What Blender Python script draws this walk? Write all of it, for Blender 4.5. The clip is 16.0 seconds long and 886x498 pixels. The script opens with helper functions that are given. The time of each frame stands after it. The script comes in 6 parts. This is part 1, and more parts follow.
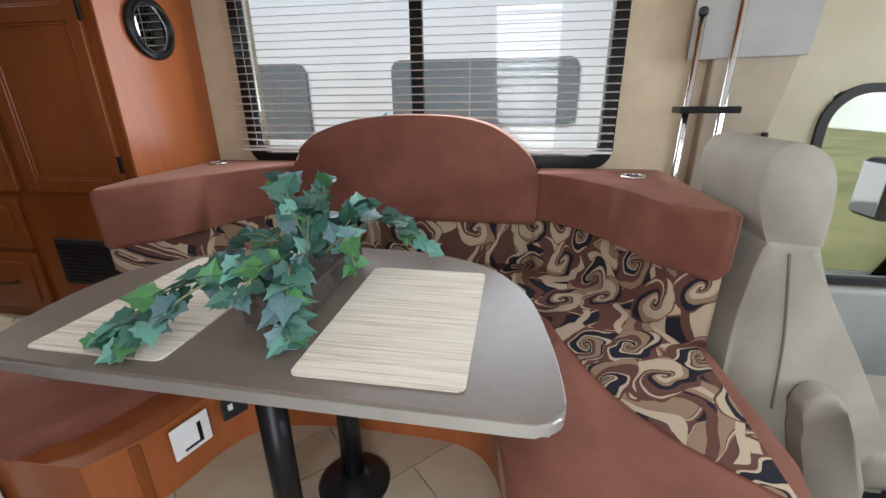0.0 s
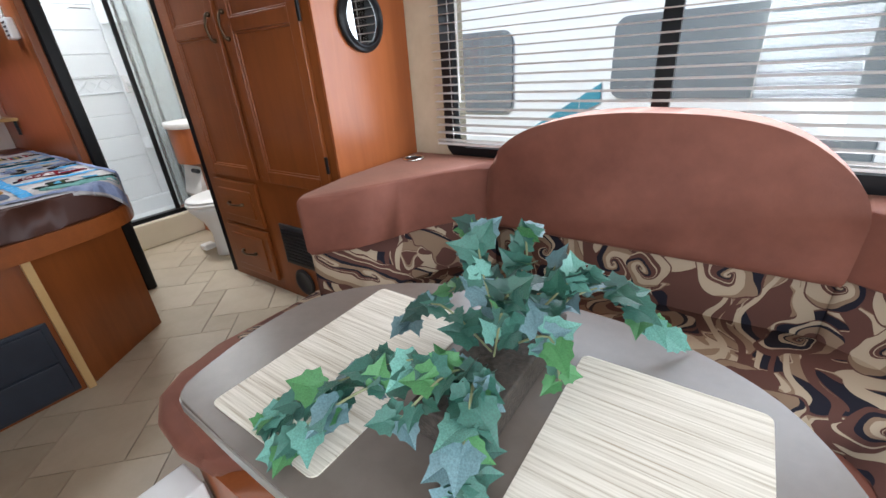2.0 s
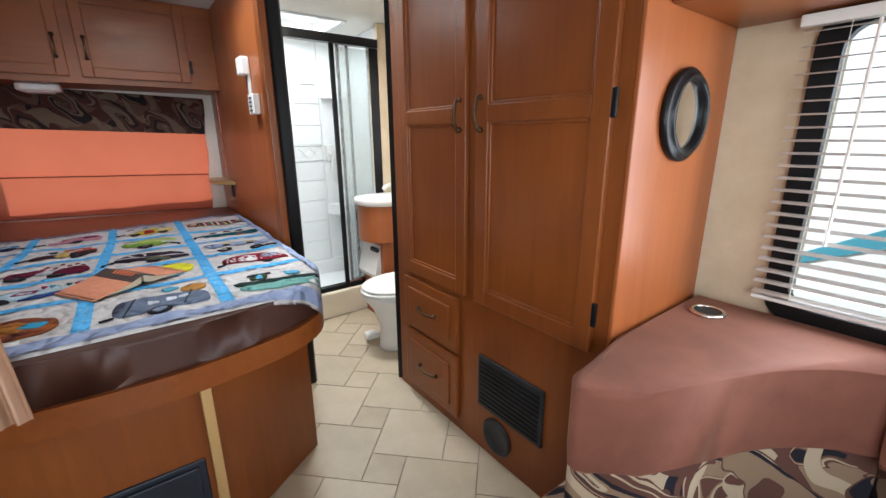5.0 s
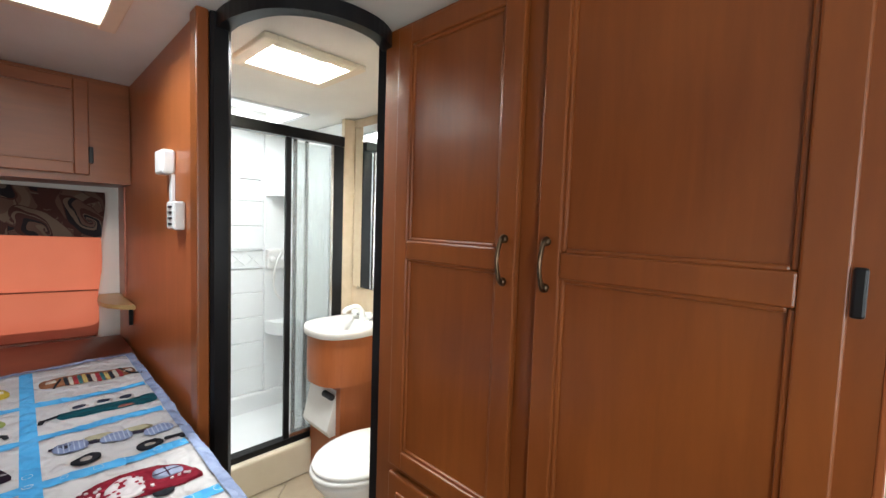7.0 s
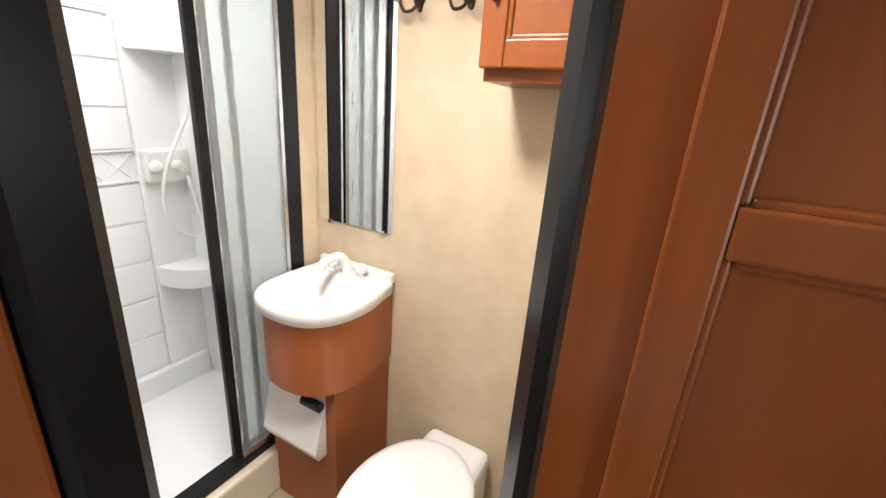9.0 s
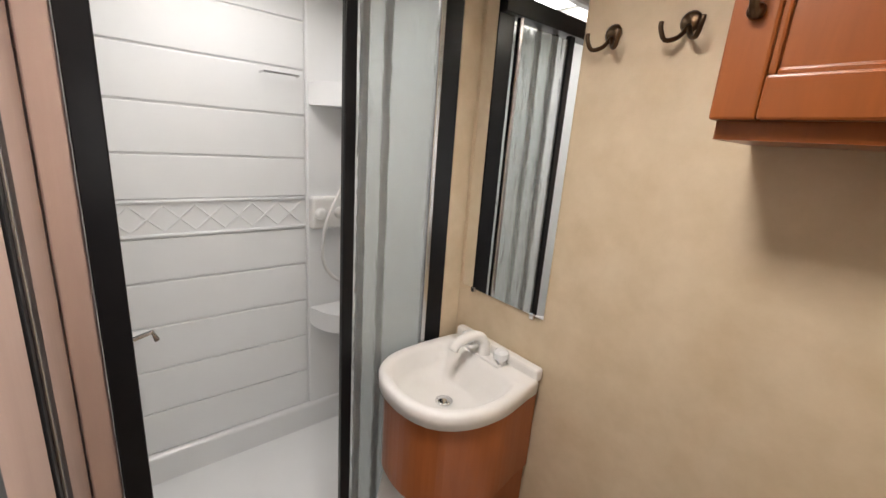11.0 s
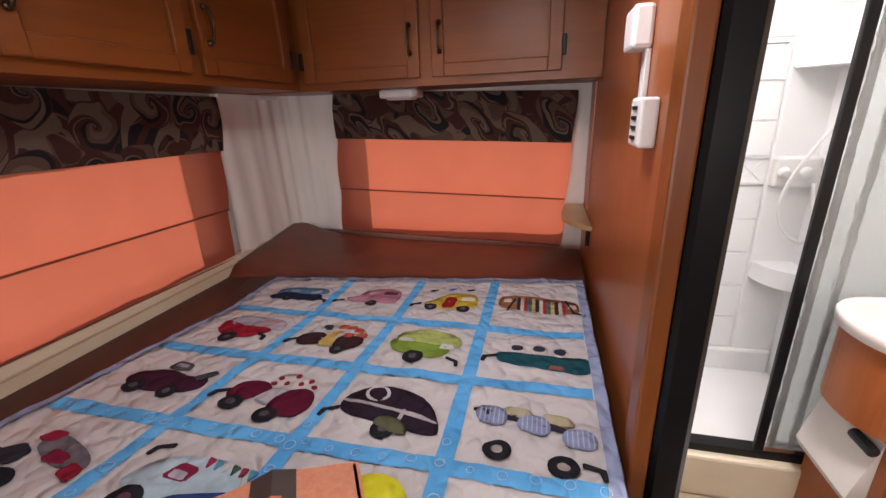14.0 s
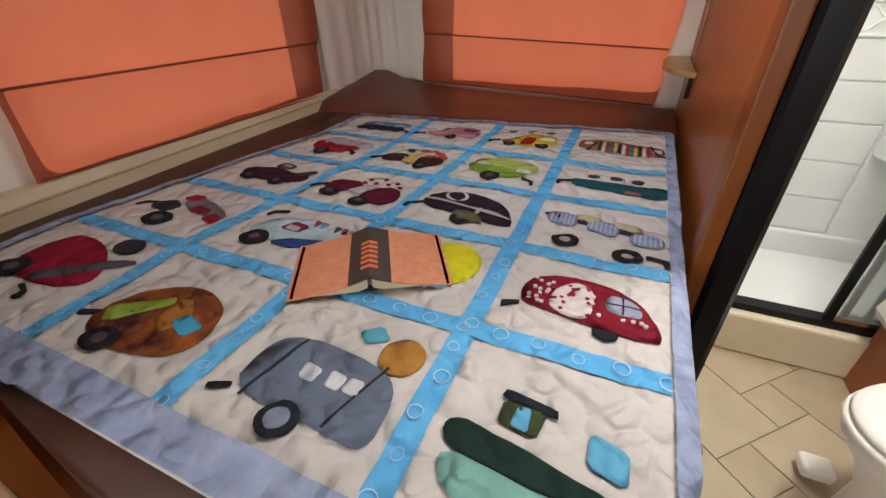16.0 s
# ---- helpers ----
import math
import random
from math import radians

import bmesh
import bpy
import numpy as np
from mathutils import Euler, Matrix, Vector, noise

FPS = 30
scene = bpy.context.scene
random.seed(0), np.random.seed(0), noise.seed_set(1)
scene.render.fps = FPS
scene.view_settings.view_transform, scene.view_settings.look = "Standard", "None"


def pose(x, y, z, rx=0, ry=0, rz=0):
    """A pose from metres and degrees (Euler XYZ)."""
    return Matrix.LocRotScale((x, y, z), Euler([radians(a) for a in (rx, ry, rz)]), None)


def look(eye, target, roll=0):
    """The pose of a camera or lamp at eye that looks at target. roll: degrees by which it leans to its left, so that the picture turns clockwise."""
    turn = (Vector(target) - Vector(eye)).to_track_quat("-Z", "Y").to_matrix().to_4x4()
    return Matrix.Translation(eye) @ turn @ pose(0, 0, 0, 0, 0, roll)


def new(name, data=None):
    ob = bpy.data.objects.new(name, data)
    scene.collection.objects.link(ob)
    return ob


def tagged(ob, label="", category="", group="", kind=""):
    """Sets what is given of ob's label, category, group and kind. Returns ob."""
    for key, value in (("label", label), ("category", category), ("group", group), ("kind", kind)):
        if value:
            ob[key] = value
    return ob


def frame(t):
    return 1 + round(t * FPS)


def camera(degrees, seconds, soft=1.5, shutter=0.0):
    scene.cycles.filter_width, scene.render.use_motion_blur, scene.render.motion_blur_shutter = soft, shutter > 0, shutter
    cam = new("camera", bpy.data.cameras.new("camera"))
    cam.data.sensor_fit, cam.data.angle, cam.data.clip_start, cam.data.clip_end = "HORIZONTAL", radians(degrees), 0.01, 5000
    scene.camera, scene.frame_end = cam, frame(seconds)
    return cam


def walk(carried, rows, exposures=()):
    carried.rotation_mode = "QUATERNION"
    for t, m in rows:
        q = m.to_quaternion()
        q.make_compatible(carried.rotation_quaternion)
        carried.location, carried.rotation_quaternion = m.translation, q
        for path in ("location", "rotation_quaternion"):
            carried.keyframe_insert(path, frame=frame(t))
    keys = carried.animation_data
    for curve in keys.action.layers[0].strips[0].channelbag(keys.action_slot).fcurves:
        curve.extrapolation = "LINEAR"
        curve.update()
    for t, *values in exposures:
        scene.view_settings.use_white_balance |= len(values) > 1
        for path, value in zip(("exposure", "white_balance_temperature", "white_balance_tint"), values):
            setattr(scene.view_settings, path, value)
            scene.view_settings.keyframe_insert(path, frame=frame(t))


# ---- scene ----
cam = camera(94.3, 16.0)
PATH = [
    (0, (0.85, 0.534, 0.997), (0.534, 2.386, 0.312), -0.6),
    (0.5, (0.818, 0.636, 0.981), (0.306, 2.397, 0.182), -0.4),
    (1, (0.811, 0.751, 1.046), (0.002, 2.341, 0.142), -2.4),
    (1.5, (0.75, 0.814, 1.109), (-0.228, 2.321, 0.23), -3.8),
    (2, (0.647, 0.888, 1.126), (-0.434, 2.345, 0.283), -4.2),
    (2.5, (0.561, 0.953, 1.133), (-0.624, 2.335, 0.304), -2.6),
    (3, (0.474, 1.051, 1.144), (-0.89, 2.301, 0.384), -0.8),
    (3.5, (0.426, 1.023, 1.199), (-1.123, 2.105, 0.543), -0.4),
    (3.7, (0.341, 0.964, 1.18), (-1.244, 2.021, 0.57), -0.1),
    (5.8, (-0.392, 1.113, 1.29), (-1.822, 2.453, 0.891), 0.3),
    (6, (-0.468, 1.148, 1.31), (-1.839, 2.579, 1.041), 2.6),
    (6.5, (-0.584, 1.199, 1.418), (-1.915, 2.692, 1.405), 2.5),
    (7, (-0.726, 1.178, 1.385), (-2.112, 2.615, 1.262), 1.9),
    (7.5, (-0.972, 1.205, 1.409), (-2.26, 2.673, 0.977), -1.8),
    (8, (-1.227, 1.358, 1.391), (-2.434, 2.839, 0.801), -3.9),
    (8.2, (-1.338, 1.398, 1.337), (-2.455, 2.921, 0.679), -2.3),
    (10.3, (-1.925, 1.572, 1.528), (-2.771, 3.344, 1.148), 7.7),
    (10.5, (-1.915, 1.590, 1.500), (-2.909, 3.290, 1.160), 7.6),
    (11, (-1.869, 1.693, 1.434), (-3.349, 2.939, 0.929), 4.3),
    (11.5, (-1.771, 1.734, 1.358), (-3.385, 2.713, 0.698), 2.9),
    (12, (-1.638, 1.629, 1.294), (-3.226, 2.537, 0.485), 3.0),
    (12.5, (-1.511, 1.529, 1.31), (-3.296, 1.956, 0.517), -0.5),
    (13, (-1.47, 1.428, 1.392), (-3.37, 1.405, 0.769), -3.2),
    (13.5, (-1.425, 1.368, 1.407), (-3.312, 1.041, 0.829), -3.1),
    (14, (-1.375, 1.35, 1.417), (-3.214, 0.891, 0.78), -2.1),
    (14.5, (-1.343, 1.342, 1.383), (-3.13, 0.756, 0.703), -1.7),
    (15, (-1.311, 1.332, 1.323), (-3.024, 0.68, 0.521), -0.2),
    (15.5, (-1.27, 1.347, 1.283), (-2.895, 0.683, 0.324), -0.8),
    (16, (-1.228, 1.356, 1.243), (-2.761, 0.658, 0.164), -1.3),
]
EXPOSURES = [
    (0.0, 0.10, 6150, 10), (0.5, 0.14, 6100, 10), (1.0, 0.36, 6000, 10), (2.0, 0.60, 5850, 9), (3.5, 0.75, 6100, 10), (6.0, 1.00, 5800, 4), (7.0, 1.00, 6050, 5),
    (8.2, 1.16, 6450, 11), (10.3, 0.22, 6450, 15), (10.6, 0.16, 6500, 15), (11.0, -0.06, 6700, 15), (11.5, 0.03, 6600, 15), (12.0, 0.34, 6550, 17), (12.5, 0.54, 6550, 20), (13.2, 0.72, 6600, 21), (14.5, 0.86, 6700, 21), (16.0, 0.68, 6850, 10),
]
walk(cam, [(t, look(eye, target, roll)) for t, eye, target, roll in PATH], EXPOSURES)

# ---- world and light ----
world = bpy.data.worlds.new("sky")
scene.world = world
world.use_nodes = True
wn = world.node_tree.nodes
sky = wn.new("ShaderNodeTexSky")
sky.sky_type = "NISHITA"
sky.sun_disc = False
sky.sun_elevation = radians(43)
sky.sun_rotation = radians(227)
wn["Background"].inputs[1].default_value = 0.15
world.node_tree.links.new(sky.outputs[0], wn["Background"].inputs[0])
sun = new("sun", bpy.data.lights.new("sun", "SUN"))
sun.data.energy = 4.0
sun.data.angle = radians(0.5)
sun.data.color = (1.0, 0.94, 0.85)
sun.matrix_world = look((0, 0, 0), (0.75, 0.70, -0.95))


def area(name, eye, target, sx, sy, power, color=(1, 1, 1)):
    lamp = new(name, bpy.data.lights.new(name, "AREA"))
    lamp.data.shape, lamp.data.size, lamp.data.size_y = "RECTANGLE", sx, sy
    lamp.data.energy, lamp.data.color = power, color
    lamp.matrix_world = look(eye, target)
    return lamp


area("window_daylight", (0.40, 2.425, 1.13), (0.40, 0.0, 1.0), 1.6, 0.68, 16, (0.92, 0.96, 1.0))
area("windscreen_daylight", (3.35, 1.2, 1.15), (0.0, 1.2, 0.9), 1.7, 0.8, 30, (0.95, 0.98, 1.0))
area("door_daylight", (0.95, -0.02, 1.1), (0.6, 2.0, 0.7), 0.6, 1.5, 18, (0.97, 0.98, 1.0))
area("roof_hatch_daylight", (-2.20, 1.20, 2.02), (-2.20, 1.20, 0.0), 0.3, 0.3, 5.6, (0.95, 0.98, 1.0))
area("bath_hatch_daylight", (-2.21, 1.92, 2.02), (-2.21, 1.92, 0.0), 0.22, 0.26, 14.5, (1.0, 0.98, 0.94))
area("shower_skylight_daylight", (-3.12, 2.02, 2.02), (-3.12, 2.02, 0.0), 0.45, 0.45, 4.8, (1.0, 0.99, 0.95))


# ---- materials ----
def mat(name, color, rough=0.5, metal=0.0, spec=0.5):
    m = bpy.data.materials.new(name)
    m.use_nodes = True
    b = m.node_tree.nodes["Principled BSDF"]
    b.inputs["Base Color"].default_value = (*color, 1)
    b.inputs["Roughness"].default_value = rough
    b.inputs["Metallic"].default_value = metal
    b.inputs["Specular IOR Level"].default_value = spec
    return m


def nd(m, kind, **inputs):
    n = m.node_tree.nodes.new(kind)
    for k, v in inputs.items():
        n.inputs[k.replace("_", " ")].default_value = v
    return n


def ln(m, a, b):
    m.node_tree.links.new(a, b)


def coords(m, scale=(1, 1, 1), rot=(0, 0, 0)):
    tc = nd(m, "ShaderNodeTexCoord")
    mp = nd(m, "ShaderNodeMapping")
    mp.inputs["Scale"].default_value = scale
    mp.inputs["Rotation"].default_value = rot
    ln(m, tc.outputs["Object"], mp.inputs[0])
    return mp.outputs[0]


def ramp(m, fac, stops, constant=False):
    r = nd(m, "ShaderNodeValToRGB")
    if constant:
        r.color_ramp.interpolation = "CONSTANT"
    els = r.color_ramp.elements
    while len(els) < len(stops):
        els.new(0.5)
    for e, (p, c) in zip(els, stops):
        e.position, e.color = p, (*c, 1)
    ln(m, fac, r.inputs[0])
    return r.outputs[0]


def bump(m, height, strength=0.2, dist=0.01):
    b = nd(m, "ShaderNodeBump", Strength=strength, Distance=dist)
    ln(m, height, b.inputs["Height"])
    ln(m, b.outputs[0], m.node_tree.nodes["Principled BSDF"].inputs["Normal"])


def base(m):
    return m.node_tree.nodes["Principled BSDF"].inputs["Base Color"]


def mix(m, fac, a, b, mode="MIX"):
    n = m.node_tree.nodes.new("ShaderNodeMix")
    n.data_type, n.blend_type = "RGBA", mode
    for v, i in ((fac, 0), (a, 6), (b, 7)):
        if isinstance(v, (int, float)):
            n.inputs[i].default_value = v
        elif isinstance(v, tuple):
            n.inputs[i].default_value = (*v, 1)
        else:
            ln(m, v, n.inputs[i])
    return n.outputs[2]


def noisy(name, dark, light, scale=4.0, rough=0.6, fine=80.0, relief=0.08, stretch=(1, 1, 1), metal=0.0, spec=0.5, lo=0.3, hi=0.7):
    m = mat(name, light, rough, metal, spec)
    c = coords(m, stretch)
    n = nd(m, "ShaderNodeTexNoise", Scale=scale, Detail=6.0, Roughness=0.6)
    ln(m, c, n.inputs["Vector"])
    ln(m, ramp(m, n.outputs[0], [(lo, dark), (hi, light)]), base(m))
    f = nd(m, "ShaderNodeTexNoise", Scale=fine, Detail=3.0)
    ln(m, c, f.inputs["Vector"])
    bump(m, f.outputs[0], relief, 0.004)
    return m


def wood(name, dark, light, axis="z", rough=0.32):
    m = mat(name, light, rough, spec=0.38)
    st = {"z": (9, 9, 0.8), "x": (0.8, 9, 9), "y": (9, 0.8, 9)}[axis]
    c = coords(m, st)
    n = nd(m, "ShaderNodeTexNoise", Scale=3.0, Detail=8.0, Roughness=0.65, Distortion=0.6)
    ln(m, c, n.inputs["Vector"])
    a = ramp(m, n.outputs[0], [(0.3, dark), (0.7, light)])
    b = nd(m, "ShaderNodeTexNoise", Scale=2.2, Detail=2.0)
    ln(m, coords(m), b.inputs["Vector"])
    ln(m, mix(m, 0.62, a, ramp(m, b.outputs[0], [(0.3, dark), (0.75, light)])), base(m))
    bump(m, n.outputs[0], 0.03, 0.002)
    return m


CHERRY = wood("cherry_wood", (0.150, 0.039, 0.0085), (0.270, 0.078, 0.0165))
CHERRY_H = wood("cherry_wood_level", (0.150, 0.039, 0.0085), (0.270, 0.078, 0.0165), "x")
CHERRY_Y = wood("cherry_wood_across", (0.150, 0.039, 0.0085), (0.270, 0.078, 0.0165), "y")
CHERRY_LT = wood("cherry_veneer", (0.25, 0.070, 0.020), (0.40, 0.124, 0.038))
OAK = wood("pale_trim_wood", (0.40, 0.24, 0.09), (0.55, 0.36, 0.16))
SUEDE = noisy("rust_suede", (0.135, 0.047, 0.031), (0.220, 0.082, 0.054), 5.0, 0.75, 300.0, 0.12, spec=0.25)
b_ = SUEDE.node_tree.nodes["Principled BSDF"]
b_.inputs["Sheen Weight"].default_value = 0.25
b_.inputs["Sheen Roughness"].default_value = 0.45
b_.inputs["Sheen Tint"].default_value = (1.0, 0.62, 0.45, 1)
BROWN_VINYL = noisy("brown_vinyl", (0.11, 0.029, 0.017), (0.17, 0.048, 0.028), 6.0, 0.42, 200.0, 0.06)
DARK_VINYL = noisy("dark_brown_vinyl", (0.040, 0.013, 0.008), (0.065, 0.022, 0.013), 6.0, 0.5, 200.0, 0.06)
WALLPAPER = noisy("beige_wallpaper", (0.54, 0.43, 0.29), (0.64, 0.53, 0.38), 9.0, 0.7, 120.0, 0.05)
CEILING = noisy("ceiling_vinyl", (0.66, 0.65, 0.60), (0.72, 0.71, 0.66), 3.0, 0.75, 260.0, 0.06)
LINER = noisy("white_shower_plastic", (0.76, 0.77, 0.77), (0.82, 0.83, 0.83), 2.0, 0.28, 40.0, 0.02)
WHITE = noisy("white_plastic", (0.72, 0.71, 0.68), (0.80, 0.79, 0.77), 5.0, 0.35, 60.0, 0.02)
CREAM = noisy("cream_fibreglass", (0.66, 0.58, 0.44), (0.74, 0.66, 0.52), 4.0, 0.4, 80.0, 0.04)
WHITE_WALL = noisy("white_fabric_wall", (0.70, 0.67, 0.61), (0.80, 0.77, 0.71), 3.0, 0.7, 150.0, 0.06, (3, 3, 0.4))
BLACK = noisy("black_frame", (0.006, 0.006, 0.007), (0.011, 0.011, 0.012), 8.0, 0.3, 90.0, 0.04, spec=0.22)
BLACK_FLAT = noisy("black_plastic", (0.010, 0.011, 0.014), (0.022, 0.023, 0.028), 8.0, 0.5, 120.0, 0.05)
NAVY = noisy("dark_blue_plastic", (0.010, 0.014, 0.024), (0.018, 0.024, 0.038), 6.0, 0.45, 120.0, 0.04)
CHROME = mat("chrome", (0.75, 0.75, 0.76), 0.12, 1.0)
BRONZE = mat("dark_bronze", (0.10, 0.065, 0.04), 0.3, 1.0)
STEEL = noisy("satin_steel", (0.55, 0.55, 0.56), (0.68, 0.68, 0.69), 20.0, 0.25, 200.0, 0.02, metal=1.0)
GREYTOP = noisy("grey_brown_laminate", (0.150, 0.122, 0.100), (0.172, 0.142, 0.118), 30.0, 0.34, 400.0, 0.03)
TILE_GROUT = noisy("floor_joint", (0.20, 0.16, 0.11), (0.26, 0.21, 0.15), 12.0, 0.7)
CAB_GREY = noisy("grey_seat_fabric", (0.30, 0.275, 0.23), (0.38, 0.35, 0.30), 5.0, 0.85, 400.0, 0.15, spec=0.2)
CAB_TRIM = noisy("beige_cab_trim", (0.40, 0.36, 0.25), (0.47, 0.43, 0.31), 4.0, 0.6, 200.0, 0.06)
RUBBER = mat("black_rubber", (0.02, 0.02, 0.02), 0.7)


def glass(name, tint=(1, 1, 1), rough=0.0):
    m = bpy.data.materials.new(name)
    m.use_nodes = True
    nt = m.node_tree
    nt.nodes.remove(nt.nodes["Principled BSDF"])
    t = nt.nodes.new("ShaderNodeBsdfTransparent")
    t.inputs[0].default_value = (*tint, 1)
    g = nt.nodes.new("ShaderNodeBsdfGlossy")
    g.inputs["Roughness"].default_value = rough
    f = nt.nodes.new("ShaderNodeFresnel")
    s = nt.nodes.new("ShaderNodeMixShader")
    nt.links.new(f.outputs[0], s.inputs[0])
    nt.links.new(t.outputs[0], s.inputs[1])
    nt.links.new(g.outputs[0], s.inputs[2])
    nt.links.new(s.outputs[0], nt.nodes["Material Output"].inputs[0])
    return m


GLASS = glass("window_glass", (0.96, 0.98, 0.98))
MIRROR = mat("mirror_silver", (0.88, 0.90, 0.90), 0.01, 1.0)


def rain_glass():
    m = mat("patterned_glass", (0.86, 0.90, 0.90), 0.12)
    b = m.node_tree.nodes["Principled BSDF"]
    b.inputs["Transmission Weight"].default_value = 0.85
    b.inputs["IOR"].default_value = 1.12
    n = nd(m, "ShaderNodeTexNoise", Scale=26.0, Detail=3.0)
    ln(m, coords(m, (1, 1, 0.35)), n.inputs["Vector"])
    bump(m, n.outputs[0], 0.9, 0.02)
    return m


RAIN_GLASS = rain_glass()


def blind_cloth():
    """Salmon cloth that lets daylight through."""
    m = mat("salmon_blind_cloth", (0.46, 0.16, 0.095), 0.85, spec=0.15)
    c = coords(m)
    n = nd(m, "ShaderNodeTexNoise", Scale=2.5, Detail=3.0)
    ln(m, c, n.inputs["Vector"])
    col = ramp(m, n.outputs[0], [(0.3, (0.37, 0.095, 0.055)), (0.7, (0.45, 0.130, 0.080))])
    ln(m, col, base(m))
    w = nd(m, "ShaderNodeTexNoise", Scale=400.0)
    ln(m, coords(m, (1, 1, 0.3)), w.inputs["Vector"])
    bump(m, w.outputs[0], 0.12, 0.002)
    t = nd(m, "ShaderNodeBsdfTranslucent")
    t.inputs[0].default_value = (0.82, 0.23, 0.13, 1)
    s = nd(m, "ShaderNodeMixShader")
    s.inputs[0].default_value = 0.32
    ln(m, m.node_tree.nodes["Principled BSDF"].outputs[0], s.inputs[1])
    ln(m, t.outputs[0], s.inputs[2])
    ln(m, s.outputs[0], m.node_tree.nodes["Material Output"].inputs[0])
    return m


BLIND_CLOTH = blind_cloth()


def swirl_cloth(name, cream, tan, brown, dark, scale=1.0):
    """Upholstery with broad flowing bands, curled leaves and dark eyes edged in cream."""
    m = mat(name, tan, 0.8, spec=0.2)
    c = coords(m, (scale, scale, scale))
    dn = nd(m, "ShaderNodeTexNoise", Scale=4.5, Detail=0.5)
    ln(m, c, dn.inputs["Vector"])
    wob = nd(m, "ShaderNodeVectorMath")
    wob.operation = "MULTIPLY_ADD"
    ln(m, dn.outputs["Color"], wob.inputs[0])
    wob.inputs[1].default_value = (0.34, 0.34, 0.34)
    ln(m, c, wob.inputs[2])
    patches = nd(m, "ShaderNodeTexVoronoi", Scale=9.0)
    patches.feature = "SMOOTH_F1"
    patches.inputs["Smoothness"].default_value = 0.25
    ln(m, wob.outputs[0], patches.inputs["Vector"])
    pc = nd(m, "ShaderNodeSeparateColor")
    ln(m, patches.outputs["Color"], pc.inputs[0])
    fields = ramp(m, pc.outputs[0], [(0.0, dark), (0.24, brown), (0.42, tan), (0.55, cream), (0.70, brown), (0.82, tan)], True)
    wave = nd(m, "ShaderNodeTexWave", Scale=1.9, Distortion=2.5, Detail=0.0)
    ln(m, wob.outputs[0], wave.inputs["Vector"])
    line = ramp(m, wave.outputs["Fac"], [(0.0, (0, 0, 0)), (0.90, (1, 1, 1))], True)
    vein = ramp(m, wave.outputs["Fac"], [(0.0, (1, 1, 1)), (0.10, (0, 0, 0))], True)
    f1 = mix(m, line, fields, cream)
    f2 = mix(m, vein, f1, brown)
    def calc(op, p, q=None, r=None):
        n = nd(m, "ShaderNodeMath")
        n.operation = op
        for k, w in enumerate((p, q, r)):
            if w is None:
                continue
            if isinstance(w, (int, float)):
                n.inputs[k].default_value = w
            else:
                ln(m, w, n.inputs[k])
        return n.outputs[0]

    # curled scrolls: one log spiral in each loose cell of the unrolled cloth
    sep = nd(m, "ShaderNodeSeparateXYZ")
    ln(m, c, sep.inputs[0])
    small = nd(m, "ShaderNodeTexNoise", Scale=13.0, Detail=0.0)
    ln(m, c, small.inputs["Vector"])
    uv = nd(m, "ShaderNodeCombineXYZ")
    ln(m, calc("ADD", calc("MULTIPLY_ADD", sep.outputs[1], -0.7, sep.outputs[0]), calc("MULTIPLY", small.outputs["Fac"], 0.06)), uv.inputs[0])
    ln(m, calc("ADD", calc("MULTIPLY_ADD", sep.outputs[1], 0.8, sep.outputs[2]), calc("MULTIPLY", small.outputs["Fac"], -0.05)), uv.inputs[1])
    vo = nd(m, "ShaderNodeTexVoronoi", Scale=4.4)
    vo.voronoi_dimensions = "2D"
    vo.inputs["Randomness"].default_value = 0.75
    ln(m, uv.outputs[0], vo.inputs["Vector"])
    off = nd(m, "ShaderNodeVectorMath")
    off.operation = "SUBTRACT"
    ln(m, uv.outputs[0], off.inputs[0])
    ln(m, vo.outputs["Position"], off.inputs[1])
    so = nd(m, "ShaderNodeSeparateXYZ")
    ln(m, off.outputs[0], so.inputs[0])
    es = nd(m, "ShaderNodeSeparateColor")
    ln(m, vo.outputs["Color"], es.inputs[0])
    ang = calc("DIVIDE", calc("ARCTAN2", so.outputs[1], so.outputs[0]), 2 * math.pi)
    turn = calc("MULTIPLY_ADD", calc("GREATER_THAN", es.outputs[0], 0.5), 2.0, -1.0)
    rad = calc("SQRT", calc("ADD", calc("MULTIPLY", so.outputs[0], so.outputs[0]), calc("MULTIPLY", so.outputs[1], so.outputs[1])))
    arm = calc("FRACT", calc("ADD", calc("MULTIPLY_ADD", calc("LOGARITHM", calc("ADD", rad, 0.002), math.e), 0.48, es.outputs[1]), calc("MULTIPLY", ang, turn)))
    one = ramp(m, arm, [(0.0, cream), (0.34, tan), (0.50, dark), (0.66, brown), (0.84, cream), (0.89, brown)], True)
    two = ramp(m, arm, [(0.0, dark), (0.26, cream), (0.32, brown), (0.58, tan), (0.82, dark), (0.88, cream)], True)
    scroll = mix(m, calc("GREATER_THAN", es.outputs[2], 0.5), one, two)
    reach = calc("ADD", rad, calc("MULTIPLY", dn.outputs["Fac"], 0.05))
    inside = calc("LESS_THAN", reach, 0.122)
    rim_ = calc("LESS_THAN", reach, 0.127)
    ln(m, mix(m, inside, mix(m, rim_, f2, brown), scroll), base(m))
    f = nd(m, "ShaderNodeTexNoise", Scale=350.0)
    ln(m, c, f.inputs["Vector"])
    bump(m, f.outputs[0], 0.25, 0.003)
    return m


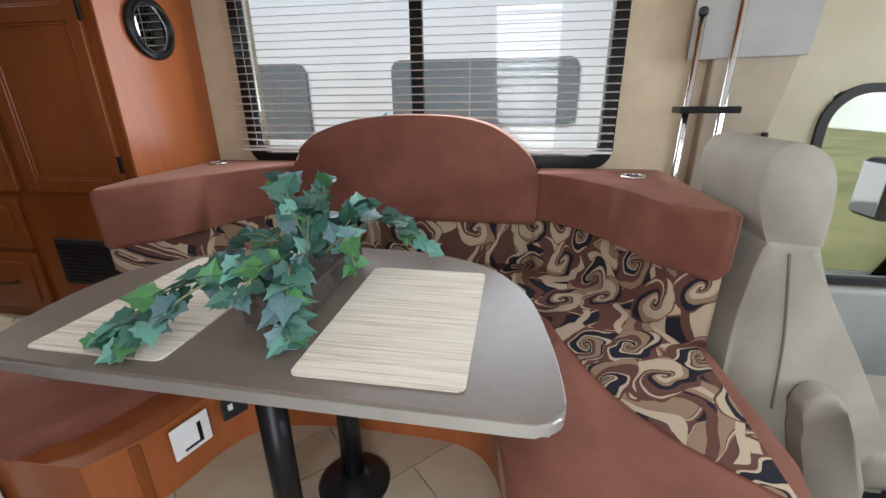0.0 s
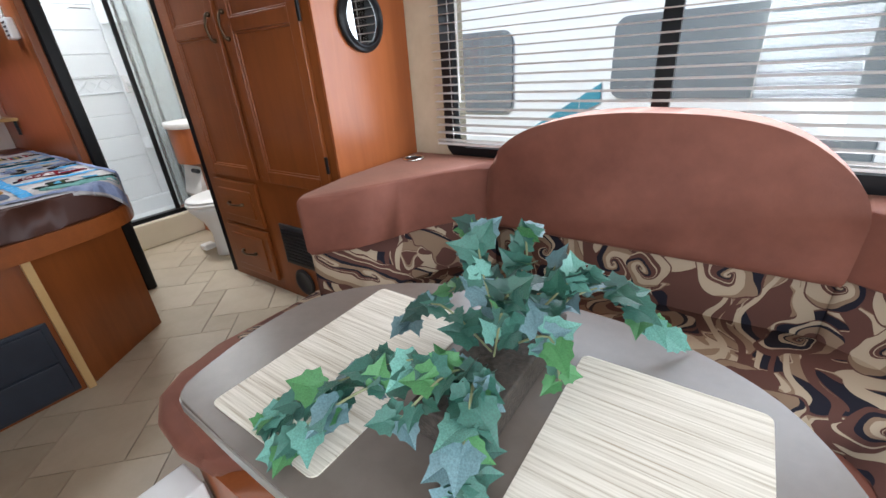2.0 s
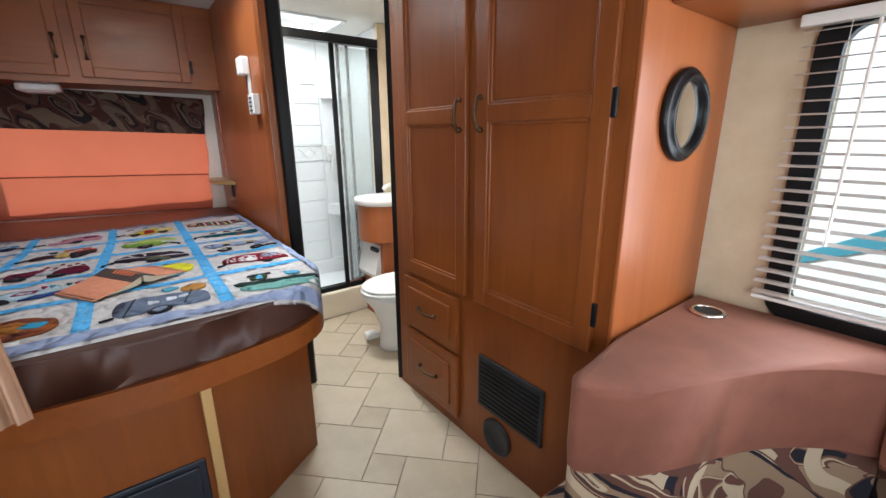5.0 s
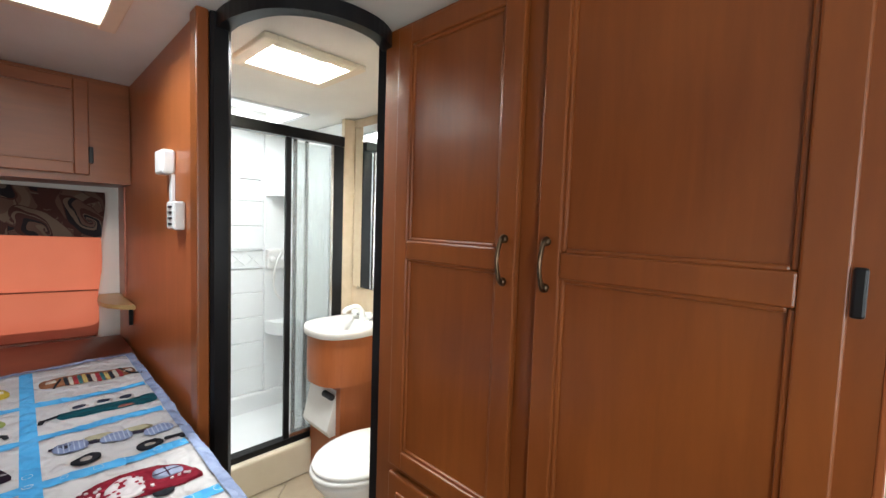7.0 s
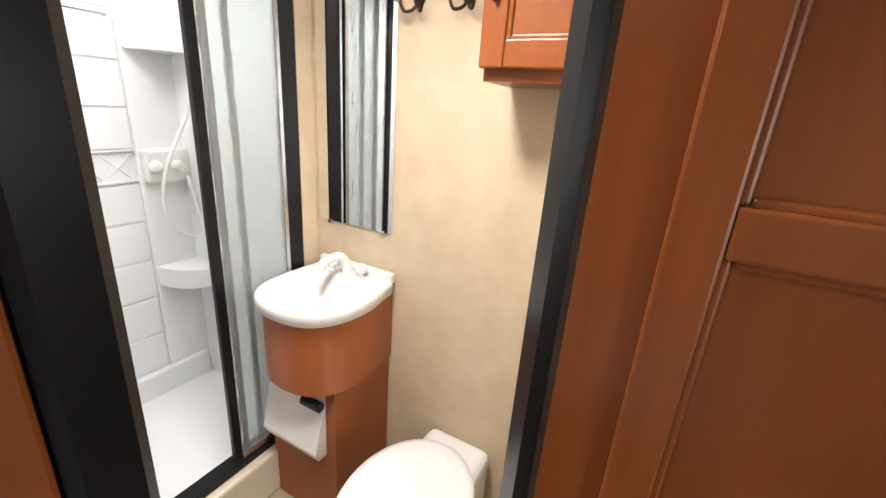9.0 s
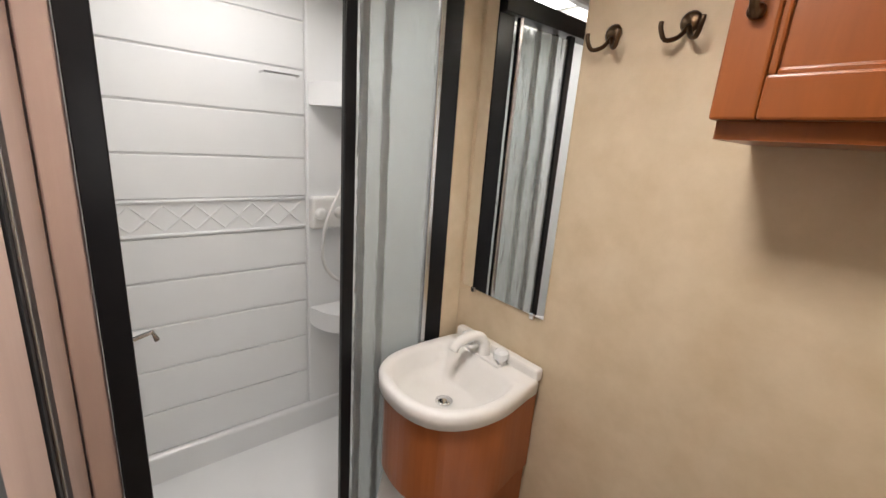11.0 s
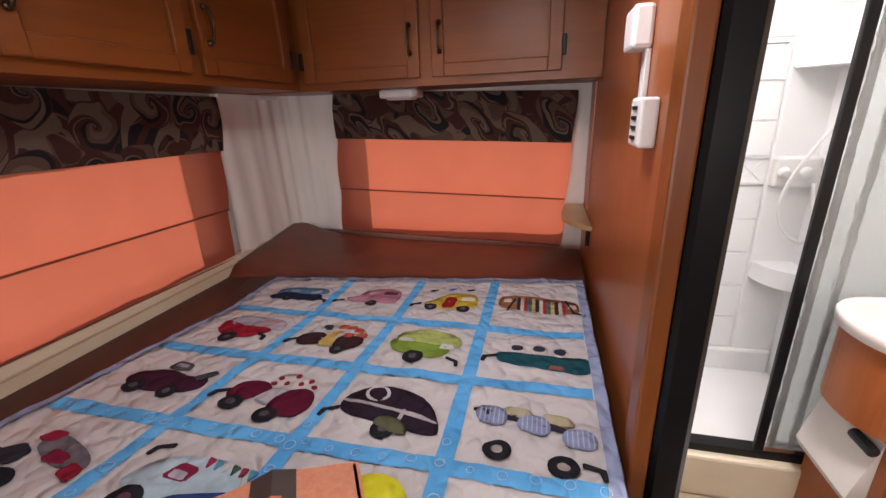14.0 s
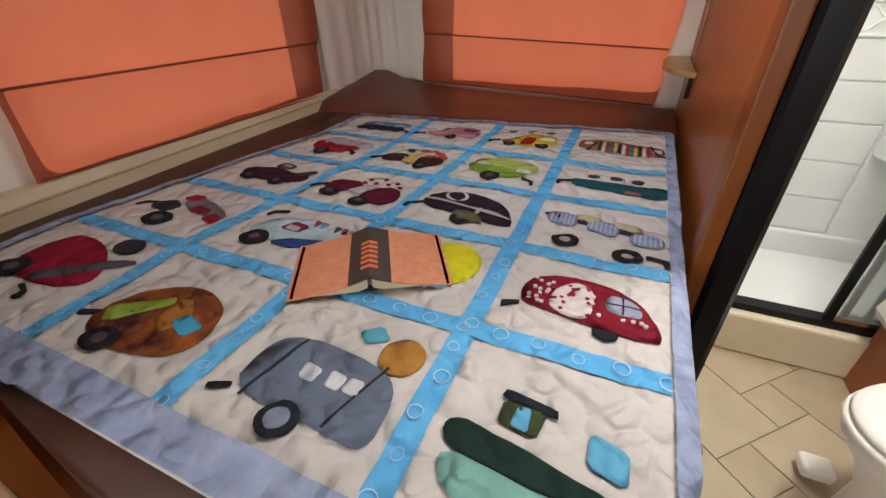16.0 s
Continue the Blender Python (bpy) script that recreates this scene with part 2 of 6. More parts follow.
PATTERN = swirl_cloth("swirl_upholstery", (0.48, 0.38, 0.27), (0.28, 0.19, 0.125), (0.12, 0.055, 0.042), (0.018, 0.017, 0.026), 1.15)
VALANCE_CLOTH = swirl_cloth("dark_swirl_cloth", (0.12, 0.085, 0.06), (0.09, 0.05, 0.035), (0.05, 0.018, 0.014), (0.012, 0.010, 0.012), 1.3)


def tile_mat():
    m = mat("stone_floor_tile", (0.48, 0.40, 0.29), 0.38)
    c = coords(m)
    n = nd(m, "ShaderNodeTexNoise", Scale=7.0, Detail=6.0, Roughness=0.65)
    ln(m, c, n.inputs["Vector"])
    col = ramp(m, n.outputs[0], [(0.3, (0.36, 0.285, 0.19)), (0.72, (0.50, 0.42, 0.31))])
    oi = nd(m, "ShaderNodeObjectInfo")
    ln(m, mix(m, 0.45, col, ramp(m, oi.outputs["Random"], [(0.0, (0.36, 0.29, 0.20)), (1.0, (0.54, 0.46, 0.34))])), base(m))
    bump(m, n.outputs[0], 0.05, 0.004)
    return m


TILE = tile_mat()


# ---- building helpers ----
def thing(name, at=(0, 0, 0), label="", category="", group="", kind=""):
    ob = new(name)
    ob.location = at
    ob.empty_display_size = 0.05
    return tagged(ob, label, category, group, kind)


def part(name, bm, material, parent=None, label="", smooth=False):
    """Links a bmesh, in world places, as one mesh object under its thing."""
    me = bpy.data.meshes.new(name)
    bmesh.ops.recalc_face_normals(bm, faces=bm.faces)
    if smooth:
        for f in bm.faces:
            f.smooth = True
    bm.to_mesh(me)
    bm.free()
    me.materials.append(material)
    ob = new(name, me)
    if parent is not None:
        ob.parent = parent
        ob.matrix_parent_inverse = Matrix.Translation(-parent.location)
    if label:
        ob["label"] = label
    return ob


def solo(name, bm, material, label="", category="", group="", kind="", smooth=False):
    return tagged(part(name, bm, material, smooth=smooth), label, category, group, kind)


def box(x0, y0, z0, x1, y1, z1, r=0.0, seg=2, bm=None):
    bm = bm or bmesh.new()
    m = Matrix.Translation(((x0 + x1) / 2, (y0 + y1) / 2, (z0 + z1) / 2)) @ Matrix.Diagonal((x1 - x0, y1 - y0, z1 - z0, 1))
    made = bmesh.ops.create_cube(bm, size=1, matrix=m)
    if r:
        es = list({e for v in made["verts"] for e in v.link_edges})
        bmesh.ops.bevel(bm, geom=es, offset=r, segments=seg, affect="EDGES", profile=0.5)
    return bm


def move(bm, m):
    bmesh.ops.transform(bm, matrix=m, verts=bm.verts)
    return bm


def prism(pts, a, b, axis="z", r=0.0, seg=3, bm=None, both=True):
    """A plan outline raised from a to b along an axis, with its top (and foot) edges rounded by r."""
    bm = bm or bmesh.new()
    put = {"z": lambda p, h: (p[0], p[1], h), "y": lambda p, h: (p[0], h, p[1]), "x": lambda p, h: (h, p[0], p[1])}[axis]
    low = [bm.verts.new(put(p, a)) for p in pts]
    high = [bm.verts.new(put(p, b)) for p in pts]
    n = len(pts)
    for i in range(n):
        bm.faces.new((low[i], low[(i + 1) % n], high[(i + 1) % n], high[i]))
    f0, f1 = bm.faces.new(low[::-1]), bm.faces.new(high)
    if r:
        es = list(f1.edges) + (list(f0.edges) if both else [])
        bmesh.ops.bevel(bm, geom=es, offset=r, segments=seg, affect="EDGES", profile=0.5, clamp_overlap=True)
    return bm


def smooth_line(pts, steps=6):
    """A rounded curve through a few points."""
    out = []
    p = [pts[0], *pts, pts[-1]]
    for i in range(1, len(p) - 2):
        for k in range(steps):
            t = k / steps
            out.append(tuple(0.5 * (2 * b + (c - a) * t + (2 * a - 5 * b + 4 * c - d) * t * t + (3 * b - a - 3 * c + d) * t ** 3)
                             for a, b, c, d in zip(p[i - 1], p[i], p[i + 1], p[i + 2])))
    out.append(tuple(pts[-1]))
    return out


def tube(pts, r, seg=8, bm=None, caps=True):
    bm = bm or bmesh.new()
    pts = [Vector(p) for p in pts]
    rings, side = [], None
    for i, p in enumerate(pts):
        d = (pts[min(i + 1, len(pts) - 1)] - pts[max(i - 1, 0)]).normalized()
        if side is None:
            side = d.orthogonal().normalized()
        side = (side - d * side.dot(d)).normalized()
        up = d.cross(side)
        rr = r[i] if isinstance(r, (list, tuple)) else r
        rings.append([bm.verts.new(p + (side * math.cos(a) + up * math.sin(a)) * rr) for a in (2 * math.pi * k / seg for k in range(seg))])
    for a, b in zip(rings, rings[1:]):
        for k in range(seg):
            bm.faces.new((a[k], a[(k + 1) % seg], b[(k + 1) % seg], b[k]))
    if caps:
        bm.faces.new(rings[0][::-1])
        bm.faces.new(rings[-1])
    return bm


def lathe(profile, at=(0, 0, 0), seg=24, m=None, bm=None, caps=True):
    """Turns (radius, height) pairs round the upright axis."""
    bm = bm or bmesh.new()
    m = m or Matrix.Translation(at)
    rings = []
    for r, h in profile:
        rings.append([bm.verts.new(m @ Vector((max(r, 1e-4) * math.cos(a), max(r, 1e-4) * math.sin(a), h))) for a in (2 * math.pi * k / seg for k in range(seg))])
    for a, b in zip(rings, rings[1:]):
        for k in range(seg):
            bm.faces.new((a[k], a[(k + 1) % seg], b[(k + 1) % seg], b[k]))
    if caps:
        bm.faces.new(rings[0][::-1])
        bm.faces.new(rings[-1])
    else:
        for k in range(seg):
            bm.faces.new((rings[-1][k], rings[-1][(k + 1) % seg], rings[0][(k + 1) % seg], rings[0][k]))
    return bm


def wall(name, axis, a, b, u0, u1, z0, z1, material, holes=(), label=""):
    """A wall between two planes along an axis, with openings (u0, z0, u1, z1) that go through it."""
    bm = bmesh.new()
    us = sorted({u0, u1, *(h[0] for h in holes), *(h[2] for h in holes)})
    for ua, ub in zip(us, us[1:]):
        cuts = sorted((h[1], h[3]) for h in holes if h[0] < (ua + ub) / 2 < h[2])
        z = z0
        for ca, cb in [*cuts, (z1, z1)]:
            if ca - z > 1e-4:
                if axis == "y":
                    box(ua, a, z, ub, b, ca, bm=bm)
                else:
                    box(a, ua, z, b, ub, ca, bm=bm)
            z = cb
    bmesh.ops.remove_doubles(bm, verts=bm.verts, dist=1e-5)
    return solo(name, bm, material, label, "wall", kind="structure")


# ---- the shell ----
H = 1.965
YN, XR = 2.50, -3.46
solo("floor", box(-3.70, -0.15, -0.12, 1.50, 2.70, -0.006), TILE_GROUT, "vinyl floor joints under diagonal beige stone tiles", "floor", kind="structure")
solo("cab_floor", box(1.46, -0.15, -0.46, 3.60, 2.70, -0.34), noisy("grey_cab_carpet", (0.10, 0.095, 0.085), (0.15, 0.14, 0.125), 9.0, 0.95, 300.0, 0.4), "dark grey carpet of the lower cab floor", "floor", kind="structure")
solo("cab_step", box(1.47, -0.10, -0.345, 1.499, 2.50, -0.121), CHERRY_H, "cherry wood riser down to the cab floor", "step", kind="structure")
wall("wall_north", "y", YN, YN + 0.08, -1.80, 1.78, -0.1, H + 0.1, WALLPAPER, [(-0.42, 0.745, 1.23, 1.50)], "beige mottled wallpaper wall with a wide window")
wall("wall_north_bath", "y", 2.55, 2.63, -3.75, -1.80, -0.1, H + 0.1, WALLPAPER, label="beige mottled wallpaper wall of the bathroom")
wall("wall_south", "y", -0.10, -0.02, -3.75, 3.60, -0.4, H + 0.1, WHITE_WALL, [(-2.80, 0.88, -1.76, 1.46), (0.62, 0.02, 1.28, 1.88)], "white wall beside the bed with a window")
wall("wall_rear", "x", XR - 0.08, XR, -0.10, 1.55, -0.1, H + 0.1, WHITE_WALL, [(0.330, 0.86, 1.430, 1.46)], "white rear wall with a window behind the bed")
wall("wall_rear_bath", "x", -3.75, -3.66, 1.55, 2.63, -0.1, H + 0.1, LINER, label="white rear wall behind the shower")

ceil = bmesh.new()
HOLES = [(-2.36, 1.02, -2.04, 1.36), (-2.32, 1.765, -2.09, 2.055), (-3.38, 1.78, -2.90, 2.28)]
xs = sorted({-3.75, 3.60, *(h[0] for h in HOLES), *(h[2] for h in HOLES)})
for xa, xb in zip(xs, xs[1:]):
    y = -0.1
    for c0, c1 in sorted((h[1], h[3]) for h in HOLES if h[0] < (xa + xb) / 2 < h[2]) + [(2.63, 2.63)]:
        if c0 - y > 1e-4:
            box(xa, y, H, xb, c0, H + 0.09, bm=ceil)
        y = c1
solo("ceiling", ceil, CEILING, "off-white vinyl ceiling with roof hatches", "ceiling", kind="structure")


def ring_box(x0, y0, x1, y1, w, z0, z1):
    fr = bmesh.new()
    for a in ((x0 - w, y0 - w, x1 + w, y0), (x0 - w, y1, x1 + w, y1 + w), (x0 - w, y0, x0, y1), (x1, y0, x1 + w, y1)):
        box(a[0], a[1], z0, a[2], a[3], z1, 0.004, bm=fr)
    return fr


def hatch(x0, y0, x1, y1, label):
    t = thing("roof_hatch", ((x0 + x1) / 2, (y0 + y1) / 2, H), label, "roof hatch")
    fr = bmesh.new()
    w = 0.045
    for a in ((x0 - w, y0 - w, x1 + w, y0), (x0 - w, y1, x1 + w, y1 + w), (x0 - w, y0, x0, y1), (x1, y0, x1 + w, y1)):
        box(a[0], a[1], H - 0.022, a[2], a[3], H - 0.001, 0.005, bm=fr)
    part("frame", fr, CREAM, t)
    part("dome", box(x0 - 0.04, y0 - 0.04, H + 0.080, x1 + 0.04, y1 + 0.04, H + 0.11, 0.004), FROST, t, "frosted white dome")
    cx, cy = (x0 + x1) / 2, (y0 + y1) / 2
    part("crank", tube([(cx, cy, H + 0.07), (cx, cy, H + 0.02), (cx + 0.05, cy, H + 0.015), (cx + 0.05, cy, H - 0.01)], 0.006), WHITE, t, "grey crank handle")
    part("crossbar", box(x0, cy - 0.008, H + 0.062, x1, cy + 0.008, H + 0.078), WHITE, t)
    return t


FROST = mat("frosted_dome", (0.9, 0.9, 0.9), 0.5)
tr = nd(FROST, "ShaderNodeBsdfTranslucent")
tr.inputs[0].default_value = (0.95, 0.95, 0.95, 1)
mx = nd(FROST, "ShaderNodeMixShader")
mx.inputs[0].default_value = 0.75
ln(FROST, FROST.node_tree.nodes["Principled BSDF"].outputs[0], mx.inputs[1])
ln(FROST, tr.outputs[0], mx.inputs[2])
ln(FROST, mx.outputs[0], FROST.node_tree.nodes["Material Output"].inputs[0])
hatch(*HOLES[0], "cream-framed roof hatch with a frosted dome over the aisle")
hatch(*HOLES[1], "cream-framed roof vent with a crank in the bathroom")
ss = thing("shower_skylight", (-3.14, 2.03, H), "white domed skylight above the shower", "skylight")
part("dome", box(-3.42, 1.74, H + 0.080, -2.86, 2.32, H + 0.12, 0.01), FROST, ss, "frosted white dome")
part("trim", ring_box(-3.38, 1.78, -2.90, 2.28, 0.03, H - 0.012, H - 0.001), LINER, ss)

# ---- wardrobe ----
WX0, WX1, WY = -1.775, -0.66, 1.985


def panel_door(name, x0, x1, z0, z1, y, parent, mid=None, rail=0.055, handle=None, hinges=()):
    """A framed cupboard door that faces -y, with sunk panels."""
    d = part(name, box(x0 + rail - 0.004, y - 0.008, z0 + rail - 0.004, x1 - rail + 0.004, y - 0.001, z1 - rail + 0.004), CHERRY, parent)
    fr = bmesh.new()
    y0, y1 = y - 0.022, y - 0.0005
    box(x0, y0, z0, x0 + rail, y1, z1, 0.004, bm=fr)
    box(x1 - rail, y0, z0, x1, y1, z1, 0.004, bm=fr)
    box(x0 + rail, y0, z0, x1 - rail, y1, z0 + rail, 0.004, bm=fr)
    box(x0 + rail, y0, z1 - rail, x1 - rail, y1, z1, 0.004, bm=fr)
    for zm in mid or ():
        box(x0 + rail, y0, zm - rail / 2, x1 - rail, y1, zm + rail / 2, 0.004, bm=fr)
    zs = [z0 + rail, *[z for zm in mid or () for z in (zm - rail / 2, zm + rail / 2)], z1 - rail]
    for za, zb in zip(zs[::2], zs[1::2]):
        for b4 in ((x0 + rail - 0.003, za, x0 + rail + 0.009, zb), (x1 - rail - 0.009, za, x1 - rail + 0.003, zb), (x0 + rail + 0.009, za - 0.003, x1 - rail - 0.009, za + 0.009), (x0 + rail + 0.009, zb - 0.009, x1 - rail - 0.009, zb + 0.003)):
            box(b4[0], y - 0.0155, b4[1], b4[2], y - 0.004, b4[3], 0.004, bm=fr)
    part("door_frame", fr, CHERRY_H if z1 - z0 < 0.3 else CHERRY, d)
    for hx, hz0, hz1 in handle or ():
        part("handle", pull((hx, y0, hz0), (hx, y0, hz1), (0, -1, 0)), BRONZE, d, "dark bronze curved handle")
    for hx, hz in hinges:
        part("hinge", box(hx - 0.008, y0 - 0.006, hz - 0.035, hx + 0.008, y0 + 0.004, hz + 0.035, 0.004), BLACK, d, "black hinge")
    return d


def pull(a, b, out):
    a, b, out = Vector(a), Vector(b), Vector(out)
    pts = [a + out * 0.003, a + out * 0.012, a.lerp(b, 0.10) + out * 0.021, a.lerp(b, 0.5) + out * 0.030, a.lerp(b, 0.90) + out * 0.021, b + out * 0.012, b + out * 0.003]
    line = smooth_line(pts, 5)
    n = len(line) - 1
    bm = tube(line, [0.0046 + 0.0042 * abs(2 * k / n - 1) ** 1.6 for k in range(n + 1)], 10)
    for p in (a, b):
        bmesh.ops.create_icosphere(bm, subdivisions=2, radius=0.0105, matrix=Matrix.Translation(p + out * 0.006))
    return bm


ward = thing("wardrobe", (-1.2, 2.2, 0), "tall cherry wood wardrobe with two doors and drawers", "wardrobe")
part("body", box(WX0, WY, 0.0, WX1 - 0.012, 2.495, H - 0.002), CHERRY, ward)
part("side_panel", box(WX1 - 0.012, WY, 0.0, WX1, 2.495, H - 0.004, 0.003), CHERRY_LT, ward, "smooth lighter veneer side panel")
panel_door("door", -1.69, -1.256, 0.64, 1.945, WY, ward, (1.305,), handle=[(-1.284, 1.255, 1.355)])
panel_door("door", -1.200, -0.712, 0.64, 1.945, WY, ward, (1.305,), handle=[(-1.174, 1.255, 1.355)], hinges=[(-0.703, 0.76), (-0.703, 1.31), (-0.703, 1.86)])
for z0, z1 in ((0.372, 0.614), (0.062, 0.350)):
    d = part("drawer", box(-1.69, WY - 0.022, z0, -1.30, WY - 0.0005, z1, 0.006), CHERRY_H, ward)
    part("drawer_panel", box(-1.645, WY - 0.030, z0 + 0.045, -1.345, WY - 0.021, z1 - 0.045, 0.005), CHERRY_H, d)
    zc = (z0 + z1) / 2
    part("handle", pull((-1.555, WY - 0.030, zc), (-1.435, WY - 0.030, zc), (0, -1, 0)), BRONZE, d, "dark bronze curved handle")

# ---- north window and its venetian blind ----
win = thing("window_1", (0.4, 2.54, 0.75), "wide black-framed window with rounded corners", "window", kind="structure")


def round_rect(x0, z0, x1, z1, r, n=6):
    out = []
    for cx, cz, a0 in ((x1 - r, z1 - r, 0), (x0 + r, z1 - r, 90), (x0 + r, z0 + r, 180), (x1 - r, z0 + r, 270)):
        out += [(cx + r * math.cos(radians(a0 + 90 * k / n)), cz + r * math.sin(radians(a0 + 90 * k / n))) for k in range(n + 1)]
    return out


def ring(outer, inner, a, b, axis="y"):
    bm = bmesh.new()
    put = {"z": lambda p, h: (p[0], p[1], h), "y": lambda p, h: (p[0], h, p[1]), "x": lambda p, h: (h, p[0], p[1])}[axis]
    v = [[bm.verts.new(put(p, h)) for p in pts] for pts, h in ((outer, a), (inner, a), (inner, b), (outer, b))]
    n = len(outer)
    for i in range(n):
        j = (i + 1) % n
        for r0, r1 in ((0, 1), (1, 2), (2, 3), (3, 0)):
            bm.faces.new((v[r0][i], v[r0][j], v[r1][j], v[r1][i]))
    return bm


part("window_frame", ring(round_rect(-0.47, 0.695, 1.28, 1.55, 0.09), round_rect(-0.415, 0.75, 1.225, 1.495, 0.06), 2.478, 2.515), BLACK, win)
part("mullion", box(0.375, 2.505, 0.75, 0.43, 2.535, 1.495), BLACK, win)
for a, b in ((-0.415, 0.375), (0.43, 1.225)):
    part("pane", box(a, 2.517, 0.75, b, 2.521, 1.495), GLASS, win).visible_shadow = False

blind = thing("venetian_blind", (0.4, 2.45, 1.5), "white aluminium venetian blind hanging open over the window", "blind")
part("headrail", box(-0.50, 2.435, 1.495, 1.29, 2.470, 1.524, 0.003), WHITE, blind)
part("bottom_rail", box(-0.49, 2.440, 0.765, 1.27, 2.465, 0.776, 0.003), WHITE, blind)
SLAT = noisy("blind_slat", (0.66, 0.63, 0.60), (0.74, 0.71, 0.68), 3.0, 0.4, 60.0, 0.02)
sl = bmesh.new()
for k in range(3):
    u = (k - 1) * 0.0145
    for x in (-0.49, 1.27):
        sl.verts.new((x, u, -0.0022 * abs(k - 1)))
sl.verts.ensure_lookup_table()
for k in (0, 2):
    sl.faces.new([sl.verts[i] for i in (k, k + 1, k + 3, k + 2)])
slat_mesh = bpy.data.meshes.new("slat")
sl.to_mesh(slat_mesh)
sl.free()
slat_mesh.materials.append(SLAT)
NSL = 22
for k in range(NSL):
    o = new("slat", slat_mesh)
    o.parent = blind
    o.matrix_parent_inverse = Matrix.Translation(-blind.location)
    o.matrix_basis = pose(0, 2.4525, 0.788 + k * (1.485 - 0.788) / (NSL - 1), 12, 0, 0)
for x in (-0.40, 0.15, 0.65, 1.18):
    part("ladder_cord", tube([(x, 2.441, 0.77), (x, 2.441, 1.5)], 0.0011, 5), WHITE, blind)
part("tilt_wand", tube([(-0.35, 2.432, 1.49), (-0.352, 2.430, 0.95)], 0.004, 6), WHITE, blind)

# ---- cupboard above the dinette ----
uc = thing("overhead_cabinet", (0.4, 2.2, 1.53), "cherry wood overhead cabinet above the dinette window", "cabinet")
part("body", box(-0.656, 2.10, 1.53, 1.50, 2.496, H - 0.003), CHERRY_Y, uc)
part("front_rail", box(-0.656, 2.082, 1.53, 1.50, 2.099, 1.60, 0.004), CHERRY_H, uc)
for a, b in ((-0.64, 0.05), (0.07, 0.76), (0.78, 1.48)):
    panel_door("door", a, b, 1.605, 1.95, 2.10, uc)

# ---- porthole mirror ----
pm = thing("round_mirror", (-0.65, 2.21, 1.28), "round black-framed porthole mirror on the wardrobe side", "mirror")
mm = Matrix.Translation((-0.659, 2.215, 1.283)) @ pose(0, 0, 0, 0, 90, 0)
part("frame", lathe([(0.088, 0.0), (0.118, 0.0), (0.120, 0.012), (0.112, 0.020), (0.106, 0.018), (0.102, 0.028), (0.094, 0.030), (0.088, 0.020)], m=mm, seg=40, caps=False), BLACK, pm, smooth=True)
part("glass", lathe([(0.0, 0.004), (0.092, 0.004), (0.092, 0.012), (0.0, 0.012)], m=mm, seg=40), MIRROR, pm)

# ---- heater grille and speaker hole ----
g = thing("heater_grille", (-0.98, 1.98, 0.35), "black slotted heater grille in the wardrobe front", "grille")
part("frame", box(-1.18, WY - 0.012, 0.205, -0.86, WY - 0.001, 0.425, 0.003), BLACK_FLAT, g)
for k in range(10):
    part("slat", box(-1.165, WY - 0.017, 0.222 + k * 0.019, -0.875, WY - 0.011, 0.229 + k * 0.019), BLACK, g)
sp = thing("round_vent", (-0.98, 1.98, 0.2), "round black vent in the wardrobe front", "vent")
mv = Matrix.Translation((-1.075, WY - 0.001, 0.108)) @ pose(0, 0, 0, 90, 0, 0)
part("ring", lathe([(0.0, 0.0), (0.072, 0.0), (0.075, 0.006), (0.068, 0.012), (0.055, 0.010), (0.052, 0.004), (0.0, 0.004)], m=mv, seg=32), BLACK_FLAT, sp, smooth=True)

# ---- dinette ----
bench = thing("dinette_bench", (0.4, 2.0, 0), "U-shaped dinette bench in rust suede and swirl cloth", "bench")
BASE_IN = smooth_line([(-0.10, 1.10), (-0.02, 1.22), (0.03, 1.38), (0.11, 1.475), (0.27, 1.515), (0.52, 1.52), (0.76, 1.495), (0.86, 1.36), (0.90, 1.10)], 4)
part("base", prism([(-0.64, 1.94), *smooth_line([(-0.64, 1.36), (-0.61, 1.22), (-0.52, 1.13), (-0.36, 1.10), (-0.20, 1.098)], 5), *BASE_IN, (1.46, 1.10), (1.46, 2.47), (-0.60, 2.47), (-0.60, 1.94)], 0.0, 0.206), CHERRY_LT, bench, "curved cherry veneer base")
SEAT_IN = smooth_line([(-0.30, 1.085), (-0.22, 1.14), (-0.16, 1.26), (-0.11, 1.39), (0.0, 1.53), (0.18, 1.62), (0.40, 1.63), (0.62, 1.61), (0.78, 1.48), (0.84, 1.30), (0.88, 1.10), (0.94, 1.05)], 4)
part("seat", prism([(-0.62, 2.46), (-0.62, 1.96), (-0.70, 1.95), (-0.715, 1.36), (-0.70, 1.22), (-0.64, 1.13), (-0.54, 1.085), (-0.40, 1.072), *SEAT_IN, (1.30, 1.05), (1.44, 1.12), (1.47, 1.3), (1.47, 2.46)], 0.204, 0.268, r=0.026, seg=4), SUEDE, bench, "rust suede seat edge", smooth=True)
PAT_IN = smooth_line([(-0.40, 1.40), (-0.26, 1.42), (-0.20, 1.45), (-0.10, 1.70), (0.05, 1.86), (0.40, 1.93), (0.75, 1.93), (0.97, 1.88), (1.03, 1.72), (1.13, 1.48), (1.26, 1.32), (1.42, 1.20)], 4)
part("seat_cloth", prism([(-0.600, 2.45), (-0.600, 1.94), (-0.690, 1.93), (-0.695, 1.42), *PAT_IN, (1.462, 2.45)], 0.21, 0.275, r=0.008, seg=2, both=False), PATTERN, bench, "brown and cream swirl seat cloth", smooth=True)
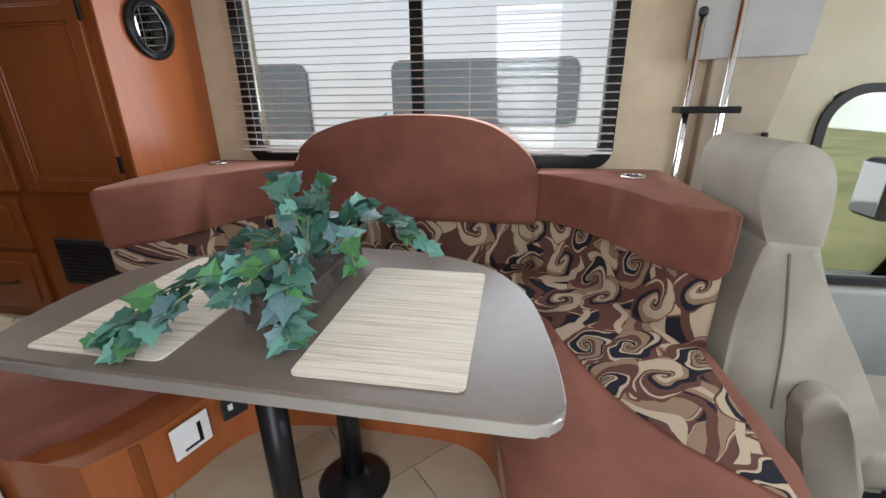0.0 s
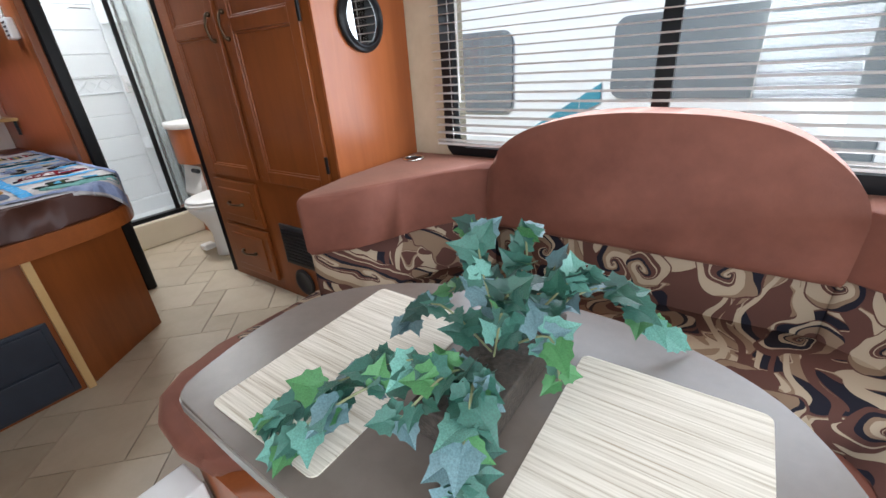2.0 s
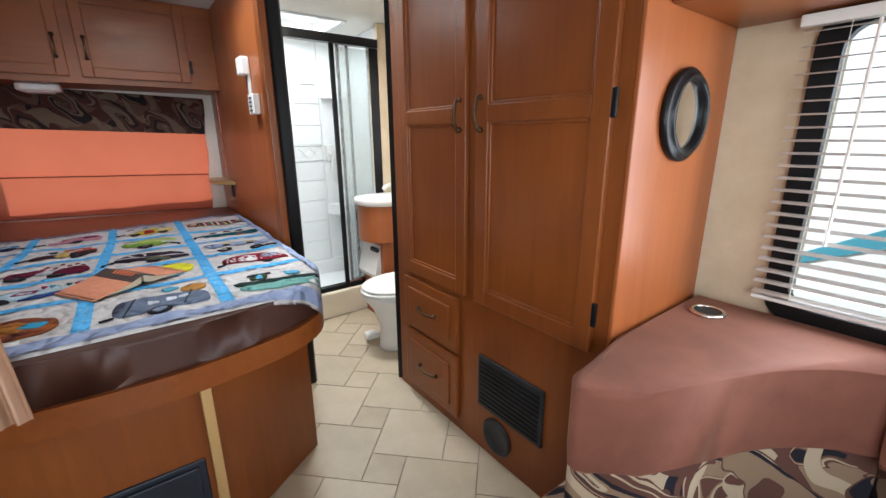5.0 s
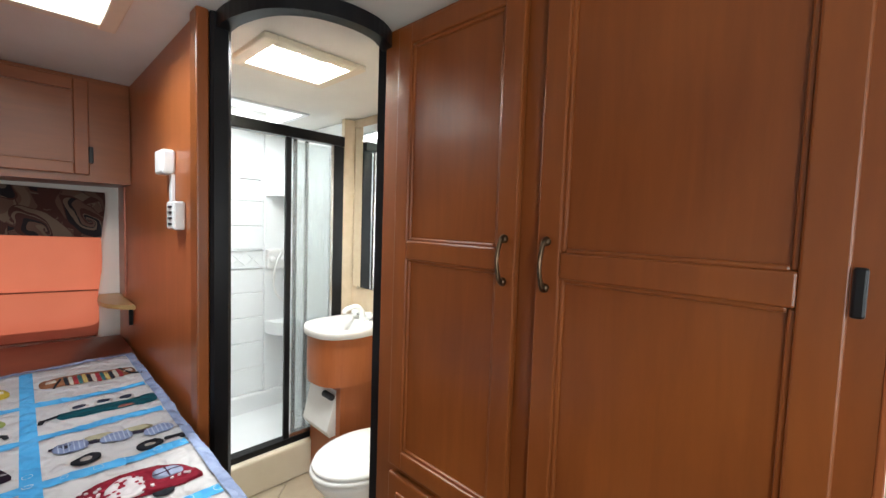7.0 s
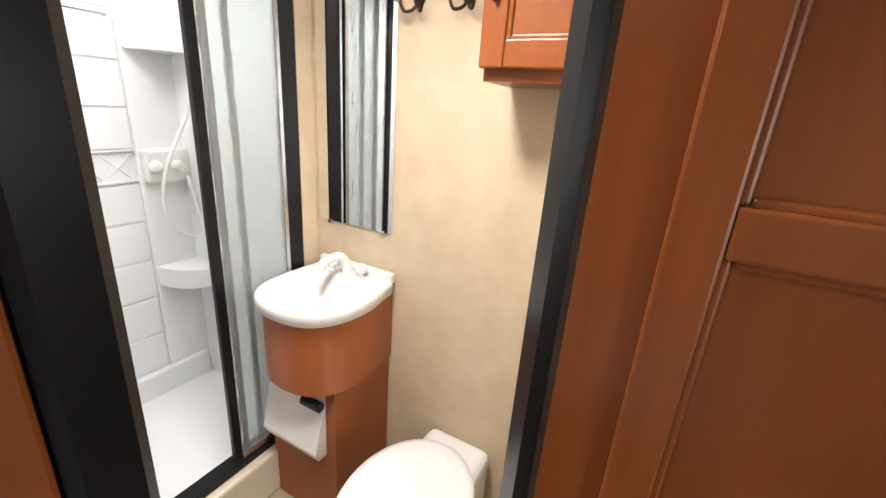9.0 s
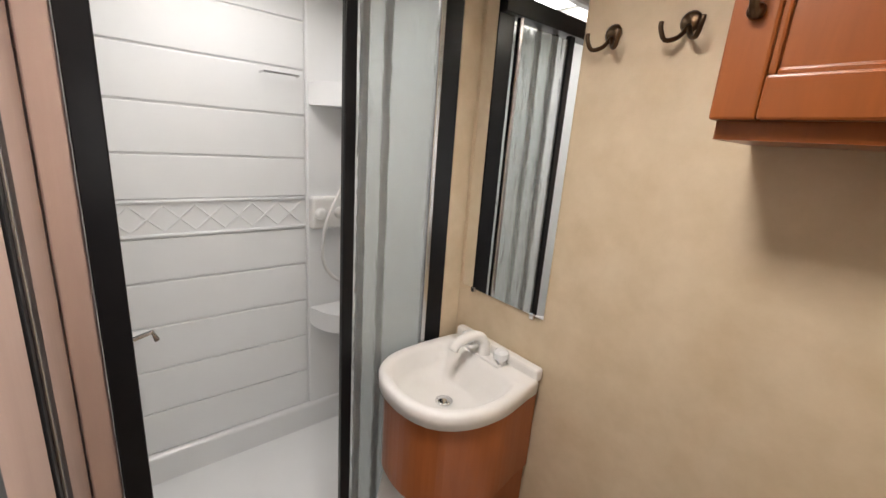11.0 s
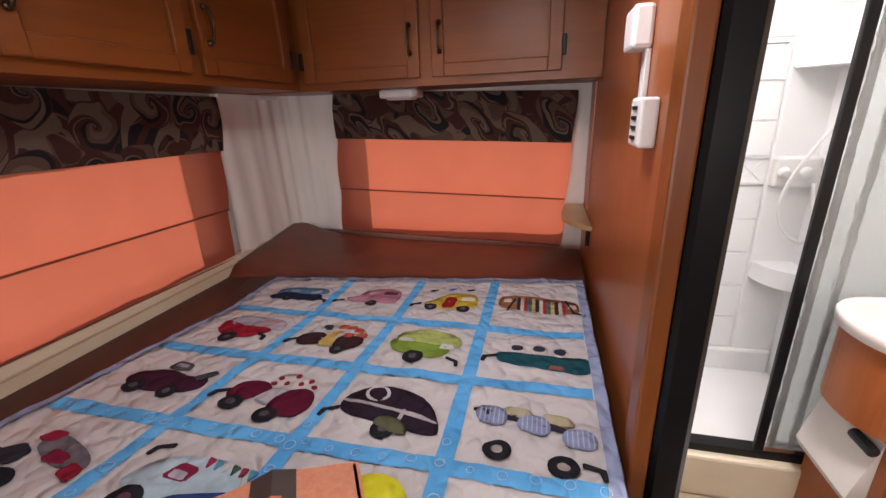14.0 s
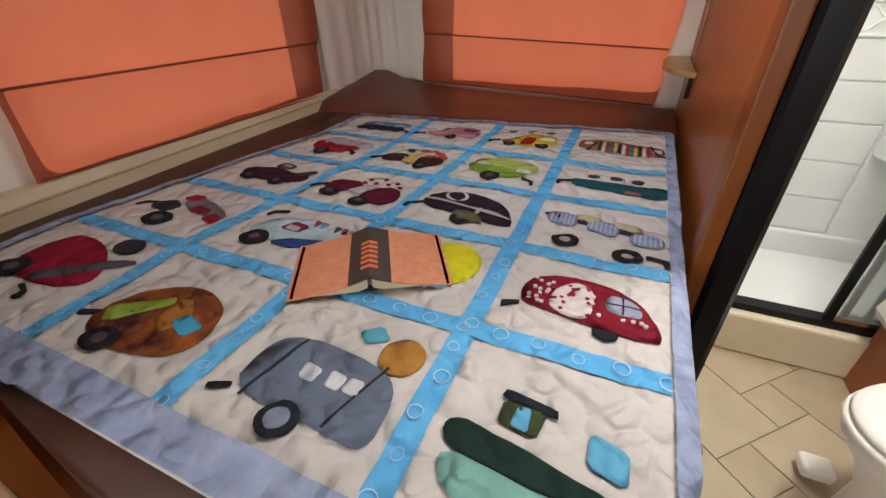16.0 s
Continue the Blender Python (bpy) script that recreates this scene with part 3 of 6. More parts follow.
# backs
L_FACE = smooth_line([(-0.590, 1.725), (-0.51, 1.785), (-0.44, 1.93), (-0.36, 2.12), (-0.26, 2.26), (-0.145, 2.34)], 4)
R_FACE = smooth_line([(0.955, 2.335), (1.08, 2.26), (1.20, 2.12), (1.29, 1.95), (1.36, 1.80), (1.46, 1.735)], 4)


def inset(pts, d):
    """The open line moved sideways by d, to its left."""
    out = []
    for i, p in enumerate(pts):
        a, b = pts[max(i - 1, 0)], pts[min(i + 1, len(pts) - 1)]
        tx, ty = b[0] - a[0], b[1] - a[1]
        q = math.hypot(tx, ty)
        out.append((p[0] - ty / q * d, p[1] + tx / q * d))
    return out


part("back_cloth", prism([*inset(L_FACE, -0.0), (-0.145, 2.47), (-0.60, 2.47)], 0.25, 0.52, r=0.02), PATTERN, bench, "brown and cream swirl back cushion", smooth=True)
part("back_cloth", prism([*R_FACE, (1.46, 2.47), (0.955, 2.47)], 0.25, 0.52, r=0.02), PATTERN, bench, "brown and cream swirl back cushion", smooth=True)
part("back_cloth", prism([(-0.143, 2.47), (-0.143, 2.345), (0.1, 2.325), (0.7, 2.325), (0.953, 2.345), (0.953, 2.47)], 0.25, 0.50, r=0.02), PATTERN, bench, "brown and cream swirl back cushion", smooth=True)
part("bolster", prism([*inset(L_FACE, -0.03), (-0.150, 2.485), (-0.65, 2.485), (-0.65, 1.99), (-0.615, 1.97), (-0.612, 1.75)], 0.50, 0.715, r=0.035, seg=5), SUEDE, bench, "rust suede corner bolster", smooth=True)
part("bolster", prism([*inset(R_FACE, -0.03), (1.49, 1.76), (1.49, 2.485), (0.962, 2.485)], 0.50, 0.70, r=0.035, seg=5), SUEDE, bench, "rust suede corner bolster", smooth=True)
HUMP = smooth_line([(-0.145, 0.475), (-0.150, 0.62), (-0.120, 0.76), (-0.02, 0.855), (0.14, 0.91), (0.30, 0.933), (0.48, 0.935), (0.64, 0.922), (0.78, 0.88), (0.90, 0.79), (0.955, 0.70), (0.96, 0.60), (0.955, 0.475)], 4)
part("headrest", prism(HUMP, 2.285, 2.42, "y", r=0.04, seg=5), SUEDE, bench, "rounded rust suede backrest", smooth=True)


def cup(x, y, z):
    c = thing("cup_holder", (x, y, z), "chrome cup holder sunk in the bolster top", "cup holder", "dinette cup holders")
    part("rim", lathe([(0.036, 0.004), (0.048, 0.000), (0.050, 0.004), (0.046, 0.008), (0.038, 0.008)], (x, y, z), 28, caps=False), CHROME, c, smooth=True)
    part("well", lathe([(0.0, -0.002), (0.037, -0.002), (0.037, 0.003), (0.0, 0.003)], (x, y, z + 0.001), 28), BLACK_FLAT, c)


cup(-0.56, 2.34, 0.715)
cup(1.32, 2.26, 0.70)

table = thing("dinette_table", (0.36, 1.4, 0), "grey-brown laminate dinette table with a metal edge on two posts", "table")
TOP = smooth_line([(-0.190, 1.078), (-0.228, 1.095), (-0.256, 1.165), (-0.285, 1.32), (-0.272, 1.485), (-0.185, 1.61), (-0.03, 1.715), (0.20, 1.78), (0.42, 1.79), (0.62, 1.765), (0.80, 1.67), (0.90, 1.51), (0.94, 1.33), (0.955, 1.15), (0.945, 1.09), (0.915, 1.066), (0.87, 1.062)], 4)
TOP += [(0.5, 1.066), (0.0, 1.072)]
part("tabletop", prism(TOP, 0.494, 0.522, r=0.004), GREYTOP, table)
part("edge_band", prism([(0.36 + (x - 0.36) * 1.006, 1.41 + (y - 1.41) * 1.008) for x, y in TOP], 0.488, 0.514, r=0.006), noisy("edge_metal", (0.42, 0.41, 0.39), (0.5, 0.49, 0.47), 8.0, 0.3, 90.0, 0.02, metal=0.6), table, "brushed metal edge")
for x, y in ((0.398, 1.130), (0.46, 1.33)):
    part("post", tube([(x, y, 0.01), (x, y, 0.49)], 0.029, 20), BLACK, table, smooth=True)
    part("foot", lathe([(0.095, 0.0), (0.097, 0.010), (0.085, 0.022), (0.045, 0.034), (0.034, 0.045)], (x, y, 0.0), 32), BLACK, table, smooth=True)


def placemat_mat():
    m = mat("woven_placemat", (0.62, 0.54, 0.40), 0.8)
    c = coords(m, (1, 1, 1))
    w = nd(m, "ShaderNodeTexNoise", Scale=1.0, Detail=4.0)
    ln(m, coords(m, (5, 260, 1)), w.inputs["Vector"])
    ln(m, ramp(m, w.outputs[0], [(0.28, (0.40, 0.33, 0.24)), (0.43, (0.60, 0.54, 0.44)), (0.62, (0.74, 0.68, 0.58))]), base(m))
    bump(m, w.outputs[0], 0.5, 0.003)
    return m


MAT_CLOTH = placemat_mat()
for x0, x1 in ((-0.128, 0.190), (0.460, 0.788)):
    solo("placemat", prism(round_rect(x0, 1.108, x1, 1.622, 0.016, 4), 0.5225, 0.5262), MAT_CLOTH, "ribbed straw-coloured woven placemat on the dinette table", "placemat", "placemats")

# ---- ivy in a planter ----
ivy = thing("ivy_plant", (0.34, 1.45, 0.523), "artificial ivy with trailing stems in a low dark planter", "plant")
part("planter", prism([(0.265, 1.27), (0.265, 1.66), (0.405, 1.66), (0.405, 1.27)], 0.5225, 0.592, r=0.006), noisy("dark_wicker_planter", (0.035, 0.028, 0.022), (0.085, 0.066, 0.05), 90.0, 0.7, 160.0, 0.8), ivy, "dark woven planter box")
LEAVES = [noisy("ivy_leaf_%d" % k, tuple(c * 0.55 for c in col), col, 22.0, 0.42, 90.0, 0.25) for k, col in enumerate([(0.035, 0.115, 0.075), (0.055, 0.17, 0.125), (0.09, 0.27, 0.09), (0.15, 0.26, 0.28), (0.022, 0.075, 0.055), (0.18, 0.42, 0.34)])]
LOBES = [(0.0, 0.0), (0.14, -0.20), (0.36, -0.26), (0.42, -0.06), (0.66, 0.08), (0.50, 0.26), (0.48, 0.46), (0.28, 0.54), (0.14, 0.74), (0.0, 0.98)]


def leaf_mesh(k):
    bm = bmesh.new()
    right = [bm.verts.new((x * 0.85, y, 0.10 * abs(x) - 0.22 * y * y)) for x, y in LOBES]
    left = [right[0]] + [bm.verts.new((-x * 0.85, y, 0.10 * abs(x) - 0.22 * y * y)) for x, y in LOBES[1:-1]] + [right[-1]]
    spine = bm.verts.new((0, 0.25, -0.05))
    for side in (right, left):
        for a, b in zip(side, side[1:]):
            bm.faces.new((spine, a, b))
    bmesh.ops.recalc_face_normals(bm, faces=bm.faces)
    me = bpy.data.meshes.new("leaf")
    bm.to_mesh(me)
    bm.free()
    me.materials.append(LEAVES[k])
    return me


LEAF_MESHES = [leaf_mesh(k) for k in range(6)]
rl_ = random.Random(11)


def leaf(p, toward, size, k):
    o = new("leaf", LEAF_MESHES[k])
    o.parent = ivy
    o.matrix_parent_inverse = Matrix.Translation(-ivy.location)
    d = Vector(toward).normalized()
    n = Vector((rl_.uniform(-0.5, 0.7), rl_.uniform(-1.3, -0.1), 1.0)).normalized()
    s = d.cross(n).normalized()
    n = s.cross(d)
    m = Matrix((s, d, n)).transposed().to_4x4()
    o.matrix_basis = Matrix.Translation(p) @ m @ Matrix.Scale(size, 4)


STEMS = [
    [(0.33, 1.36, 0.60), (0.26, 1.30, 0.66), (0.16, 1.22, 0.63), (0.07, 1.17, 0.57), (0.03, 1.13, 0.54)],
    [(0.33, 1.36, 0.60), (0.24, 1.26, 0.64), (0.14, 1.15, 0.58), (0.12, 1.11, 0.54)],
    [(0.34, 1.38, 0.60), (0.38, 1.30, 0.66), (0.40, 1.24, 0.62), (0.41, 1.20, 0.565), (0.43, 1.18, 0.545)],
    [(0.34, 1.40, 0.60), (0.33, 1.30, 0.66), (0.29, 1.22, 0.61)],
    [(0.33, 1.50, 0.60), (0.28, 1.52, 0.70), (0.24, 1.56, 0.77), (0.21, 1.60, 0.79)],
    [(0.34, 1.52, 0.60), (0.34, 1.58, 0.72), (0.32, 1.62, 0.79)],
    [(0.35, 1.55, 0.60), (0.42, 1.60, 0.70), (0.45, 1.62, 0.72)],
    [(0.36, 1.58, 0.60), (0.46, 1.66, 0.67), (0.54, 1.70, 0.62), (0.60, 1.72, 0.56)],
    [(0.35, 1.48, 0.60), (0.44, 1.46, 0.67), (0.47, 1.44, 0.60)],
    [(0.33, 1.45, 0.60), (0.22, 1.44, 0.68), (0.14, 1.42, 0.63)],
    [(0.33, 1.55, 0.60), (0.22, 1.60, 0.66), (0.13, 1.58, 0.60)],
    [(0.34, 1.44, 0.60), (0.36, 1.44, 0.72), (0.38, 1.42, 0.76)],
    [(0.34, 1.62, 0.60), (0.36, 1.70, 0.68), (0.38, 1.74, 0.66)],
]
STEM = noisy("pale_stem", (0.16, 0.17, 0.08), (0.24, 0.26, 0.13), 20.0, 0.7)
for si, st in enumerate(STEMS):
    line = smooth_line(st, 5)
    part("stem", tube(line, 0.0024, 5), STEM, ivy)
    for i in range(2, len(line)):
        p = Vector(line[i])
        along = (Vector(line[min(i + 1, len(line) - 1)]) - Vector(line[i - 1])).normalized()
        for _ in range(1 if i % 2 else 2):
            side = Vector((rl_.uniform(-1, 1), rl_.uniform(-1, 1), rl_.uniform(-0.4, 0.45)))
            tip = i > len(line) - 5
            kind = rl_.choice([2, 2, 5, 1]) if si in (0, 1, 2, 7) and tip else rl_.choice([0, 1, 1, 1, 4, 3, 3, 2, 5])
            q = p + side * 0.012
            q.z = max(q.z, 0.545)
            leaf(q, along * 0.5 + side, rl_.uniform(0.044, 0.070) * (0.8 if tip else 1.0), kind)

# ---- small fittings on the bench base ----
po = thing("power_socket", (-0.03, 1.32, 0.09), "white power socket plate on the bench base", "socket")
PS = Matrix.Translation((0.016, 1.290, 0.142)) @ pose(0, 0, 0, 0, 0, 72)
part("plate", move(box(-0.052, -0.006, -0.050, 0.052, 0.0, 0.050, 0.003), PS), WHITE, po)
part("recess", move(box(-0.030, -0.0075, -0.036, 0.034, -0.005, 0.036, 0.002), PS), LINER, po, "white recessed socket face")
part("slot", move(box(0.016, -0.0095, -0.026, 0.026, -0.006, 0.030), PS), BLACK, po, "dark slot")
part("slot", move(box(-0.026, -0.0095, -0.034, 0.026, -0.006, -0.027), PS), BLACK, po, "dark slot")
sw_ = thing("wall_switch", (0.0, 1.42, 0.1), "small black switch on the bench base", "switch")
SW = Matrix.Translation((0.066, 1.405, 0.150)) @ pose(0, 0, 0, 0, 0, 60)
part("plate", move(box(-0.036, -0.007, -0.036, 0.036, 0.0, 0.036, 0.003), SW), BLACK_FLAT, sw_)
part("rocker", move(box(-0.020, -0.011, -0.005, -0.006, -0.005, 0.015, 0.002), SW), WHITE, sw_, "white rocker")
ep = solo("base_trim", move(box(-0.013, -0.008, -0.099, 0.013, 0.004, 0.099, 0.003), Matrix.Translation((-0.045, 1.185, 0.101)) @ pose(0, 0, 0, 0, 0, 62)), CHERRY, "upright cherry wood trim on the bench base", "trim")
fv = thing("floor_vent_box", (-0.36, 0.96, 0), "white metal box with a round black opening on the floor", "vent box")
part("case", box(-0.46, 0.84, 0.0, -0.345, 1.085, 0.145, 0.004), WHITE, fv)
part("opening", lathe([(0.0, 0.0), (0.052, 0.0), (0.055, 0.003), (0.050, 0.006), (0.0, 0.006)], m=Matrix.Translation((-0.346, 0.965, 0.070)) @ pose(0, 0, 0, 0, 90, 0), seg=32), BLACK_FLAT, fv, "round black opening")

# ---- bed ----
FRONT = smooth_line([(-1.33, 0.42), (-1.285, 0.75), (-1.27, 1.00), (-1.295, 1.19), (-1.345, 1.36), (-1.44, 1.47), (-1.62, 1.535)], 5)
bed = thing("bed", (-2.3, 0.8, 0), "corner bed with a brown mattress on a cherry wood base", "bed")
part("base", prism([(-1.36, 0.0), (-1.36, 0.50), (-1.345, 1.085), (-1.59, 1.455), (-2.10, 1.535), (-3.44, 1.535), (-3.44, 0.0)], 0.0, 0.585), CHERRY, bed)
part("rim", prism([(-1.30, 0.0), *FRONT, (-3.44, 1.535), (-3.44, 0.0)], 0.585, 0.655, r=0.008), CHERRY_H, bed, "curved cherry wood rim")
part("corner_post", box(-1.356, 1.070, 0.0, -1.325, 1.098, 0.585, 0.003), OAK, bed, "pale wood corner trim")
part("mattress", prism([(-1.30, 0.0), *[(x - 0.015, y - 0.008) for x, y in FRONT], (-3.36, 1.53), (-3.36, 0.0)], 0.655, 0.765, r=0.03), DARK_VINYL, bed, "dark brown mattress", smooth=True)
ridge = bmesh.new()
lines_r = []
for y, top, foot in ((0.03, 0.862, -2.74), (0.09, 0.858, -2.75), (0.17, 0.828, -2.765), (0.28, 0.805, -2.775), (0.60, 0.785, -2.81), (1.00, 0.776, -2.85), (1.53, 0.768, -2.91)):
    low = 0.752
    lines_r.append([ridge.verts.new((x, y, z)) for x, z in ((foot, low), (foot - 0.08, low + (top - low) * 0.42 + 0.006), (-3.12, low + (top - low) * 0.75 + 0.004), (-3.30, top), (-3.345, top - 0.004), (-3.362, top - 0.03), (-3.362, 0.70), (foot, 0.70))])
for p, q in zip(lines_r, lines_r[1:]):
    for k in range(8):
        ridge.faces.new((p[k], p[(k + 1) % 8], q[(k + 1) % 8], q[k]))
ridge.faces.new(lines_r[0])
ridge.faces.new(lines_r[-1][::-1])
part("bolster", ridge, BROWN_VINYL, bed, "padded brown headboard ridge", smooth=True)

fb = thing("storage_hatch", (-1.35, 0.85, 0.2), "dark blue plastic access hatch in the bed base", "hatch")
part("frame", box(-1.372, 0.665, 0.012, -1.342, 1.055, 0.332, 0.004), NAVY, fb)
part("flap", box(-1.345, 0.685, 0.028, -1.332, 1.035, 0.160, 0.003), NAVY, fb)
part("flap", box(-1.345, 0.685, 0.172, -1.332, 1.035, 0.316, 0.003), NAVY, fb)
part("latch", lathe([(0.0, 0.0), (0.016, 0.0), (0.017, 0.004), (0.006, 0.008)], m=Matrix.Translation((-1.332, 0.735, 0.175)) @ pose(0, 0, 0, 0, 90, 0)), STEEL, fb, "steel lock")

# ---- quilt ----
QX0, QX1, QY0, QY1, QZ = -2.90, -1.335, 0.13, 1.515, 0.772


FRONT_Y, FRONT_X = [p[1] for p in FRONT], [p[0] for p in FRONT]


def quilt_at(x, y, lift=0.0):
    """A place on the quilt: puckers and soft waves on top, a hanging hem past the mattress edge."""
    back = min(max((-1.7 - x) / 0.8, 0.0), 1.0)
    if x < -2.5:
        x = -2.5 + (x + 2.5) * (0.70 + 0.36 * (y - 0.24) / 1.27)
    y += 0.14 * max(1.19 - y, 0.0) * back
    p = Vector((x, y, 0.0))
    z = QZ + 0.006 * noise.noise(p * 9.0) + 0.0034 * noise.noise(p * 34.0) + 0.0016 * noise.noise(p * 80.0)
    edge = float(np.interp(y, FRONT_Y, FRONT_X)) - 0.035
    over = x - edge
    if over > 0:
        bend = min(over, 0.03)
        hang = over - bend
        z -= 0.5 * bend * bend / 0.03 + hang
        x = edge + bend * 0.9 + 0.012 * math.sin(y * 40) * min(1.0, hang * 20) + lift
    side = y - 1.505
    if side > 0 and x > -2.2:
        z -= side * 0.6
    return Vector((x, y, z + lift))


def sheet(x0, x1, y0, y1, lift, step=0.02, thick=0.0, outline=None):
    """A piece of cloth that follows the quilt's top, lifted a little."""
    bm = bmesh.new()
    nx, ny = max(1, round((x1 - x0) / step)), max(1, round((y1 - y0) / step))
    g = [[bm.verts.new((x0 + (x1 - x0) * i / nx, y0 + (y1 - y0) * j / ny, 0)) for j in range(ny + 1)] for i in range(nx + 1)]
    for i in range(nx):
        for j in range(ny):
            bm.faces.new((g[i][j], g[i + 1][j], g[i + 1][j + 1], g[i][j + 1]))
    for v in bm.verts:
        v.co = quilt_at(v.co.x, v.co.y, lift)
    if thick:
        made = bmesh.ops.extrude_face_region(bm, geom=bm.faces[:])
        for v in made["geom"]:
            if isinstance(v, bmesh.types.BMVert):
                v.co.z -= thick
    return bm


def patch(pts, lift=0.004):
    """A flat cut-out sewn on the quilt: an outline laid on its top, with a little thickness."""
    bm = bmesh.new()
    if len(pts) < 14:
        for cut in ((0.14,) if len(pts) < 6 else (0.25, 0.25)):
            pts = [(p[0] + (q[0] - p[0]) * k, p[1] + (q[1] - p[1]) * k) for p, q in zip(pts, [*pts[1:], pts[0]]) for k in (cut, 1 - cut)]
    cx, cy = sum(p[0] for p in pts) / len(pts), sum(p[1] for p in pts) / len(pts)
    rings = []
    for f in (1.0, 0.66, 0.33):
        rings.append([bm.verts.new((cx + (x - cx) * f, cy + (y - cy) * f, 0)) for x, y in pts])
    c = bm.verts.new((cx, cy, 0))
    n = len(pts)
    for a, b in zip(rings, rings[1:]):
        for i in range(n):
            bm.faces.new((a[i], a[(i + 1) % n], b[(i + 1) % n], b[i]))
    for i in range(n):
        bm.faces.new((rings[-1][i], rings[-1][(i + 1) % n], c))
    for v in bm.verts:
        v.co = quilt_at(v.co.x, v.co.y, lift)
    low = [bm.verts.new((v.co.x, v.co.y, v.co.z - 0.003)) for v in rings[0]]
    for i in range(n):
        bm.faces.new((low[i], low[(i + 1) % n], rings[0][(i + 1) % n], rings[0][i]))
    return bm


CLOTHS = {}


def cloth(color):
    if color not in CLOTHS:
        dark = tuple(c * 0.72 for c in color)
        CLOTHS[color] = noisy("cotton_%d" % len(CLOTHS), dark, color, 14.0, 0.9, 220.0, 0.2, spec=0.1)
        pucker(CLOTHS[color])
    return CLOTHS[color]


def pucker(m):
    """Rounded puffs between meandering quilting stitches, over the cloth's own weave."""
    bsdf = m.node_tree.nodes["Principled BSDF"]
    weave = bsdf.inputs["Normal"].links[0].from_socket
    w = nd(m, "ShaderNodeTexNoise", Scale=16.0, Detail=1.0)
    ln(m, coords(m), w.inputs["Vector"])
    mv = nd(m, "ShaderNodeVectorMath")
    mv.operation = "MULTIPLY_ADD"
    ln(m, w.outputs["Color"], mv.inputs[0])
    mv.inputs[1].default_value = (0.05, 0.05, 0.0)
    ln(m, coords(m, (1, 1, 0)), mv.inputs[2])
    v = nd(m, "ShaderNodeTexVoronoi", Scale=27.0)
    v.feature = "SMOOTH_F1"
    v.inputs["Smoothness"].default_value = 0.35
    ln(m, mv.outputs[0], v.inputs["Vector"])
    puff = ramp(m, v.outputs["Distance"], [(0.0, (1, 1, 1)), (0.30, (0.85, 0.85, 0.85)), (0.6, (0.35, 0.35, 0.35)), (0.85, (0, 0, 0))])
    b = nd(m, "ShaderNodeBump", Strength=0.95, Distance=0.015)
    ln(m, puff, b.inputs["Height"])
    ln(m, weave, b.inputs["Normal"])
    ln(m, b.outputs[0], bsdf.inputs["Normal"])
    return m


QUILT_WHITE = noisy("quilt_white_cotton", (0.46, 0.43, 0.42), (0.57, 0.54, 0.53), 6.0, 0.9, 60.0, 0.5, spec=0.1)
QUILT_BLUE = noisy("quilt_blue_cotton", (0.07, 0.31, 0.60), (0.12, 0.42, 0.74), 9.0, 0.9, 120.0, 0.3, spec=0.1)
QUILT_EDGE = noisy("quilt_grey_blue_cotton", (0.20, 0.24, 0.38), (0.32, 0.37, 0.52), 22.0, 0.9, 120.0, 0.3, spec=0.1)
for m_ in (QUILT_WHITE, QUILT_BLUE, QUILT_EDGE):
    pucker(m_)
quilt = thing("quilt", (-2.1, 0.85, QZ), "white and blue patchwork quilt with sewn caravans on the bed", "quilt")
part("top", sheet(QX0, QX1, QY0, QY1, 0.0, 0.015, 0.012), QUILT_WHITE, quilt, smooth=True)
for x0, x1, y0, y1 in ((QX0, QX1, QY1 - 0.028, QY1), (QX0, QX0 + 0.028, QY0, QY1 - 0.03), (QX0, QX1, QY0, QY0 + 0.028), (QX1 - 0.06, QX1, QY0 + 0.03, QY1 - 0.03)):
    part("border", sheet(x0, x1, y0, y1, 0.0062, 0.015), QUILT_EDGE, quilt, "grey-blue border strip", smooth=True)
COLS = [1.185, 0.852, 0.52]
ROWS_X = [-2.50, -2.235, -1.963, -1.693]
for y in COLS:
    part("sashing", sheet(QX0 + 0.03, QX1 - 0.06, y - 0.019, y + 0.019, 0.003, 0.018), QUILT_BLUE, quilt, "bright blue strip", smooth=True)
for x in ROWS_X:
    part("sashing", sheet(x - 0.019, x + 0.019, QY0 + 0.03, QY1 - 0.03, 0.0026, 0.018), QUILT_BLUE, quilt, "bright blue strip", smooth=True)


def arc(cx, cy, rx, ry, a0=0, a1=360, n=16):
    return [(cx + rx * math.cos(radians(a0 + (a1 - a0) * k / n)), cy + ry * math.sin(radians(a0 + (a1 - a0) * k / n))) for k in range(n if a1 - a0 == 360 else n + 1)]


def sewn(pts, color, lift=0.0045, label="sewn caravan piece"):
    part("applique", patch(pts, lift), cloth(color), quilt, label, smooth=True)


def block(x, y, k=1.0):
    """From a block's own left-to-right and bottom-to-top places, in metres from its middle."""
    return lambda pts: [(x - w * k, y + u * k) for u, w in pts]


INK = (0.02, 0.02, 0.025)
CREAM_C = (0.60, 0.55, 0.52)


def wheel(at, u, w, r=0.026, hub=(0.10, 0.08, 0.09)):
    sewn(at(arc(u, w, r, r * 0.86, n=18)), INK, 0.0066, "dark sewn wheel")
    sewn(at(arc(u, w, r * 0.40, r * 0.34, n=14)), hub, 0.0080, "sewn hub")


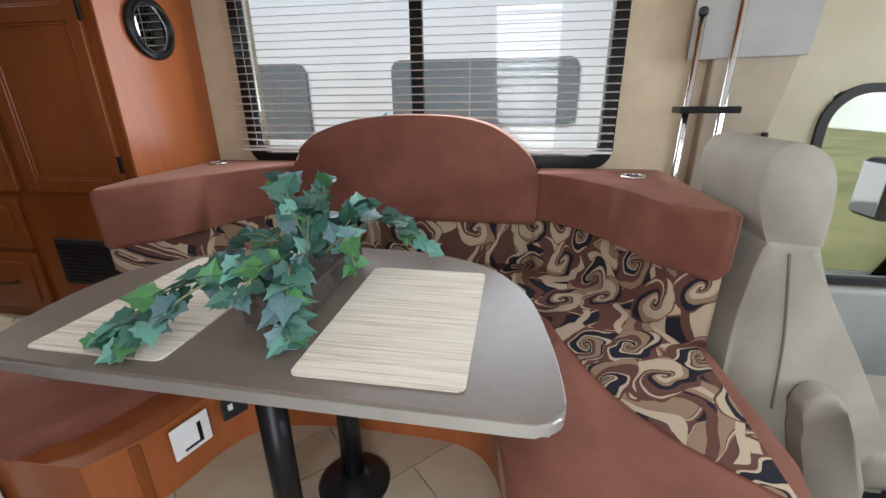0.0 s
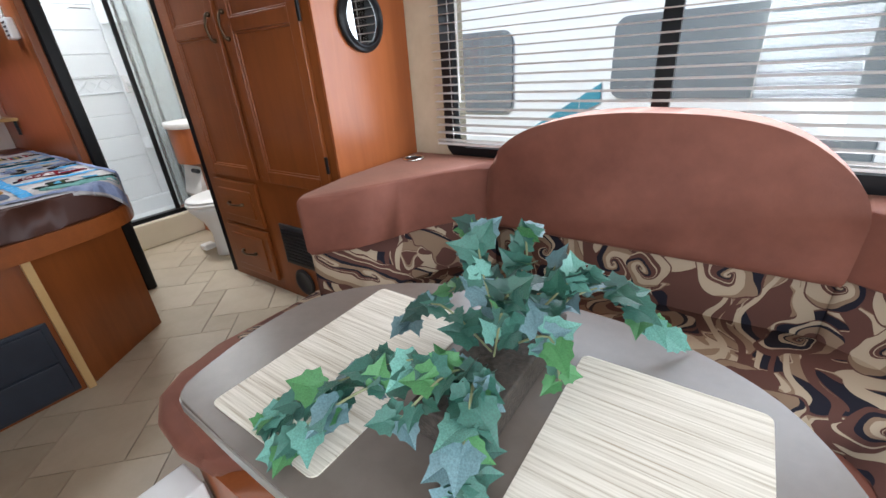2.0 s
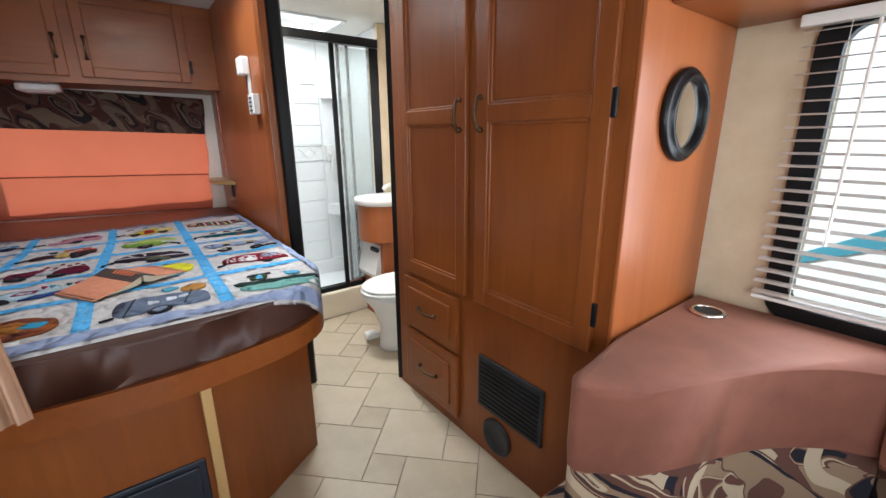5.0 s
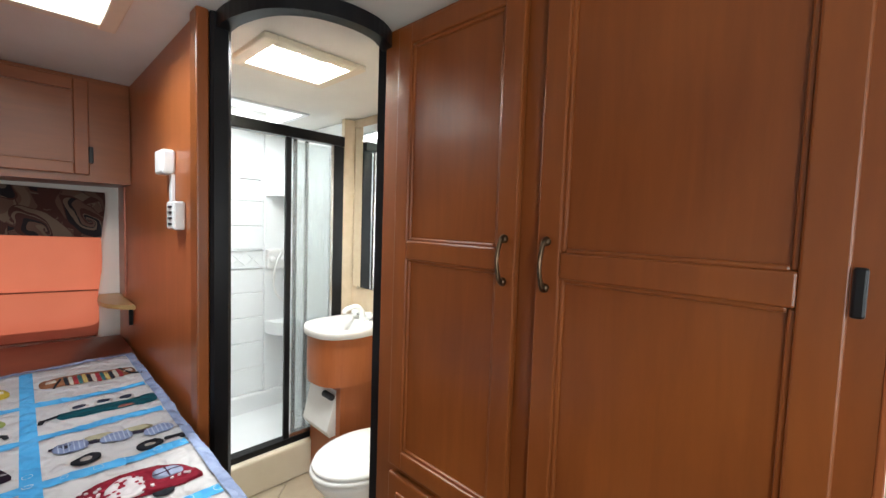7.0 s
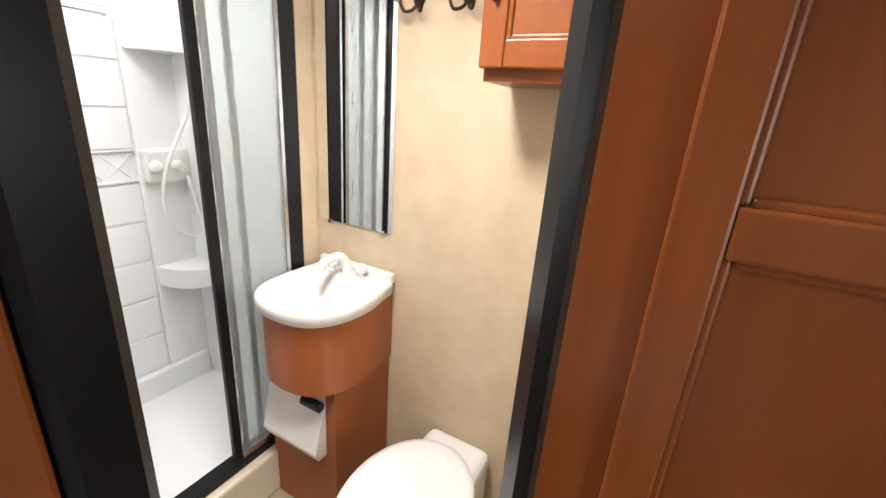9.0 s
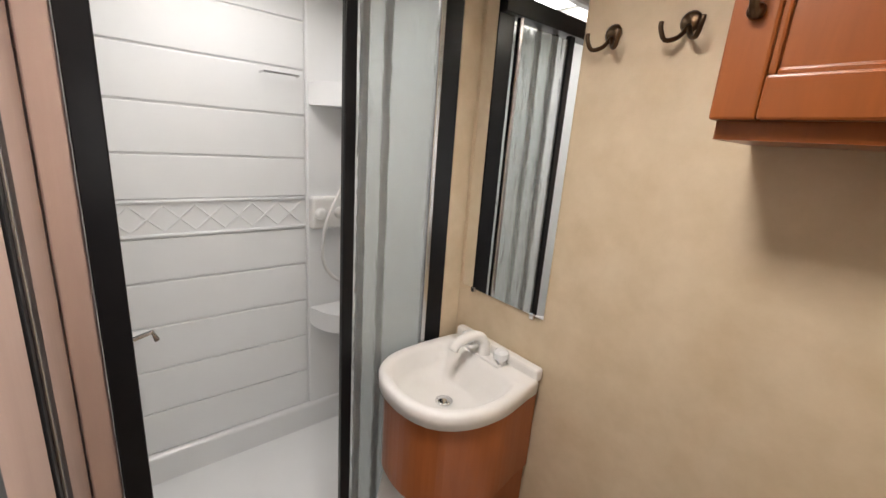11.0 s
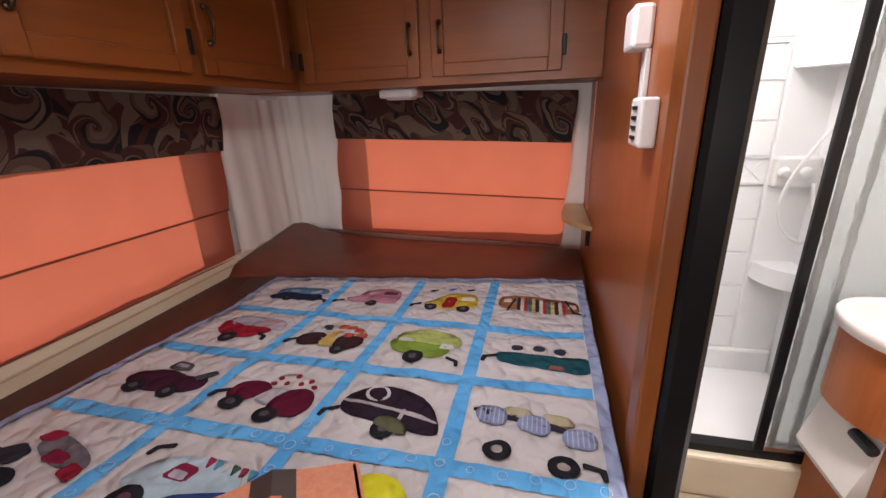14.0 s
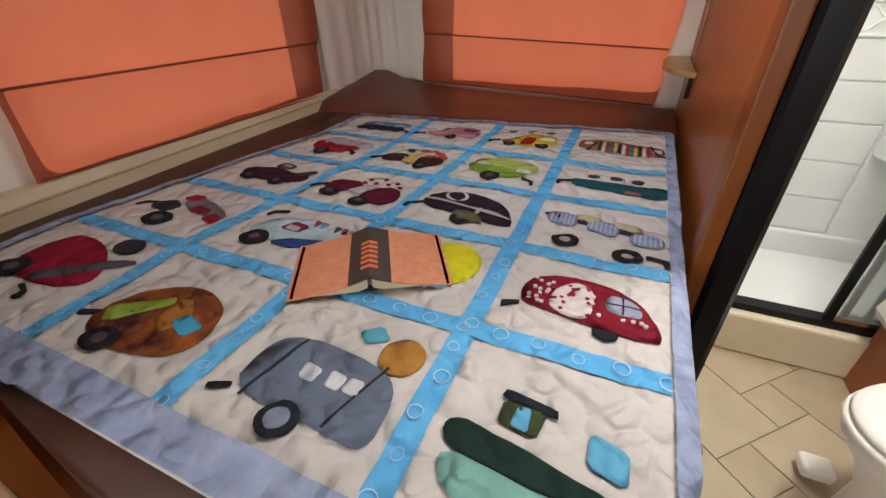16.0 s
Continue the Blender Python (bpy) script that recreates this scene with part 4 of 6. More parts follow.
def hitch(at, u, w, side):
    """A small drawbar with a foot, off one end of a caravan."""
    sewn(at([(u, w + 0.006), (u + side * 0.034, w - 0.006), (u + side * 0.034, w - 0.013), (u, w - 0.004)]), INK, 0.0055, "dark sewn drawbar")
    sewn(at([(u + side * 0.024, w - 0.006), (u + side * 0.036, w - 0.006), (u + side * 0.040, w - 0.026), (u + side * 0.030, w - 0.028)]), INK, 0.0058, "dark sewn drawbar")


def panes(at, rects, color, lift=0.0064):
    for u0, w0, u1, w1 in rects:
        sewn(at([(u0, w0), (u0 + 0.003, w1), (u1, w1 - 0.002), (u1 + 0.002, w0 - 0.002)]), color, lift, "sewn window piece")


YC = (1.35, 1.02, 0.69, 0.355)
XC = (-2.685, -2.368, -2.098, -1.828, -1.555)
# navy caravan under a pale blue sky-coloured roof
at = block(XC[0], YC[3], 1.12)
sewn(at([(-0.115, -0.055), (-0.118, 0.0), (-0.05, 0.012), (0.03, -0.002), (0.085, 0.004), (0.105, -0.03), (0.10, -0.06), (0.0, -0.05)]), (0.018, 0.022, 0.055))
sewn(at([(-0.115, 0.002), (-0.095, 0.055), (-0.03, 0.075), (0.06, 0.070), (0.105, 0.045), (0.11, 0.008), (0.03, 0.002), (-0.05, 0.014)]), (0.10, 0.20, 0.31))
panes(at, [(-0.06, 0.02, -0.02, 0.045), (0.03, 0.018, 0.075, 0.044)], (0.25, 0.36, 0.46))
wheel(at, -0.03, -0.055, 0.020)
hitch(at, 0.095, -0.045, 1)
# pink caravan
at = block(XC[0], YC[2], 1.12)
sewn(at([(-0.11, -0.035), (-0.06, 0.012), (-0.045, 0.062), (0.0, 0.078), (0.09, 0.068), (0.105, 0.02), (0.10, -0.05), (0.0, -0.042)]), (0.42, 0.18, 0.25))
sewn(at([(-0.10, -0.035), (-0.055, 0.006), (0.10, -0.008), (0.10, -0.048), (0.0, -0.040)]), (0.52, 0.24, 0.30), 0.0056)
panes(at, [(0.032, 0.022, 0.085, 0.046)], (0.12, 0.03, 0.06))
panes(at, [(-0.03, 0.028, 0.012, 0.050)], (0.50, 0.30, 0.36))
wheel(at, 0.01, -0.055, 0.022)
hitch(at, -0.10, -0.035, -1)
# yellow caravan with a red door under three birds
at = block(XC[0], YC[1], 1.12)
sewn(at([(-0.10, -0.045), (-0.065, -0.008), (-0.02, 0.040), (0.03, 0.058), (0.085, 0.046), (0.108, 0.01), (0.108, -0.052), (0.0, -0.055)]), (0.56, 0.42, 0.05))
sewn(at([(-0.022, -0.05), (-0.012, 0.022), (0.028, 0.024), (0.026, -0.052)]), (0.30, 0.015, 0.02), 0.0064, "red sewn door")
panes(at, [(0.042, 0.004, 0.092, 0.026)], (0.66, 0.60, 0.46))
wheel(at, -0.058, -0.05, 0.022)
wheel(at, 0.062, -0.062, 0.024)
hitch(at, -0.095, -0.035, -1)
for u, w, tone in ((-0.075, 0.075, INK), (-0.005, 0.085, (0.10, 0.16, 0.36)), (0.065, 0.088, (0.05, 0.05, 0.10))):
    sewn(at([(u - 0.018, w - 0.006), (u - 0.004, w + 0.004), (u + 0.016, w + 0.006), (u + 0.006, w - 0.004), (u - 0.004, w - 0.012)]), tone, 0.0050, "sewn bird")
# brown caravan behind a striped awning
at = block(XC[0], YC[0], 1.12)
sewn(at([(-0.118, -0.03), (-0.12, 0.035), (-0.10, 0.055), (0.0, 0.050), (0.10, 0.030), (0.122, 0.0), (0.118, -0.058), (0.03, -0.050), (-0.06, -0.045)]), (0.30, 0.13, 0.065))
panes(at, [(-0.105, 0.005, -0.08, 0.03), (0.088, -0.022, 0.112, 0.0)], (0.55, 0.46, 0.38))
STRIPES = ((0.03, 0.03, 0.04), (0.62, 0.56, 0.48), (0.36, 0.04, 0.05), (0.05, 0.16, 0.17), (0.60, 0.46, 0.16))
for k in range(13):
    u = -0.062 + k * 0.0112
    sewn(at([(u, 0.036 - k * 0.0016), (u + 0.0098, 0.035 - k * 0.0016), (u + 0.0105, -0.048 - k * 0.0012), (u + 0.001, -0.047 - k * 0.0012)]), STRIPES[k % 5], 0.0064, "striped awning piece")
for u, v in ((-0.068, -0.088), (0.083, 0.105)):
    sewn(at([(u - 0.003, 0.028), (u + 0.003, 0.028), (v + 0.003, -0.055), (v - 0.003, -0.055)]), INK, 0.0070, "dark awning leg")
hitch(at, 0.098, -0.048, 1)
# red low caravan with a pale upper half
at = block(XC[1], YC[3], 1.12)
sewn(at([(-0.112, 0.008), (-0.105, 0.050), (-0.02, 0.068), (0.08, 0.060), (0.112, 0.030), (0.105, -0.002)]), (0.40, 0.38, 0.45))
sewn(at([(-0.115, 0.008), (-0.11, 0.034), (-0.06, 0.012), (0.02, 0.010), (0.095, 0.0), (0.055, -0.032), (0.02, -0.052), (-0.09, -0.036)]), (0.30, 0.015, 0.03), 0.0056)
sewn(at([(0.0, 0.020), (0.03, 0.052), (0.075, 0.048), (0.085, 0.014)]), (0.46, 0.30, 0.30), 0.0060)
wheel(at, -0.03, -0.052, 0.026)
hitch(at, 0.055, -0.025, 1)
# patched caravan with a yellow door
at = block(XC[1], YC[2], 1.12)
sewn(at([(-0.105, 0.0), (-0.09, 0.052), (-0.02, 0.066), (0.07, 0.056), (0.105, 0.014), (0.10, -0.022), (0.0, -0.02)]), (0.50, 0.46, 0.42))
sewn(at(arc(-0.062, -0.018, 0.046, 0.036)), (0.045, 0.018, 0.02), 0.0056)
sewn(at(arc(0.062, -0.022, 0.046, 0.036)), (0.045, 0.018, 0.02), 0.0056)
sewn(at([(-0.026, -0.045), (-0.022, 0.026), (0.012, 0.034), (0.022, -0.048)]), (0.58, 0.42, 0.12), 0.0064, "yellow sewn door")
for u, w in ((0.002, 0.052), (0.035, 0.048), (0.066, 0.034), (0.088, 0.012), (0.045, 0.008), (-0.048, 0.044)):
    sewn(at([(u - 0.017, w - 0.009), (u - 0.012, w + 0.011), (u + 0.015, w + 0.008), (u + 0.018, w - 0.011)]), (0.46, 0.07, 0.04) if u > -0.02 else (0.05, 0.05, 0.06), 0.0066, "sewn patch")
panes(at, [(-0.088, 0.016, -0.052, 0.040), (0.022, 0.018, 0.052, 0.038)], (0.56, 0.60, 0.62), 0.0070)
wheel(at, 0.048, -0.056, 0.022)
hitch(at, -0.10, -0.02, -1)
# two-green caravan
at = block(XC[1], YC[1], 1.12)
sewn(at([(-0.108, 0.018), (-0.09, 0.055), (-0.03, 0.078), (0.05, 0.074), (0.10, 0.045), (0.105, 0.008), (0.0, 0.004)]), (0.40, 0.46, 0.14))
sewn(at([(-0.110, 0.022), (-0.105, -0.022), (-0.05, -0.045), (0.05, -0.055), (0.075, -0.02), (0.072, 0.012), (0.0, 0.004), (-0.06, 0.012)]), (0.19, 0.30, 0.045), 0.0056)
panes(at, [(-0.088, 0.008, -0.042, 0.026), (0.042, -0.006, 0.085, 0.016)], (0.58, 0.60, 0.56))
wheel(at, -0.02, -0.052, 0.029)
hitch(at, 0.072, -0.045, 1)
# teal caravan under three small windows
at = block(XC[1], YC[0], 1.12)
sewn(at([(-0.092, 0.012), (-0.095, -0.028), (-0.06, -0.042), (0.03, -0.048), (0.12, -0.062), (0.128, -0.02), (0.118, 0.008), (0.03, 0.006)]), (0.012, 0.075, 0.095))
for u, w in ((-0.045, 0.028), (0.008, 0.030), (0.058, 0.024)):
    sewn(at(arc(u, w, 0.021, 0.019, n=14)), CREAM_C, 0.0056, "pale window rim")
    sewn(at(arc(u, w, 0.015, 0.013, n=14)), (0.03, 0.035, 0.06), 0.0068, "dark sewn window")
sewn(at([(0.03, -0.048), (0.036, -0.034), (0.062, -0.036), (0.068, -0.052)]), (0.26, 0.10, 0.08), 0.0066)
hitch(at, -0.09, -0.012, -1)
# dark plum car with a small trailer
at = block(XC[2], YC[3], 1.12)
sewn(at([(-0.112, -0.022), (-0.09, 0.018), (-0.02, 0.028), (0.05, 0.012), (0.105, 0.02), (0.112, -0.018), (0.06, -0.046), (-0.06, -0.048)]), (0.055, 0.014, 0.03))
sewn(at([(-0.045, 0.034), (-0.035, 0.060), (0.015, 0.056), (0.02, 0.034), (-0.01, 0.026)]), (0.09, 0.08, 0.09), 0.0060)
panes(at, [(-0.03, 0.040, 0.006, 0.052)], (0.32, 0.33, 0.38))
sewn(at([(0.06, 0.012), (0.10, 0.040), (0.118, 0.032), (0.08, 0.004)]), (0.06, 0.06, 0.07), 0.0062)
wheel(at, -0.055, -0.042, 0.024)
wheel(at, 0.045, -0.044, 0.022)
# burgundy pair under a spotted roof
at = block(XC[2], YC[2], 1.12)
sewn(at([(-0.03, 0.015), (-0.03, 0.055), (0.03, 0.070), (0.085, 0.052), (0.108, 0.022), (0.02, 0.008)]), CREAM_C)
sewn(at([(-0.11, -0.018), (-0.082, 0.032), (-0.03, 0.026), (-0.005, 0.008), (-0.045, -0.042), (-0.09, -0.04)]), (0.115, 0.010, 0.03), 0.0056)
sewn(at([(0.02, -0.012), (0.05, 0.022), (0.10, 0.020), (0.115, -0.022), (0.10, -0.062), (0.04, -0.066), (0.015, -0.045)]), (0.115, 0.010, 0.03), 0.0056)
sewn(at([(-0.03, -0.030), (-0.004, 0.014), (0.030, 0.012), (0.012, -0.042)]), (0.50, 0.48, 0.52), 0.0060, "pale sewn door")
for u, w in ((-0.012, 0.045), (0.012, 0.032), (0.028, 0.056), (0.05, 0.034), (0.07, 0.046), (0.088, 0.030), (-0.018, 0.026)):
    sewn(at(arc(u, w, 0.007, 0.006, n=14)), (0.22, 0.02, 0.04), 0.0068, "red sewn spot")
wheel(at, -0.07, -0.048, 0.026)
wheel(at, 0.035, -0.068, 0.026)
hitch(at, -0.105, -0.012, -1)
# plum caravan with a white ring window
at = block(XC[2], YC[1], 1.12)
sewn(at([(-0.118, -0.03), (-0.108, 0.030), (-0.05, 0.066), (0.03, 0.060), (0.085, 0.028), (0.120, -0.030), (0.118, -0.060), (0.0, -0.045)]), (0.030, 0.017, 0.030))
sewn(at(arc(-0.045, 0.036, 0.029, 0.024)), (0.60, 0.56, 0.56), 0.0060, "pale ring window")
sewn(at(arc(-0.045, 0.036, 0.021, 0.017)), (0.030, 0.017, 0.030), 0.0072)
sewn(at([(-0.112, 0.006), (0.02, 0.004), (0.112, -0.020), (0.112, -0.027), (0.02, -0.003), (-0.112, -0.002)]), (0.50, 0.46, 0.46), 0.0062, "pale sewn band")
sewn(at([(0.028, 0.002), (0.036, 0.002), (0.034, -0.034), (0.026, -0.034)]), (0.50, 0.46, 0.46), 0.0064, "pale sewn band")
wheel(at, 0.008, -0.060, 0.026)
sewn(at([(-0.022, -0.050), (-0.008, -0.026), (0.032, -0.028), (0.062, -0.056), (0.045, -0.072), (0.0, -0.058)]), (0.12, 0.125, 0.07), 0.0086, "olive sewn mudguard")
hitch(at, -0.112, -0.018, -1)
# three striped awnings over two loose wheels
at = block(XC[2], YC[0], 1.12)
sewn(at([(-0.118, 0.022), (-0.115, 0.036), (0.0, 0.026), (0.112, -0.004), (0.114, -0.018), (0.0, 0.010)]), (0.04, 0.035, 0.05))
for u, w in ((-0.03, 0.036), (0.045, 0.030)):
    sewn(at([(u - 0.034, w - 0.006), (u - 0.02, w + 0.012), (u + 0.022, w + 0.010), (u + 0.036, w - 0.012), (u, w - 0.016)]), (0.46, 0.41, 0.26), 0.0052)
for u, w in ((-0.080, 0.020), (0.002, 0.008), (0.084, -0.014)):
    sewn(at([(u - 0.034, w - 0.002), (u - 0.020, w + 0.024), (u + 0.022, w + 0.022), (u + 0.034, w), (u + 0.026, w - 0.024), (u - 0.018, w - 0.022)]), (0.25, 0.29, 0.44), 0.0062, "striped awning piece")
    for k in range(6):
        v = u - 0.022 + k * 0.009
        sewn(at([(v, w + 0.020), (v + 0.0025, w + 0.020), (v + 0.0025, w - 0.021), (v, w - 0.021)]), (0.42, 0.46, 0.60), 0.0074, "pale stripe")
wheel(at, -0.060, -0.068, 0.026, (0.42, 0.38, 0.34))
wheel(at, 0.054, -0.082, 0.027, (0.42, 0.38, 0.34))
hitch(at, 0.085, -0.072, 1)
# grey and red caravan
at = block(XC[3], YC[3], 1.12)
sewn(at([(-0.05, 0.014), (-0.035, 0.050), (0.02, 0.042), (0.10, 0.016), (0.118, -0.020), (0.03, -0.012)]), (0.17, 0.15, 0.17))
sewn(at([(-0.066, 0.030), (-0.05, 0.056), (-0.012, 0.052), (-0.02, 0.028)]), (0.30, 0.02, 0.05), 0.0058)
sewn(at([(0.0, -0.008), (0.006, 0.018), (0.056, 0.010), (0.06, -0.012)]), (0.22, 0.015, 0.04), 0.0058)
sewn(at([(0.072, -0.028), (0.078, 0.0), (0.118, -0.012), (0.115, -0.040)]), (0.28, 0.015, 0.035), 0.0058)
sewn(at([(-0.104, -0.008), (-0.07, 0.018), (-0.03, 0.002), (-0.035, -0.030), (-0.085, -0.034)]), (0.035, 0.035, 0.05), 0.0060)
wheel(at, -0.018, -0.062, 0.032)
hitch(at, -0.105, -0.006, -1)
# pale blue caravan hung with bunting
at = block(XC[3], YC[2], 1.12)
sewn(at([(-0.10, -0.03), (-0.09, 0.02), (-0.03, 0.055), (0.07, 0.058), (0.115, 0.03), (0.118, -0.03), (0.02, -0.04)]), (0.42, 0.54, 0.60))
sewn(at([(-0.035, 0.004), (-0.02, 0.038), (0.02, 0.034), (0.018, 0.002)]), (0.24, 0.02, 0.06), 0.0060)
panes(at, [(-0.022, 0.006, 0.010, 0.022)], (0.46, 0.42, 0.48), 0.0070)
sewn(at([(-0.012, -0.046), (0.03, -0.018), (0.112, 0.004), (0.116, -0.026), (0.03, -0.050)]), (0.03, 0.07, 0.24), 0.0060)
for k in range(6):
    u = 0.020 + k * 0.019
    sewn(at([(u, 0.056 - k * 0.002), (u + 0.017, 0.054 - k * 0.002), (u + 0.008, 0.034 - k * 0.002)]), ((0.30, 0.03, 0.08), (0.10, 0.30, 0.42), (0.60, 0.56, 0.52), (0.05, 0.10, 0.06))[k % 4], 0.0070, "sewn bunting flag")
wheel(at, -0.052, -0.044, 0.030, (0.13, 0.05, 0.09))
hitch(at, -0.07, 0.066, -1)
# yellow caravan half under the book
at = block(XC[3], YC[1], 1.12)
sewn(at(arc(0.045, 0.020, 0.070, 0.066, n=22)), (0.66, 0.62, 0.03))
sewn(at([(-0.09, -0.045), (-0.08, -0.025), (0.05, -0.030), (0.085, -0.052), (0.02, -0.058)]), (0.10, 0.40, 0.58), 0.0058)
wheel(at, -0.012, -0.062, 0.028, (0.10, 0.05, 0.09))
# red caravan crossed by a dark band
at = block(XC[4], YC[3], 1.12)
sewn(at([(-0.118, -0.052), (-0.112, 0.038), (-0.07, 0.074), (0.02, 0.062), (0.10, 0.0), (0.085, -0.045), (0.0, -0.068)]), (0.26, 0.010, 0.035))
sewn(at([(-0.03, -0.050), (0.02, -0.005), (0.11, 0.052), (0.128, 0.044), (0.05, -0.020), (0.0, -0.066)]), (0.085, 0.07, 0.085), 0.0062)
sewn(at(arc(0.055, 0.078, 0.034, 0.026)), (0.03, 0.025, 0.04), 0.0060)
wheel(at, -0.085, -0.050, 0.034)
hitch(at, 0.0, -0.075, 1)
# dotted red caravan with a pale door
at = block(-1.825, 1.35)
sewn(at([(-0.112, 0.0), (-0.100, 0.045), (-0.055, 0.068), (0.0, 0.066), (0.06, 0.058), (0.10, 0.02), (0.125, -0.035), (0.118, -0.062), (0.04, -0.055), (-0.06, -0.045), (-0.10, -0.035)]), (0.20, 0.012, 0.025))
sewn(at([(-0.058, -0.042), (-0.055, 0.02), (-0.03, 0.052), (0.002, 0.05), (0.018, 0.02), (0.012, -0.052)]), (0.62, 0.56, 0.56), 0.0062, "pale dotted door")
sewn(at([(0.032, 0.0), (0.036, 0.036), (0.062, 0.042), (0.088, 0.02), (0.096, -0.008), (0.06, -0.010)]), (0.30, 0.34, 0.46), 0.0062, "sewn window piece")
for cut in ([(0.060, 0.040), (0.063, 0.040), (0.065, -0.008), (0.062, -0.008)], [(0.034, 0.017), (0.090, 0.013), (0.090, 0.010), (0.034, 0.014)]):
    sewn(at(cut), (0.05, 0.02, 0.04), 0.0074, "dark window bar")
sewn(at([(0.020, -0.055), (0.062, -0.058), (0.058, -0.074), (0.040, -0.080), (0.022, -0.072)]), (0.02, 0.02, 0.025), 0.0058)
sewn(at([(-0.135, -0.045), (-0.105, -0.035), (-0.103, -0.043), (-0.132, -0.060)]), (0.02, 0.02, 0.03))
# rust caravan with a green band
RUST = noisy("mottled_rust_cotton", (0.055, 0.016, 0.018), (0.30, 0.085, 0.018), 16.0, 0.9, 160.0, 0.4, spec=0.1, lo=0.36, hi=0.64)
pucker(RUST)
CLOTHS[(0.20, 0.05, 0.022)] = RUST
at = block(-1.515, 0.694)
sewn(at([(-0.118, -0.035), (-0.105, 0.02), (-0.05, 0.075), (0.02, 0.085), (0.085, 0.06), (0.115, 0.0), (0.10, -0.05), (0.05, -0.078), (-0.04, -0.085), (-0.10, -0.07)]), (0.20, 0.05, 0.022))
sewn(at([(-0.01, 0.045), (0.02, 0.05), (0.06, 0.01), (0.03, -0.03), (-0.005, -0.01)]), (0.36, 0.15, 0.03), 0.0055)
sewn(at([(-0.108, -0.02), (-0.02, 0.045), (-0.005, 0.030), (-0.085, -0.050)]), (0.26, 0.36, 0.05), 0.0064)
sewn(at([(0.028, -0.005), (0.048, 0.020), (0.092, 0.008), (0.075, -0.022)]), (0.05, 0.30, 0.48), 0.0064)
sewn(at(arc(-0.045, -0.075, 0.034, 0.026)), (0.02, 0.02, 0.025), 0.0070)
sewn(at(arc(-0.045, -0.075, 0.014, 0.011, n=14)), (0.07, 0.05, 0.06), 0.0082)
sewn(at([(-0.150, -0.042), (-0.112, -0.028), (-0.110, -0.038), (-0.146, -0.055)]), (0.02, 0.02, 0.03))
at = block(-1.500, 1.030)
sewn(at([(-0.115, -0.045), (-0.118, 0.01), (-0.10, 0.055), (-0.06, 0.075), (0.05, 0.07), (0.10, 0.05), (0.118, 0.01), (0.118, -0.06), (0.06, -0.055)]), (0.14, 0.17, 0.24))
for u0, u1 in ((-0.035, -0.008), (0.010, 0.036), (0.040, 0.066)):
    sewn(at([(u0, 0.005), (u0, 0.032), (u1, 0.030), (u1, 0.003)]), (0.62, 0.63, 0.70), 0.0062, "sewn window piece")
sewn(at(arc(-0.01, -0.062, 0.030, 0.028)), (0.02, 0.022, 0.03), 0.0066)
sewn(at(arc(-0.01, -0.062, 0.018, 0.017, n=12)), (0.22, 0.26, 0.36), 0.0082)
sewn(at([(-0.145, -0.052), (-0.115, -0.038), (-0.112, -0.046), (-0.142, -0.062)]), (0.02, 0.02, 0.03), 0.0055)
sewn(at([(0.0, 0.115), (0.03, 0.14), (0.055, 0.118), (0.02, 0.10)]), (0.10, 0.34, 0.46), 0.0050, "sewn kite")
for u in (-0.065, 0.078):
    sewn(at([(u, 0.068), (u - 0.03, -0.05), (u - 0.026, -0.05), (u + 0.004, 0.068)]), (0.03, 0.035, 0.05), 0.0062, "dark stitched line")
at = block(-1.50, 1.35)
sewn(at([(-0.13, 0.035), (-0.125, -0.01), (-0.05, -0.015), (0.06, -0.025), (0.13, -0.045), (0.13, -0.015), (0.05, 0.005), (-0.06, 0.03)]), (0.016, 0.035, 0.030))
sewn(at([(-0.125, -0.012), (-0.11, -0.055), (-0.04, -0.075), (0.12, -0.085), (0.128, -0.047), (0.05, -0.028), (-0.05, -0.017)]), (0.19, 0.40, 0.36), 0.0042)
sewn(at([(-0.075, 0.088), (-0.07, 0.10), (0.0, 0.090), (0.002, 0.076)]), (0.018, 0.022, 0.032), 0.0064)
sewn(at([(-0.07, 0.048), (-0.07, 0.084), (-0.012, 0.078), (-0.018, 0.044)]), (0.05, 0.07, 0.03), 0.0050)
sewn(at([(-0.054, 0.048), (-0.05, 0.080), (-0.032, 0.077), (-0.03, 0.046)]), (0.12, 0.40, 0.62), 0.0066)
sewn(at([(0.042, 0.030), (0.042, 0.075), (0.088, 0.066), (0.088, 0.020)]), (0.12, 0.40, 0.62), 0.0052)
part("applique", patch(arc(-1.595, 1.118, 0.036, 0.036), 0.0045), cloth((0.42, 0.20, 0.05)), quilt, "sewn orange sun", smooth=True)
rnd = random.Random(4)


def circlet(x, y, r):
    bm = bmesh.new()
    a, c = [], []
    for k in range(14):
        ang = 2 * math.pi * k / 14
        a.append(bm.verts.new(quilt_at(x + r * math.cos(ang), y + r * math.sin(ang), 0.0062)))
        c.append(bm.verts.new(quilt_at(x + r * 0.88 * math.cos(ang), y + r * 0.88 * math.sin(ang), 0.0062)))
    for k in range(14):
        bm.faces.new((a[k], a[(k + 1) % 14], c[(k + 1) % 14], c[k]))
    return bm


